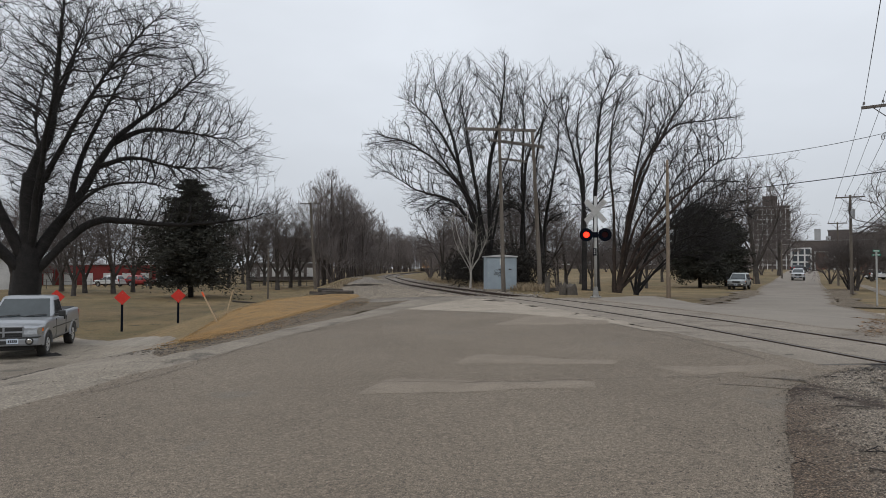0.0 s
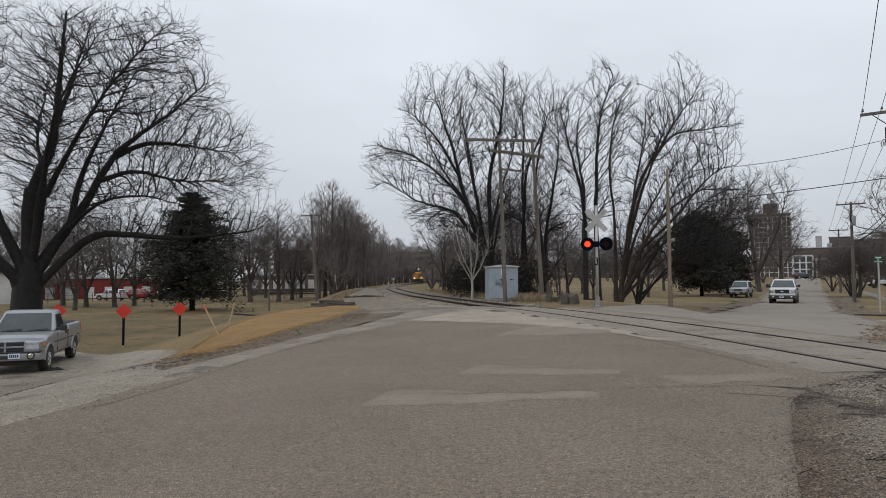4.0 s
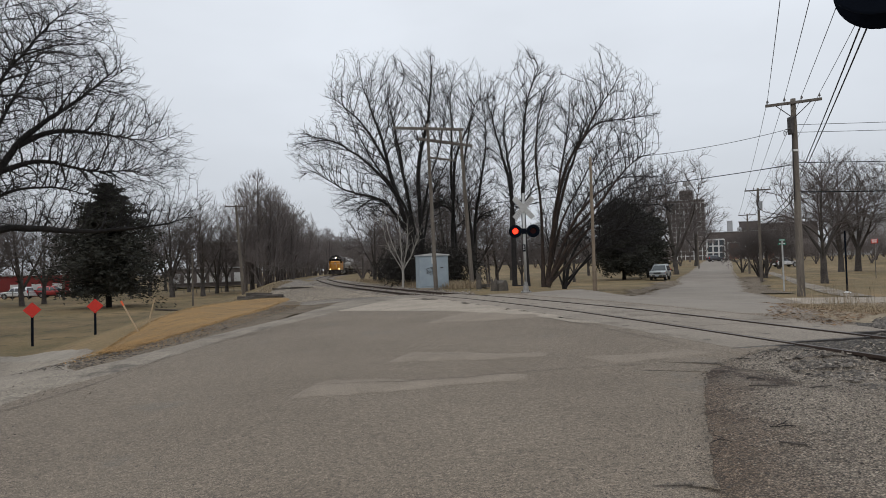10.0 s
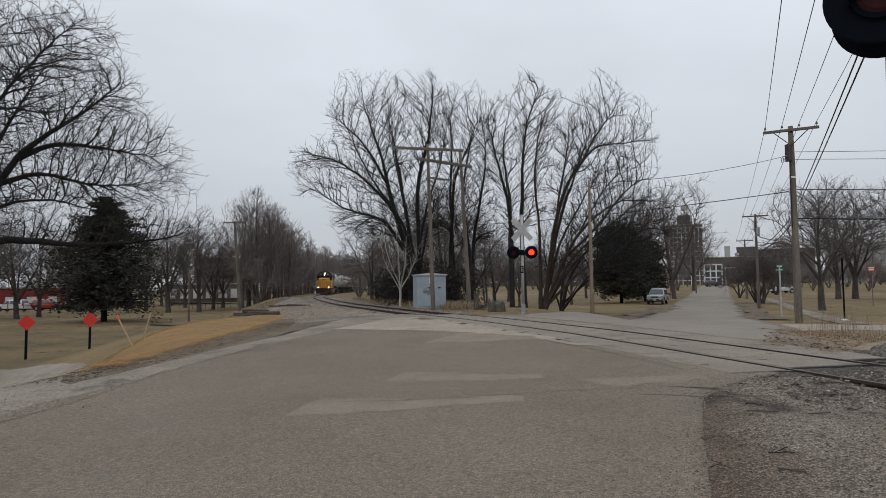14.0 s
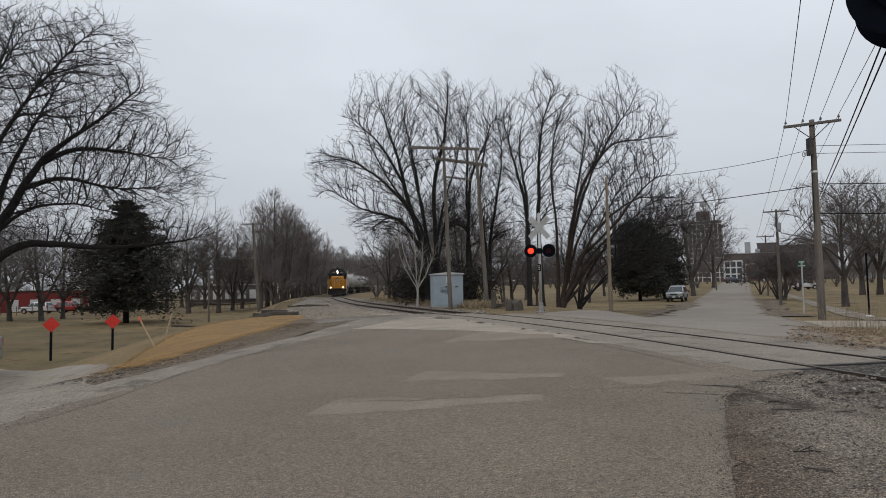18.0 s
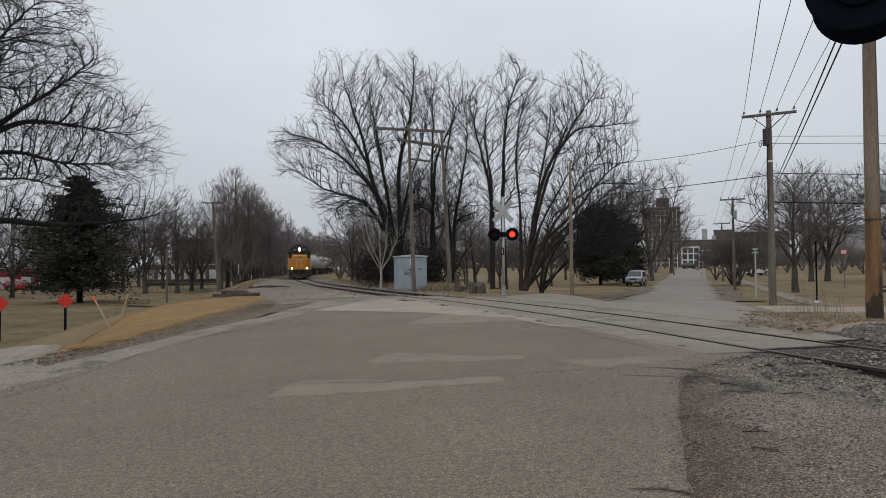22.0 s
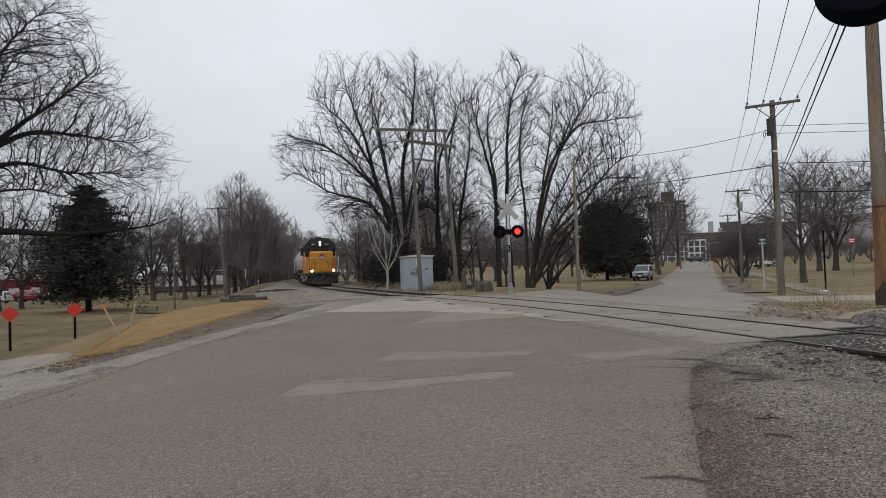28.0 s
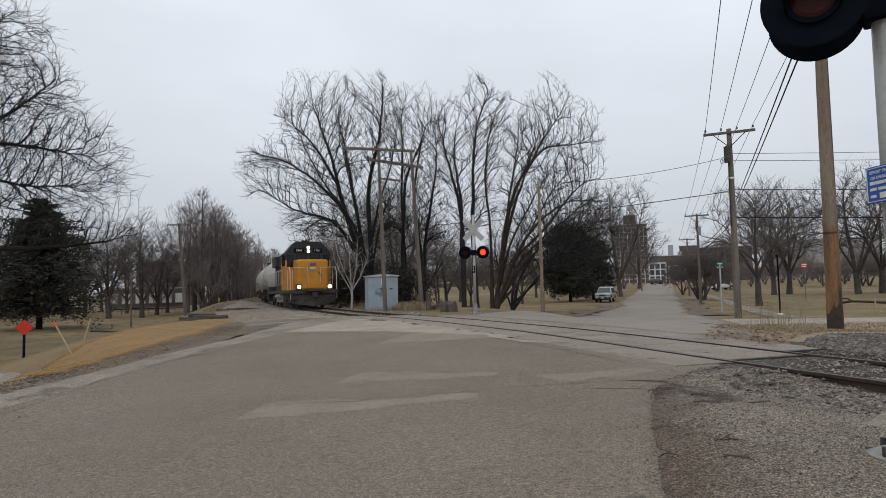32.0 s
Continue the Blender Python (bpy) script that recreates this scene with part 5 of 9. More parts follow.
def signal_light(parent, x, y, z, r, facing, lit_left, leds=False):
    """One flasher: a round black target with a hooded red lens. It looks along -y, or +y if facing is -1."""
    m = pose(x, y, z, 0, 0, 0 if facing > 0 else 180)
    unit = new("light_unit", None)
    bm = bmesh.new()
    tilt = m @ Matrix.Rotation(radians(90), 4, "X")
    lathe(bm, [(0.155, 0.0), (r - 0.012, 0.0), (r, 0.006), (r, 0.016), (r - 0.012, 0.02), (0.15, 0.02), (0.14, -0.01), (0.11, -0.14), (0.06, -0.20), (0.0, -0.205)], 40, tilt)
    bpy.data.objects.remove(unit)
    unit = part("light_unit", bm, M["black"], parent, "round black target with housing", smooth=False)
    bm = bmesh.new()
    n = 22
    prev = None
    for k in range(n + 1):
        a = math.pi * (-0.12 + 1.24 * k / n)
        c, s = math.cos(a), math.sin(a)
        reach = 0.10 + 0.17 * max(0.0, s) ** 0.6
        ring = [bm.verts.new(m @ Vector((c * 0.158, -0.02, s * 0.158))), bm.verts.new(m @ Vector((c * 0.168, -0.02 - reach, s * 0.168))),
                bm.verts.new(m @ Vector((c * 0.173, -0.02 - reach, s * 0.173))), bm.verts.new(m @ Vector((c * 0.166, -0.02, s * 0.166)))]
        if prev:
            for j in range(4):
                bm.faces.new((prev[j], ring[j], ring[(j + 1) % 4], prev[(j + 1) % 4]))
        prev = ring
    part("hood", bm, M["black"], unit)
    bm = bmesh.new()
    lathe(bm, [(0.124, 0.03), (0.128, 0.05), (0.16, 0.05), (0.16, 0.018)], 40, tilt)
    part("bezel", bm, M["black"], unit)
    # the lens turns in its housing: one side lit, the other dark
    me = bpy.data.meshes.new("lens")
    bm = bmesh.new()
    lathe(bm, [(0.131, 0.001), (0.10, 0.012), (0.0, 0.016)], 28, Matrix.Rotation(radians(90), 4, "X"))
    for f in bm.faces:
        f.material_index = 0
    back = bmesh.new()
    lathe(back, [(0.131, -0.001), (0.138, 0.0), (0.137, 0.0045), (0.10, 0.012), (0.0, 0.014)], 28, Matrix.Rotation(radians(-90), 4, "X"))
    for f in back.faces:
        f.material_index = 1
    add(bm, back)
    if leds:
        dots = bmesh.new()
        for i in range(-6, 7):
            for j in range(-6, 7):
                px, pz = (i + 0.5 * (j % 2)) * 0.0205, j * 0.0178
                if math.hypot(px, pz) < 0.128:
                    lathe(dots, [(0.0062, 0.0), (0.0045, 0.004), (0.0, 0.005)], 6, Matrix.Translation((px, -0.0135 + 0.06 * (math.hypot(px, pz)) ** 2, pz)) @ Matrix.Rotation(radians(90), 4, "X"))
        for f in dots.faces:
            f.material_index = 2
        add(bm, dots)
    bm.to_mesh(me)
    bm.free()
    me.materials.append(M["ledback"] if leds else M["redlit"])
    me.materials.append(M["reddark"])
    me.materials.append(M["led"])
    lens = new("lens", me)
    lens.parent = unit
    lens.matrix_basis = m @ Matrix.Translation((0, -0.03, 0))
    tagged(lens, "round red lens")
    LAMPS.append((lens, lens.matrix_basis.copy(), lit_left))
    return unit


M["ledback"] = mat("lit_red_led_face", (0.9, 0.02, 0.01), emit=0.9)


def crossing_signal(at, yaw, label, r, gap, zl, zx, h, mast_r, back=False, leds=False, fore=-0.17, aft=0.17):
    t = thing("crossing_signal", pose(*at, 0, 0, yaw), label, "railway signal", "crossing signals")
    bm = bmesh.new()
    cyl(bm, (0, 0, 0.25), (0, 0, h), mast_r, mast_r, 18)
    lathe(bm, [(mast_r * 1.25, h), (mast_r * 1.25, h + 0.03), (0.0, h + 0.07)], 18)
    part("mast", bm, M["mastpaint"], t, "silver-painted steel mast", smooth=True)
    bm = bmesh.new()
    lathe(bm, [(0.24, 0.0), (0.24, 0.05), (0.13, 0.10), (mast_r * 1.5, 0.42), (mast_r * 1.1, 0.46)], 18)
    part("base", bm, M["castbase"], t, "flared cast base")
    for k in range(4):
        bm = bmesh.new()
        a = math.pi / 4 + k * math.pi / 2
        cyl(bm, (0.2 * math.cos(a), 0.2 * math.sin(a), 0.03), (0.2 * math.cos(a), 0.2 * math.sin(a), 0.12), 0.018, 0.018, 6)
        part("bolt", bm, M["iron"], t)
    bm = bmesh.new()
    cyl(bm, (-gap / 2 - 0.02, -0.02, zl), (gap / 2 + 0.02, -0.02, zl), 0.035, 0.035, 10)
    box(bm, (-0.11, -0.11, zl - 0.12), (0.11, 0.11, zl + 0.12), 0.02)
    part("crossarm", bm, M["black"], t, "black arm and junction box")
    for k in (-1, 1):
        signal_light(t, k * gap / 2, fore, zl, r, 1, k < 0, leds)
        if back:
            signal_light(t, k * gap / 2, aft, zl, r * 0.96, -1, k < 0)
    for s in (-1, 1):
        bm = bmesh.new()
        box(bm, (-0.61, -0.014, -0.115), (0.61, 0.014, 0.115), 0.006, pose(0, -mast_r - 0.02 + s * 0.016, zx, 0, s * 48, 0))
        part("crossbuck_blade", bm, M["alu"], t, "weathered white crossbuck blade")
        for u in (-1, 1):
            for q in range(4 if s < 0 else 0):
                bm = bmesh.new()
                box(bm, (u * (0.21 + q * 0.085) - 0.024, -0.003, -0.06), (u * (0.21 + q * 0.085) + 0.024, 0, 0.06), 0, pose(0, -mast_r - 0.036 + s * 0.016, zx, 0, s * 48, 0))
                part("text_bar", bm, M["faded"], t, "faded lettering")
    return t


M["faded"] = mat("faded_black_letters", (0.33, 0.33, 0.33), (0.25, 0.25, 0.25), 6, 0.8, bump=0.1)
far_at = (3.87, 27.73, land1(3.87, 27.73) - 0.02)
far_signal = crossing_signal(far_at, -6, "silver crossing signal with crossbuck and two red flashers", 0.285, 0.78, 2.72, 3.75, 4.35, 0.062)
bm = bmesh.new()
box(bm, (-0.07, -0.012, -0.16), (0.07, 0.0, 0.16), 0.004, pose(-0.03, -0.075, 1.98))
plate = part("number_plate_board", bm, M["black"], far_signal, "small dark plate")
bars(plate, [(-0.04, 0.06, 0.06, 0.05), (-0.04, -0.02, 0.06, 0.05), (-0.04, -0.10, 0.06, 0.05)], M["alu"], 0.018, pose(-0.03, -0.075, 1.98))
near_xy = (3.255, 3.735)
near_signal = crossing_signal((*near_xy, land1(*near_xy) - 0.02), -38, "silver crossing signal mast with back-to-back black flashers", 0.305, 0.754, 2.96, 4.0, 4.5, 0.07, back=True, leds=True, fore=-0.34, aft=0.0)
bm = bmesh.new()
box(bm, (-0.19, -0.006, -0.15), (0.19, 0.006, 0.15), 0.004)
sign = part("blue_sign", bm, M["bluesign"], near_signal, "blue emergency notice with white lines of small lettering")
sign.matrix_basis = pose(-0.058, -0.15, 1.765, 0, 0, -54) @ Matrix.Diagonal((0.79, 1, 0.79, 1))
bm = bmesh.new()
for a, b in (((-0.178, -0.138), (0.178, -0.132)), ((-0.178, 0.132), (0.178, 0.138)), ((-0.178, -0.138), (-0.172, 0.138)), ((0.172, -0.138), (0.178, 0.138))):
    box(bm, (a[0], -0.010, a[1]), (b[0], -0.006, b[1]))
part("border", bm, M["white"], sign)
for k, words in enumerate(("REPORT PROBLEM", "OR EMERGENCY")):
    cu = bpy.data.curves.new("lettering", "FONT")
    cu.body, cu.size, cu.align_x, cu.align_y, cu.extrude = words, 0.036, "CENTER", "CENTER", 0.001
    cu.materials.append(M["white"])
    tx = new("lettering", cu)
    tx.parent = sign
    tx.matrix_basis = Matrix.Translation((0, -0.008, 0.10 - 0.046 * k)) @ Matrix.Rotation(radians(90), 4, "X")
bars(sign, [(-0.14, 0.0, 0.05, 0.026), (-0.08, 0.0, 0.09, 0.026), (0.02, 0.0, 0.12, 0.026), (-0.14, -0.048, 0.07, 0.022), (-0.05, -0.048, 0.16, 0.022), (-0.14, -0.105, 0.06, 0.022), (-0.04, -0.115, 0.18, 0.045)], M["white"], 0.011)

base_box = thing("concrete_base", pose(4.38, 4.75, land1(4.2, 4.9) - 0.06, 0, 0, 38), "pale concrete slab with a small steel box on it", "slab")
bm = bmesh.new()
box(bm, (-0.55, -0.4, 0), (0.55, 0.4, 0.13), 0.015)
part("slab", bm, M["concrete"], base_box)
bm = bmesh.new()
box(bm, (-0.3, -0.22, 0.13), (0.4, 0.25, 0.21), 0.012)
part("cover", bm, M["galv"], base_box, "grey steel cover")
bm = bmesh.new()
box(bm, (-0.15, -0.1, 0.21), (0.2, 0.12, 0.25), 0.01)
part("lid", bm, M["iron"], base_box)

# ---------------------------------------------------------------- cabinet beside the track
cab = thing("signal_cabinet", pose(*foot(-0.55, 36.5, 0.02), 0, 0, 12), "blue-grey steel signal cabinet with a pale lid and scrawled paint", "cabinet")
bm = bmesh.new()
box(bm, (-0.86, -0.55, 0.06), (0.86, 0.55, 1.9), 0.02)
part("body", bm, M["boxgrey"], cab)
bm = bmesh.new()
prism(bm, [(-0.93, 1.9), (0.93, 1.9), (0.93, 1.96), (0.0, 2.05), (-0.93, 1.96)], -0.63, 0.6)
part("lid", bm, M["boxroof"], cab, "pale overhanging lid")
bm = bmesh.new()
box(bm, (-0.9, -0.6, -0.1), (0.9, 0.6, 0.07), 0.02)
part("plinth", bm, M["concrete"], cab, "concrete plinth")
for x0, x1 in ((-0.8, -0.02), (0.02, 0.8)):
    bm = bmesh.new()
    box(bm, (x0, -0.575, 0.14), (x1, -0.55, 1.84), 0.012)
    d = part("door", bm, M["boxgrey"], cab)
    bm = bmesh.new()
    xh = x1 - 0.1 if x0 < -0.5 else x0 + 0.45
    box(bm, (xh - 0.08, -0.61, 1.18), (xh + 0.08, -0.575, 1.24), 0.01)
    part("handle", bm, M["iron"], d, "dark steel handle")
    for z in (0.4, 1.0, 1.6):
        bm = bmesh.new()
        cyl(bm, (x0 + 0.012, -0.585, z - 0.06), (x0 + 0.012, -0.585, z + 0.06), 0.014, 0.014, 8)
        part("hinge", bm, M["galv"], d)
bm = bmesh.new()
box(bm, (-0.12, -0.59, 1.45), (0.16, -0.574, 1.82), 0.004)
notice = part("notice", bm, M["white"], cab, "white paper notice")
bars(notice, [(-0.07, 1.70, 0.18, 0.05), (-0.05, 1.62, 0.12, 0.04), (-0.07, 1.53, 0.16, 0.05)], M["ink"], 0.595)
rg = random.Random(8)
for q in range(9):
    bm = bmesh.new()
    x, z = -0.35 + rg.uniform(0, 0.42), 0.95 + rg.uniform(-0.2, 0.2)
    pts = [(x, -0.578, z)]
    for _ in range(4):
        pts.append((pts[-1][0] + rg.uniform(-0.12, 0.12), -0.578, pts[-1][2] + rg.uniform(-0.16, 0.16)))
    tube(bm, pts, 0.012, 5)
    part("paint_scrawl", bm, M["ink"], cab, "black sprayed scrawl")

# ---------------------------------------------------------------- poles and wires


def pole(at, top, r, material, label, lean=(0, 0), char=0.0):
    t = thing("utility_pole", pose(*at), label, "utility pole", "utility poles")
    bm = bmesh.new()
    n, k = 16, 12
    rings = []
    rng = random.Random(int(at[0] * 7 + at[1]))
    for i in range(k + 1):
        u = i / k
        c = Vector((lean[0] * u + rng.uniform(-0.008, 0.008), lean[1] * u, u * top))
        rr = r * (1.06 - 0.38 * u)
        rings.append([bm.verts.new(c + Vector((rr * math.cos(2 * math.pi * j / n) * rng.uniform(0.985, 1.015), rr * math.sin(2 * math.pi * j / n), 0))) for j in range(n)])
    for a, b in zip(rings, rings[1:]):
        for j in range(n):
            bm.faces.new((a[j], a[(j + 1) % n], b[(j + 1) % n], b[j]))
    bm.faces.new(rings[-1])
    part("shaft", bm, material, t, smooth=True)
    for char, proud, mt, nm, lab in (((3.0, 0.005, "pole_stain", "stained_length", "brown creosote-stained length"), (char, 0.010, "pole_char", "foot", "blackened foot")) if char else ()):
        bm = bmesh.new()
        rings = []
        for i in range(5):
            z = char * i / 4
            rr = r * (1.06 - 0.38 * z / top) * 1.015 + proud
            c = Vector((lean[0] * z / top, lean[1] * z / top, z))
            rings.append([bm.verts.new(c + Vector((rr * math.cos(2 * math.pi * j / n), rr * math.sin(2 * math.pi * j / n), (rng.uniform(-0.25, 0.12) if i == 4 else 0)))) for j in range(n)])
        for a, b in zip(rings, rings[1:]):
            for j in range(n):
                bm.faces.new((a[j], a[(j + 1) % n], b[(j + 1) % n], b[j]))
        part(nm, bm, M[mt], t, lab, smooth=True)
    return t


def arm(t, z, half, yaw, thick=0.06, off=0.12, lean=(0, 0), slope=0.0, pins=4, brace=True):
    """A wooden crossarm with braces and insulators; returns the wire points in the pole's space."""
    m = pose(lean[0], lean[1], z, 0, slope, yaw)
    bm = bmesh.new()
    box(bm, (-half, -off - thick, -thick), (half, -off + thick, thick), 0.012, m)
    a = part("crossarm", bm, M["arm"], t, "grey wooden crossarm")
    if brace:
        for s in (-1, 1):
            bm = bmesh.new()
            cyl(bm, m @ Vector((s * half * 0.62, -off - thick, -thick)), m @ Vector((0, -off, -0.72)), 0.02, 0.02, 6)
            part("brace", bm, M["iron"], a)
    out = []
    for k in range(pins):
        x = -half + 0.1 + (2 * half - 0.2) * k / max(1, pins - 1)
        bm = bmesh.new()
        lathe(bm, [(0.012, thick), (0.012, thick + 0.08), (0.05, thick + 0.08), (0.055, thick + 0.12), (0.035, thick + 0.15), (0.045, thick + 0.17), (0.02, thick + 0.2), (0.0, thick + 0.2)], 10, m @ Matrix.Translation((x, -off, 0)))
        part("insulator", bm, M["insul"], a, "brown-grey insulator")
        out.append(m @ Vector((x, -off, thick + 0.2)))
    return out


M["insul"] = mat("grey_porcelain", (0.16, 0.15, 0.145), (0.10, 0.095, 0.09), 5, 0.3, bump=0.05)


def wire(a, b, sag, r, label="thin black overhead wire", n=26):
    bm = bmesh.new()
    a, b = Vector(a), Vector(b)
    tube(bm, [a.lerp(b, k / n) - Vector((0, 0, 4 * sag * (k / n) * (1 - k / n))) for k in range(n + 1)], r, 5)
    w = part("overhead_wire", bm, M["wire"])
    return tagged(w, label, "wire", "overhead wires")


YAW = -30.3
pR = (16.56, 28.57, land1(16.56, 28.57) - 0.1)
R_ = pole(pR, 9.15, 0.162, M["pole"], "grey weathered utility pole with a crossarm and transformer bracket")
in_r = [Vector(pR) + p for p in arm(R_, 8.95, 1.14, YAW)]
bm = bmesh.new()
box(bm, (-0.07, -0.16, -0.4), (0.07, 0.16, 0.4), 0.02, pose(-0.19, -0.05, 7.9))
part("equipment_box", bm, M["iron"], R_, "dark bracket box")
bm = bmesh.new()
lathe(bm, [(0.125, -0.05), (0.15, -0.04), (0.15, 0.04), (0.125, 0.05)], 16, pose(0, 0, 6.75))
part("collar", bm, M["white"], R_, "pale metal band")
bm = bmesh.new()
cyl(bm, (-0.16, -0.08, 4.4), (-0.15, -0.08, 7.6), 0.02, 0.02, 6)
part("cable", bm, M["wire"], R_)
bm = bmesh.new()
tube(bm, [(-0.15, 0, 7.78), (-0.45, -0.05, 7.72), (-0.52, -0.05, 7.6), (-0.5, -0.05, 7.45), (-0.4, -0.05, 7.48), (-0.42, -0.05, 7.66)], 0.025, 6)
part("bracket", bm, M["galv"], R_)
p3 = (29.8, 57.75, land1(29.8, 57.75) - 0.1)
P3 = pole(p3, 8.75, 0.135, M["pole"], "grey utility pole farther along the street")
in_3 = [Vector(p3) + p for p in arm(P3, 8.55, 1.1, YAW)]
bm = bmesh.new()
lathe(bm, [(0.0, -0.45), (0.2, -0.42), (0.22, 0.36), (0.12, 0.44), (0.0, 0.46)], 14, pose(-0.05, -0.38, 7.1))
part("transformer", bm, M["galv"], P3, "grey transformer can")
p4 = (43.0, 86.5, land1(43, 86.5) - 0.1)
P4 = pole(p4, 8.4, 0.13, M["pole"], "grey utility pole farther along the street")
in_4 = [Vector(p4) + p for p in arm(P4, 8.2, 1.1, YAW)]
p5 = (-18.5, -41.0, land1(-18.5, -41.0) - 0.1)
P5 = pole(p5, 9.3, 0.18, M["pole"], "grey weathered utility pole with a crossarm")
in_5 = [Vector(p5) + p for p in arm(P5, 9.1, 1.14, YAW)]
for k in range(4):
    wire(in_r[k], in_5[k], 0.9, 0.011)
    wire(in_r[k], in_3[k], 0.25, 0.011)
    wire(in_3[k], in_4[k], 0.25, 0.013)
pN = (12.0, 16.0, land1(12, 16) - 0.1)
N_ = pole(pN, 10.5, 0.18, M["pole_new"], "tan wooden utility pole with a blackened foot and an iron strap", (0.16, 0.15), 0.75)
for z in (2.75,):
    bm = bmesh.new()
    lathe(bm, [(0.18, -0.02), (0.196, -0.018), (0.196, 0.018), (0.18, 0.02)], 18, pose(0.12 * z / 10.5, 0.15 * z / 10.5, z))
    cyl(bm, (0.2, -0.1, z), (0.3, -0.12, z), 0.02, 0.02, 6)
    part("strap", bm, M["iron"], N_, "dark iron strap with a bolt")
bm = bmesh.new()
cyl(bm, (0.20, -0.04, 0.0), (0.28, 0.08, 9.0), 0.014, 0.018, 6)
part("ground_wire", bm, M["arm"], N_, "grey ground wire on the pole's side")
cab_a, cab_b = Vector(pR) + Vector((0.05, -0.2, 5.6)), Vector(pR) + Vector((0.08, -0.2, 5.42))
wire(cab_a, (-19.3, -41.0, 8.3), 0.7, 0.015, "thick black telephone cable")
wire(cab_b, (-19.25, -41.0, 8.12), 0.72, 0.015, "thick black telephone cable")
pM = (7.74, 31.05, land1(7.74, 31.05) - 0.1)
M_ = pole(pM, 6.95, 0.09, M["pole_new"], "slim pale wooden pole on the lawn's corner")
bm = bmesh.new()
box(bm, (-0.07, -0.2, 0), (0.07, -0.1, 1.3), 0.01)
part("stub", bm, M["pole_new"], M_, "short wooden stub strapped to the foot")
wire(Vector(pR) + Vector((-0.5, 0, 7.7)), Vector(pM) + Vector((0, 0, 6.8)), 0.25, 0.012)
wire(Vector(pR) + Vector((-0.2, 0, 6.1)), (-4.0, 58.0, 7.0), 0.5, 0.02)
for dz, r, e in ((7.95, 0.012, 9.6), (7.6, 0.012, 9.0), (6.2, 0.018, 7.0), (4.85, 0.03, 5.4)):
    wire(Vector(pR) + Vector((0.15, 0, dz)), (75.0, 29.0, e), 0.5, r)
for dz, e in ((5.0, 5.6), (4.7, 5.2)):
    wire(Vector(pR) + Vector((0, 0.1, dz)), Vector(p3) + Vector((0, 0, e)), 0.3, 0.022, "thick black telephone cable")

# twin poles with shared crossarms behind the cabinet
hL = (-0.12, 34.4, land1(-0.12, 34.4) - 0.1)
HL = pole(hL, 9.3, 0.115, M["pole"], "grey pole of a twin-pole frame beside the cabinet", (-0.25, 0))
hR = (1.98, 36.6, land1(1.98, 36.6) - 0.1)
pole(hR, 9.35, 0.125, M["pole"], "grey leaning pole of a twin-pole frame", (-0.45, 0))
arm(HL, 9.0, 1.95, 8, 0.07, 0.16, (-0.2, 0.0), 1, 0, False)
arm(HL, 8.40, 1.9, 38, 0.075, 0.16, (0.7, 0.9), 0, 0, False)
arm(HL, 7.4, 1.0, 38, 0.05, 0.16, (0.45, 0.5), 0, 0, False)
farp = foot(-17.2, 75)
FP = pole(farp, 10.4, 0.19, M["pole"], "leaning grey pole with a short crossarm by the track", (-0.7, 0))
arm(FP, 10.2, 1.2, 10, 0.06, 0.15, (-0.68, 0), 0, 2, False)
for az, d, h, r in ((-30.7, 98, 6.2, 0.16), (-21.3, 66, 5.2, 0.09), (-26.0, 90, 4.2, 0.1), (17.9, 92, 6.5, 0.13), (22.6, 130, 6.8, 0.14)):
    pole(foot(az, d), h, r, M["pole"], "short grey wooden pole on the lawn")

# ---------------------------------------------------------------- signs and stakes


def diamond(az, d, label):
    t = thing("marker_sign", pose(*foot(az, d, 0.05), 0, 0, -az), label, "sign", "red diamond markers")
    bm = bmesh.new()
    box(bm, (-0.055, -0.02, 0), (0.055, 0.02, 1.45), 0.004)
    part("post", bm, M["black"], t, "dark steel post")
    bm = bmesh.new()
    box(bm, (-0.255, -0.034, -0.255), (0.255, -0.026, 0.255), 0.002, pose(0, 0, 1.66, 0, 45, 0))
    part("panel", bm, M["redsign"], t, "red diamond panel")
    for z in (1.45, 1.85):
        bm = bmesh.new()
        cyl(bm, (0, -0.04, z), (0, -0.02, z), 0.012, 0.012, 6)
        part("bolt", bm, M["galv"], t)


diamond(-32.75, 34.5, "red diamond end-of-road marker on a black post")
diamond(-28.55, 35.0, "red diamond end-of-road marker on a black post")
diamond(-37.3, 36.5, "red diamond end-of-road marker on a black post")

for x, y, h, lx, tip in ((-8.95, 18.9, 1.15, -0.62, True), (-9.9, 21.5, 0.95, 0.25, False)):
    st = thing("stake", pose(x, y, land1(x, y) - 0.08), "leaning raw wooden survey stake with an orange tip" if tip else "thin leaning raw wooden survey stake", "stake")
    bm = bmesh.new()
    box(bm, (-0.022, -0.012, 0), (0.022, 0.012, h), 0.003, pose(0, 0, 0, 0, math.degrees(math.atan2(lx, h)), 0))
    part("shaft", bm, M["wood_post"], st)
    if tip:
        bm = bmesh.new()
        box(bm, (-0.024, -0.014, h - 0.16), (0.024, 0.014, h + 0.004), 0.003, pose(0, 0, 0, 0, math.degrees(math.atan2(lx, h)), 0))
        part("tip", bm, M["orange"], st, "orange painted tip")

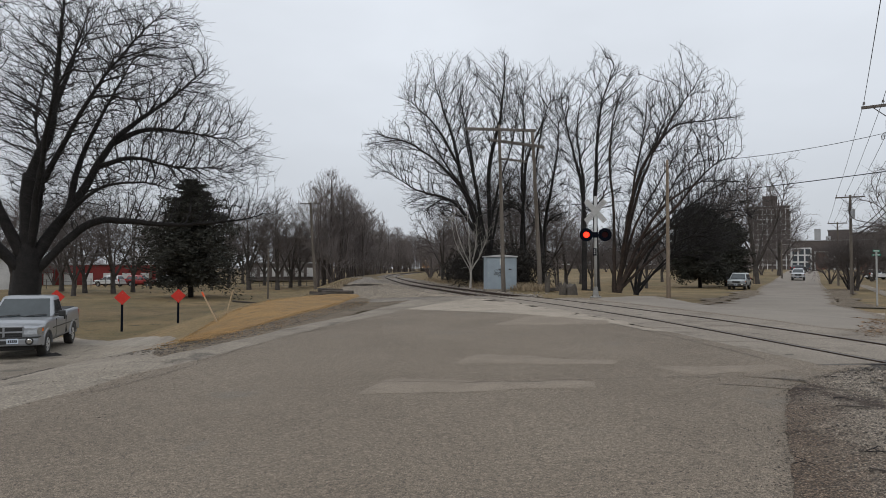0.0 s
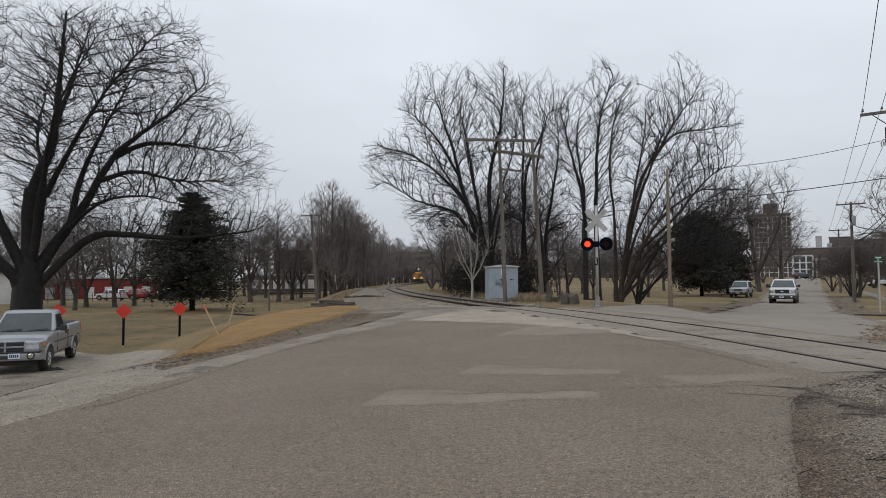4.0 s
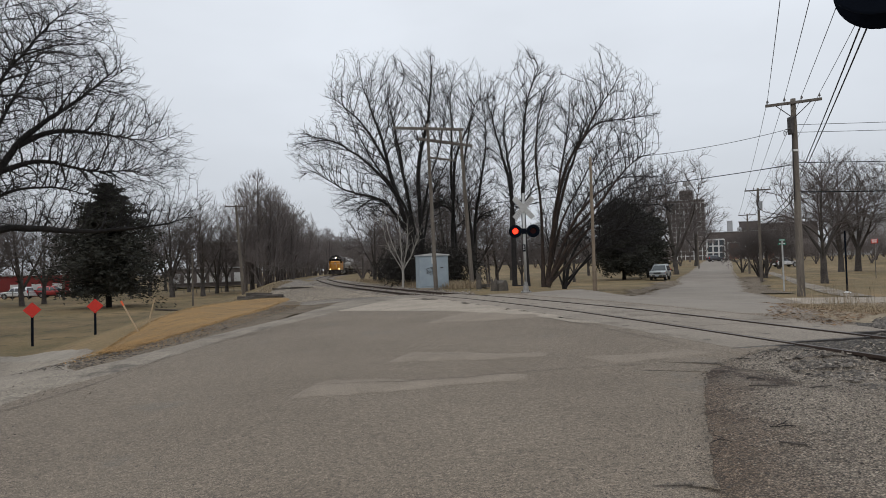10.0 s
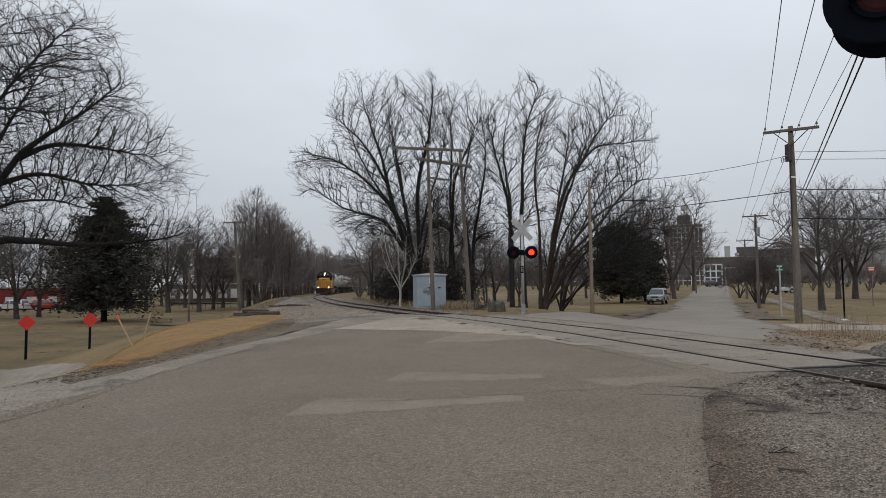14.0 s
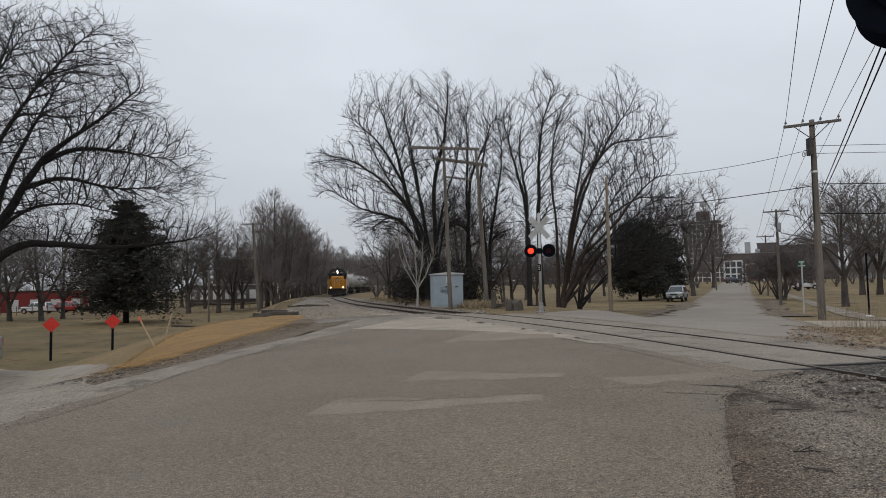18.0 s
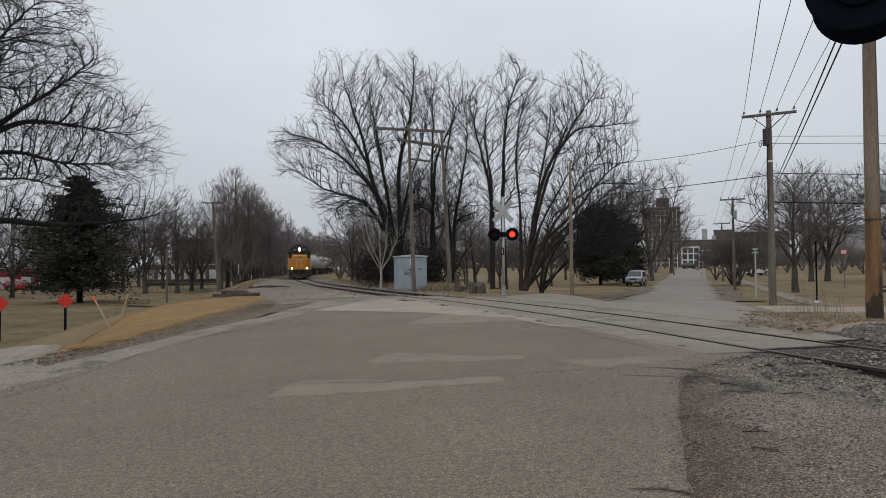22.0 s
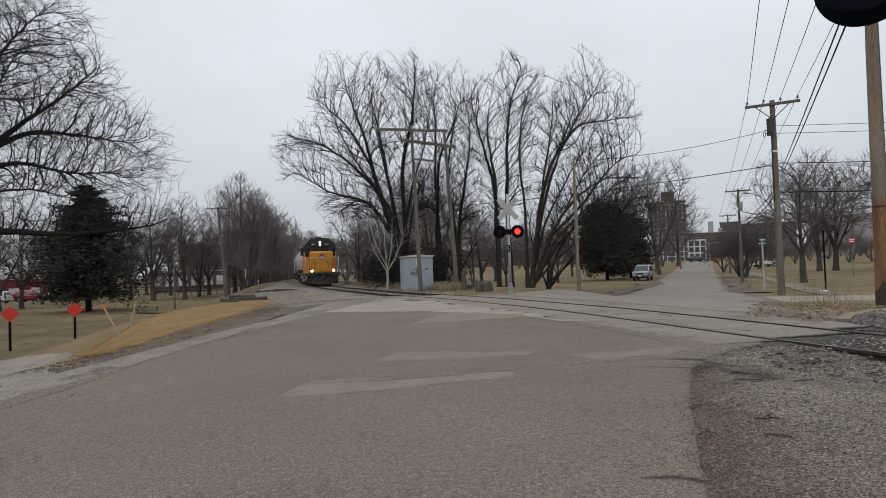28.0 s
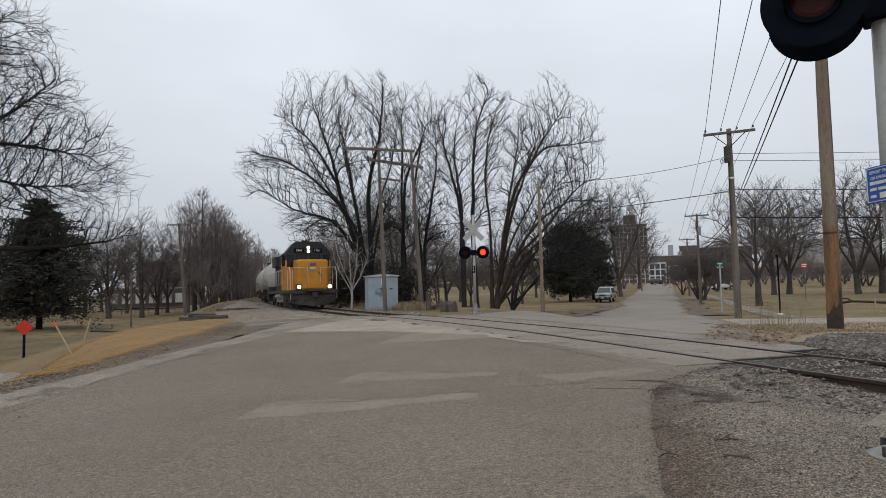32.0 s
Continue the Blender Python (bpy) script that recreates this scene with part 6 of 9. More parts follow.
sx, sy = 20.2, 36.6
ss = thing("street_sign", pose(sx, sy, land1(sx, sy) - 0.05), "pale steel post with two small green street name blades", "street sign")
bm = bmesh.new()
cyl(bm, (0, 0, 0), (0, 0, 2.95), 0.045, 0.045, 10)
part("post", bm, M["alu"], ss)
for z, yaw in ((2.78, -65), (3.0, 22)):
    bm = bmesh.new()
    box(bm, (-0.25, -0.008, -0.065), (0.25, 0.008, 0.065), 0.003, pose(0, 0, z, 0, 0, yaw))
    b = part("blade", bm, M["greensign"], ss, "green name blade")
    bars(b, [(-0.2, -0.025, 0.07, 0.05), (-0.1, -0.025, 0.13, 0.05), (0.06, -0.025, 0.13, 0.05)], M["white"], 0.012, pose(0, 0, z, 0, 0, yaw))
bp_ = thing("signpost", pose(19.8, 30.3, land1(19.8, 30.3) - 0.05), "thin black steel post on a small pale footing", "post")
bm = bmesh.new()
box(bm, (-0.03, -0.03, 0), (0.03, 0.03, 3.1), 0.004)
part("post", bm, M["black"], bp_)
bm = bmesh.new()
lathe(bm, [(0.16, 0), (0.15, 0.12), (0.08, 0.16), (0, 0.16)], 12)
part("footing", bm, M["white"], bp_, "small pale concrete footing")
rs = thing("notice_board", pose(*foot(35.0, 72, 0.05), 0, 0, -35), "small red and white board on a post among the trees", "sign")
bm = bmesh.new()
cyl(bm, (0, 0, 0), (0, 0, 3.5), 0.035, 0.035, 8)
part("post", bm, M["arm"], rs)
bm = bmesh.new()
box(bm, (-0.27, -0.06, 3.3), (0.27, -0.03, 3.72), 0.01)
part("panel", bm, M["redsign"], rs)
bars(rs, [(-0.22, 3.56, 0.44, 0.1), (-0.22, 3.38, 0.4, 0.1)], M["white"], 0.07)
for az, d, h in ((29.0, 68, 0.9), (36.8, 44, 0.75), (39.5, 40, 0.9), (20.6, 96, 1.2)):
    mk = thing("marker_post", pose(*foot(az, d, 0.03)), "short pale plastic marker post in the grass", "post")
    bm = bmesh.new()
    cyl(bm, (0, 0, 0), (0, 0, h), 0.04, 0.035, 8)
    part("post", bm, M["wood_post"], mk)

# ---------------------------------------------------------------- old timbers, stumps and a log


def beam(at, size, yaw, material, label, tilt=0.0, cat="timber"):
    t = thing("timber", pose(at[0], at[1], land1(at[0], at[1]) + at[2], 0, tilt, yaw), label, cat, "old timbers")
    bm = bmesh.new()
    box(bm, (-size[0] / 2, -size[1] / 2, 0), (size[0] / 2, size[1] / 2, size[2]), 0.02)
    for v in bm.verts:
        v.co += Vector((random.uniform(-1, 1), random.uniform(-1, 1), random.uniform(-1, 1))) * 0.012
    part("beam", bm, material, t)


beam((-8.9, 31.0, 0.05), (1.9, 0.16, 0.08), 9, M["timber_grey"], "grey squared timber lying on the bank", -2)
beam((-8.6, 31.6, 0.05), (1.7, 0.2, 0.15), -10, M["timber"], "blackened squared timber lying on the bank")
beam((-9.2, 32.3, 0.1), (1.3, 0.22, 0.18), 24, M["timber"], "blackened squared timber lying on the bank", 3)
beam((-9.6, 31.4, 0.0), (1.2, 0.18, 0.16), -38, M["timber"], "splintered black timber lying on the bank")
beam((-11.2, 26.6, 0.0), (1.5, 0.09, 0.07), 42, M["timber"], "blackened plank lying on the grass", 6)
for k in range(4):
    beam((-10.6 + k * 0.4, 43.5 + (k % 3) * 0.9, 0.0), (1.7, 0.18, 0.10), 5 + k * 9, M["timber"] if k % 2 else M["timber_grey"], "old railway tie dumped beside the track", 3)
for k in range(5):
    beam((2.6 - k * 0.8, 34.8 + k * 2.6, 0.02), (2.2, 0.2, 0.18), 95 + k * 11, M["timber"], "old railway tie dumped beside the track", 2)
for x, y, h, r in ((2.75, 31.0, 0.62, 0.16), (3.15, 31.2, 0.5, 0.3), (2.2, 33.9, 0.95, 0.13)):
    stp = thing("stump", pose(x, y, land1(x, y) - 0.05), "grey splintered wooden stump", "stump", "stumps")
    bm = bmesh.new()
    n = 12
    lo = [bm.verts.new((r * 1.15 * math.cos(2 * math.pi * j / n), r * 1.15 * math.sin(2 * math.pi * j / n), 0)) for j in range(n)]
    hi = [bm.verts.new((r * math.cos(2 * math.pi * j / n), r * math.sin(2 * math.pi * j / n), h * random.uniform(0.6, 1.15))) for j in range(n)]
    c = bm.verts.new((0, 0, h * 0.6))
    for j in range(n):
        bm.faces.new((lo[j], lo[(j + 1) % n], hi[(j + 1) % n], hi[j]))
        bm.faces.new((hi[j], hi[(j + 1) % n], c))
    part("wood", bm, M["timber_grey"], stp)
lg = thing("fallen_log", pose(37.6, 46.2, land1(37.6, 46.2), 0, 0, -52), "dark fallen branch lying on the lawn", "log")
bm = bmesh.new()
tube(bm, [(-1.9, 0, 0.16), (-1.2, 0.1, 0.28), (-0.4, 0, 0.26), (0.8, -0.1, 0.2), (2.6, 0, 0.12)], 0.09, 8)
tube(bm, [(-1.2, 0.1, 0.28), (-1.5, 0.1, 0.5), (-1.9, 0.0, 0.48)], 0.07, 7)
part("limb", bm, M["bark_red"], lg, smooth=True)

# pale bare tree, brush and dark shrubs beside the cabinet
pale = grown_tree("pale_tree", [([(0, 0, 0), (0.05, 0, 1.0), (0, 0, 2.0), (-0.2, 0.1, 4.6)], 0.085), ([(0, 0, 1.3), (-0.8, 0.1, 3.0), (-1.2, 0.2, 4.6)], 0.045), ([(0, 0, 1.2), (0.8, 0.1, 2.6), (1.3, 0.1, 4.0)], 0.05), ([(0.05, 0, 1.4), (0.45, -0.2, 3.2), (0.6, -0.3, 4.8)], 0.05), ([(0, 0, 1.6), (-0.7, -0.2, 3.4), (-1.0, -0.3, 5.2)], 0.045)],
                  [(430, (-0.1, 0, 3.7), (1.6, 1.2, 2.0))], 71, "small pale-barked bare tree beside the track", M["bark_pale"], M["bark_pale"], step=0.25, kill=0.42, tip=0.011, thick=0.008, length=0.5, per=0.5, grip=2.0)
pale.matrix_basis = pose(*foot(-3.25, 41))


def shrub(at, w, h, seed, label):
    rng = np.random.default_rng(seed)
    t = thing("shrub", pose(*at), label, "shrub", "dark shrubs")
    n = 5200
    p = rng.normal(0, 1, (n, 3))
    p = p[np.linalg.norm(p, axis=1) < rng.uniform(1.5, 2.3, n)] * [w * 0.34, w * 0.25, h * 0.3] + [0, 0, h * 0.46]
    p = p[(p[:, 2] > 0.02) & (p[:, 2] < h)]
    m = len(p)
    a = rng.normal(0, 1, (m, 3))
    a /= np.linalg.norm(a, axis=1)[:, None]
    b = np.cross(a, rng.normal(0, 1, (m, 3)))
    b /= np.linalg.norm(b, axis=1)[:, None]
    sz = rng.uniform(0.07, 0.2, m)[:, None]
    v = np.stack([p - a * sz, p + b * sz * 0.2, p + a * sz, p - b * sz * 0.2], 1).reshape(-1, 3)
    quads("foliage", v, np.arange(4 * m).reshape(-1, 4), M["brush"], t, "dense dark brush", smooth=False)
    q = np.tile([[0.0, 0, 0]], (40, 1))
    d = rng.normal(0, 1, (40, 3)) * [0.7, 0.5, 0.1] + [0, 0, 1]
    c, dirs, rad = chains(q, d, np.full(40, 0.03), np.full(40, 0.008), np.full(40, h * 0.9), 4, 0.1, 0, rng)
    quads("stem_framework", *skin(c, dirs, rad, 4), M["bark"], t)


shrub(foot(-1.0, 43.5), 5.5, 3.6, 81, "dark tangled shrub behind the cabinet")
shrub(foot(-3.9, 52), 3.2, 2.6, 82, "dark tangled shrub beside the track")
shrub(foot(1.4, 41.5), 4.0, 2.8, 83, "dark tangled shrub behind the cabinet")
shrub(foot(-2.4, 46.0), 3.8, 3.2, 84, "dark tangled shrub beside the track")

# ---------------------------------------------------------------- road vehicles


def paint(name, col, metal=0.35, rough=0.33):
    m = mat(name, col, tuple(c * 0.93 for c in col), 2.5, rough, metal, bump=0.03, fine=300, spec=0.5, spots=(tuple(c * 0.72 for c in col), 1.6, 0.72))
    b = m.node_tree.nodes["Principled BSDF"]
    b.inputs["Coat Weight"].default_value, b.inputs["Coat Roughness"].default_value = 0.5, 0.12
    return m


M["silver"] = paint("silver_truck_paint", (0.56, 0.57, 0.585))
M["silver_old"] = paint("dull_silver_paint", (0.27, 0.28, 0.295), 0.4, 0.36)
M["suvpaint"] = paint("pale_silver_green_paint", (0.31, 0.33, 0.325), 0.35, 0.36)
M["clad"] = mat("grey_plastic_cladding", (0.05, 0.05, 0.051), (0.04, 0.039, 0.038), 3, 0.6, bump=0.1, fine=80)
M["flare"] = mat("grey_flare", (0.19, 0.195, 0.205), (0.16, 0.163, 0.17), 3, 0.5, bump=0.05, fine=80)
M["plastic"] = mat("black_plastic", (0.018, 0.018, 0.019), (0.026, 0.026, 0.026), 3, 0.5, bump=0.08, fine=80)
M["under"] = mat("dark_underbody", (0.012, 0.011, 0.010), (0.022, 0.02, 0.018), 3, 0.9, bump=0.2, fine=30)
M["carglass"] = mat("tinted_glass", (0.03, 0.034, 0.037), rough=0.03, metal=0.15, spec=1.0)
M["cabglass"] = mat("dark_cab_glass", (0.010, 0.011, 0.012), rough=0.08, spec=0.3)
M["windshield"] = mat("windshield_glass", (0.022, 0.029, 0.031), (0.040, 0.050, 0.052), 1.5, 0.04, spec=0.55, bump=0.0)
M["rubber"] = mat("tyre_rubber", (0.022, 0.021, 0.020), (0.045, 0.042, 0.038), 6, 0.85, bump=0.25, fine=60)
M["alloy"] = mat("alloy_rim", (0.60, 0.60, 0.60), (0.50, 0.50, 0.495), 6, 0.32, 0.35, bump=0.05)
M["chrome"] = mat("chrome", (0.62, 0.62, 0.62), rough=0.15, metal=1.0)
M["lampglass"] = mat("clear_headlamp", (0.42, 0.43, 0.44), (0.26, 0.27, 0.28), 9, 0.08, 0.55, bump=0.08, fine=60)
M["amber"] = mat("amber_lens", (0.85, 0.20, 0.02), (0.65, 0.14, 0.015), 8, 0.2, bump=0.05)
M["taillens"] = mat("red_tail_lens", (0.50, 0.012, 0.01), (0.36, 0.01, 0.008), 8, 0.2, bump=0.05)
M["tarp"] = mat("white_bed_cover", (0.60, 0.59, 0.56), (0.48, 0.465, 0.43), 1.6, 0.7, bump=0.15, fine=20)
M["platewhite"] = mat("pale_plate", (0.55, 0.62, 0.68), (0.45, 0.5, 0.58), 8, 0.5, bump=0.02)


def loft(bm, rings):
    vs = [[bm.verts.new(p) for p in r] for r in rings]
    n = len(vs[0])
    for a, b in zip(vs, vs[1:]):
        for k in range(n):
            bm.faces.new((a[k], a[(k + 1) % n], b[(k + 1) % n], b[k]))
    bm.faces.new(vs[0][::-1])
    bm.faces.new(vs[-1])


def wheel(parent, x, y, r, width, side, rim, five=True):
    """A wheel that can turn about its own axle: tyre and spoked rim. side: 1 on the vehicle's left."""
    w = new("wheel")
    w.parent = parent
    w.matrix_basis = pose(x, y, r)
    turn = Matrix.Rotation(radians(-90 * side), 4, "X")
    h = width / 2
    bm = bmesh.new()
    q = r * 0.585
    lathe(bm, [(q, -h * 0.86), (q + 0.01, -h * 0.95), (r * 0.82, -h), (r * 0.95, -h * 0.92), (r * 0.99, -h * 0.72), (r, -h * 0.4), (r, h * 0.4), (r * 0.99, h * 0.72), (r * 0.95, h * 0.92), (r * 0.82, h), (q + 0.01, h * 0.95), (q, h * 0.86)], 40, turn)
    part("tyre", bm, M["rubber"], w, "black tyre", smooth=True)
    bm = bmesh.new()
    lathe(bm, [(q, -h * 0.8), (q, h * 0.82), (q - 0.012, h * 0.93), (q - 0.038, h * 0.88), (q - 0.044, h * 0.2), (q - 0.05, -h * 0.1), (0.0, -h * 0.1)], 40, turn)
    for k in range(5):
        m = turn @ Matrix.Rotation(2 * math.pi * k / 5, 4, "Z")
        prism(bm, [(0.02, -0.042), (q * 0.45, -0.034), (q - 0.03, -0.056), (q - 0.03, -0.024), (q - 0.10, -0.010), (q - 0.10, 0.010), (q - 0.03, 0.024), (q - 0.03, 0.056), (q * 0.45, 0.034), (0.02, 0.042)], 0, 0.035, m @ Matrix.Translation((0, 0, h * 0.66)) @ Matrix.Rotation(radians(90), 4, "X"))
    part("rim", bm, rim, w, "five-spoke alloy rim")
    bm = bmesh.new()
    lathe(bm, [(0.05, h * 0.4), (0.05, h * 0.93), (0.035, h * 0.98), (0.0, h * 0.99)], 20, turn)
    part("hub_cap", bm, M["chrome"], w, "small chrome hub cap")
    bm = bmesh.new()
    lathe(bm, [(q - 0.034, h * 0.12), (q - 0.036, h * 0.16), (0.0, h * 0.16)], 30, turn)
    part("brake", bm, M["under"], w, "dark brake behind the spokes")
    for k in range(5):
        bm = bmesh.new()
        a = 2 * math.pi * (k + 0.5) / 5
        cyl(bm, turn @ Vector((0.055 * math.cos(a), 0.055 * math.sin(a), h * 0.7)), turn @ Vector((0.055 * math.cos(a), 0.055 * math.sin(a), h * 0.84)), 0.009, 0.009, 6)
        part("lug_nut", bm, M["iron"], w)
    return w


def plan_ring(xr, xf, w, z, r=0.13, n=5):
    pts = []
    for cx, cy, a0 in ((xf - r, w - r, 0), (xr + r, w - r, 90), (xr + r, -w + r, 180), (xf - r, -w + r, 270)):
        for k in range(n + 1):
            a = radians(a0 + 90 * k / n)
            pts.append((cx + r * math.cos(a), cy + r * math.sin(a), z))
    return pts


def vehicle(name, m, label, category, S):
    """A pickup or a wagon from its measures: nose along +x, the ground at z = 0."""
    t = thing(name, m, label, category)
    P = S["paint"]
    xs = sorted(set([round(v, 3) for v in np.linspace(S["xr"], S["xf"], 60)] + [round(a + d, 3) for a in S["axles"] for d in np.linspace(-S["arch"], S["arch"], 25)]))
    top = lambda x: float(np.interp(x, *S["top"]))
    wid = lambda x: float(np.interp(x, *S["wide"]))

    def low(x):
        z = S["sill"] + 0.10 * max(0, (x - S["xf"] + 0.4)) + 0.1 * max(0, S["xr"] + 0.5 - x)
        for a in S["axles"]:
            if abs(x - a) < S["arch"]:
                z = max(z, S["R"] + math.sqrt(S["arch"] ** 2 - (x - a) ** 2))
        return z

    prof = lambda z: float(np.interp(z, [0.3, 0.55, 0.75, 0.95, 1.15, 1.4], [0.965, 0.985, 1.0, 1.0, 0.985, 0.965]))
    rings = []
    for x in xs:
        zt, w = top(x), wid(x)
        zb = min(low(x), zt - 0.12)
        zs = [zb + (zt - 0.07 - zb) * k / 6 for k in range(7)]
        half = [(0.0, zb + 0.02), (w * 0.7, zb + 0.02)] + [(w * prof(z), z) for z in zs] + [(w * prof(zt) - 0.012, zt - 0.03), (w * prof(zt) - 0.05, zt - 0.006), (w * 0.55, zt + S["crown"] * 0.8), (0.0, zt + S["crown"])]
        rings.append([(x, y, z) for y, z in half] + [(x, -y, z) for y, z in half[-2:0:-1]])
    bm = bmesh.new()
    loft(bm, rings)
    body = part("body", bm, P, t, smooth=True)
    for q in body.data.polygons:
        q.use_smooth = abs(q.normal.x) < 0.9
    # cab
    z0, z1, f0, f1, r0, r1, w0, w1 = S["cab"]
    bm = bmesh.new()
    rr = []
    for k in range(7):
        u = k / 6
        b = u + 0.12 * u * (1 - u)
        rr.append(plan_ring(r0 + (r1 - r0) * u, f0 + (f1 - f0) * u, w0 + (w1 - w0) * b, z0 - 0.03 + (z1 - z0 + 0.03) * u))
    for dz, ins in ((0.035, 0.05), (0.055, 0.14), (0.066, 0.35)):
        rr.append(plan_ring(r1 + ins, f1 - ins, w1 - ins, z1 + dz, 0.12))
    loft(bm, rr)
    part("cab", bm, P, t, smooth=True)
    wy = lambda z: w0 + (w1 - w0) * (lambda u: u + 0.12 * u * (1 - u))((z - z0) / (z1 - z0))

    def pane(nm, pts, mt, push, lab=""):
        """A pane from its corner points, set a little proud of the cab and with its own thickness."""
        bm2 = bmesh.new()
        push = Vector(push)
        a = [bm2.verts.new(Vector(p) + push) for p in pts]
        b = [bm2.verts.new(Vector(p) - push * 2) for p in pts]
        bm2.faces.new(a)
        bm2.faces.new(b[::-1])
        for k in range(len(a)):
            bm2.faces.new((a[k], b[k], b[(k + 1) % len(a)], a[(k + 1) % len(a)]))
        bmesh.ops.recalc_face_normals(bm2, faces=bm2.faces)
        return part(nm, bm2, mt, t, lab)

    fx = lambda z: f0 + (f1 - f0) * (z - z0) / (z1 - z0)
    bx = lambda z: r0 + (r1 - r0) * (z - z0) / (z1 - z0)
    za, zb_ = z0 + 0.03, z1 - 0.05
    slope = Vector((z1 - z0, 0, f0 - f1)).normalized()
    wsh = []
    for z, k in ((za, -1), (za, -0.5), (za, 0), (za, 0.5), (za, 1), (zb_, 1), (zb_, 0.5), (zb_, 0), (zb_, -0.5), (zb_, -1)):
        wsh.append((fx(z) + 0.012 - 0.02 * abs(k) ** 2, k * (wy(z) - 0.10), z))
    pane("windshield", wsh, M["windshield"], slope * 0.008, "tinted windshield reflecting the sky")
    pane("rear_window", [(bx(za + 0.1), -wy(za) + 0.15, za + 0.1), (bx(za + 0.1), wy(za) - 0.15, za + 0.1), (bx(zb_), wy(zb_) - 0.15, zb_), (bx(zb_), -wy(zb_) + 0.15, zb_)], M["carglass"], (-0.008, 0, 0))
    for s in (-1, 1):
        if S.get("surround"):
            q0, q1, q2, q3 = S["surround"]
            zt3 = z1 - 0.075
            pane("window_surround", [(q0, s * (wy(za) + 0.002), za - 0.015), (q1, s * (wy(za) + 0.002), za - 0.015), (q3, s * (wy(zt3) + 0.002), zt3), (q2, s * (wy(zt3) + 0.002), zt3)], M["plastic"], (0, s * 0.004, 0), "black window surround")
        for x0a, x0b, x1a, x1b in S["windows"]:
            zt2 = z1 - 0.10
            pane("side_window", [(x0a, s * (wy(za) + 0.004), za + 0.01), (x0b, s * (wy(za) + 0.004), za + 0.01), (x1b, s * (wy(zt2) + 0.004), zt2), (x1a, s * (wy(zt2) + 0.004), zt2)], M["carglass"], (0, s * 0.006, 0), "dark side window")
        for x in S["seams"]:
            bm = bmesh.new()
            y = wid(x) * 1.0
            box(bm, (x - (0.014 if x == S["seams"][-1] else 0.006), s * y - 0.012, S["sill"] + 0.06), (x + (0.014 if x == S["seams"][-1] else 0.006), s * y + 0.0035, top(x) - 0.05))
            part("door_seam", bm, M["plastic"], t)
        for x in S["handles"]:
            bm = bmesh.new()
            y = wid(x)
            hz = S.get("handle_z", 1.02)
            box(bm, (x - 0.11, s * y - 0.03, hz), (x + 0.11, s * y + 0.028, hz + 0.11), 0.02)
            part("door_handle", bm, M["plastic"], t, "black door handle")
        bm = bmesh.new()
        mx = fx(z0) - S.get("mirror_back", 0.33)
        box(bm, (mx - 0.07, s * (w0 + 0.09), z0 + 0.0), (mx + 0.08, s * (w0 + 0.29), z0 + 0.2), 0.035)
        box(bm, (mx - 0.02, s * (w0 - 0.05), z0 + 0.03), (mx + 0.05, s * (w0 + 0.15), z0 + 0.10), 0.01)
        part("door_mirror", bm, M["plastic"], t, "black door mirror")
        # flares over the wheels
        for a in S["axles"]:
            bm = bmesh.new()
            ring = []
            for k in range(25):
                an = radians(2 + 176 * k / 24)
                c, sn = math.cos(an), math.sin(an)
                y = wid(a + c * S["arch"])
                ring.append([(a + c * ro, s * (y + dy), S["R"] + sn * ro) for ro, dy in ((S["arch"] - 0.015, -0.05), (S["arch"] - 0.01, 0.022), (S["arch"] + 0.05, 0.016), (S["arch"] + 0.075, -0.02))])
            loft(bm, ring)
            bmesh.ops.recalc_face_normals(bm, faces=bm.faces)
            part("wheel_flare", bm, S["flare"], t)
        if S.get("clad"):
            x0, x1, zc0, zc1 = S["clad"]
            bm = bmesh.new()
            box(bm, (x0, s * (wid(0) - 0.05), zc0), (x1, s * (wid(0) + 0.008), zc1), 0.006)
            part("side_cladding", bm, M["clad"], t, "dark grey lower door cladding")
            bm = bmesh.new()
            box(bm, (S["xr"] + 0.05, s * (wid(S["xr"] + 0.4) - 0.05), zc0 + 0.02), (S["axles"][1] - S["arch"] - 0.02, s * (wid(S["xr"] + 0.4) + 0.008), zc1 + 0.03), 0.006)
            part("side_cladding", bm, M["clad"], t)
        if S.get("step"):
            bm = bmesh.new()
            box(bm, (S["axles"][1] + 0.5, s * (wid(0) - 0.04), 0.395), (S["axles"][0] - 0.5, s * (wid(0) + 0.11), 0.44), 0.018)
            rb = part("running_board", bm, M["plastic"], t, "black running board")
            bm = bmesh.new()
            box(bm, (S["axles"][1] + 0.54, s * (wid(0) + 0.095), 0.405), (S["axles"][0] - 0.54, s * (wid(0) + 0.118), 0.432), 0.006)
            part("step_trim", bm, M["alloy"], rb, "bright metal trim")
            for xq in (S["axles"][1] + 0.8, 0.1, S["axles"][0] - 0.8):
                bm = bmesh.new()
                box(bm, (xq - 0.03, s * (wid(0) - 0.25), 0.40), (xq + 0.03, s * (wid(0) + 0.02), 0.50), 0.005)
                part("step_bracket", bm, M["under"], rb)
        # lamps
        zl0, zl1 = S["lamp"]
        xe = S["xf"]
        wf = wid(xe - 0.03)
        bm = bmesh.new()
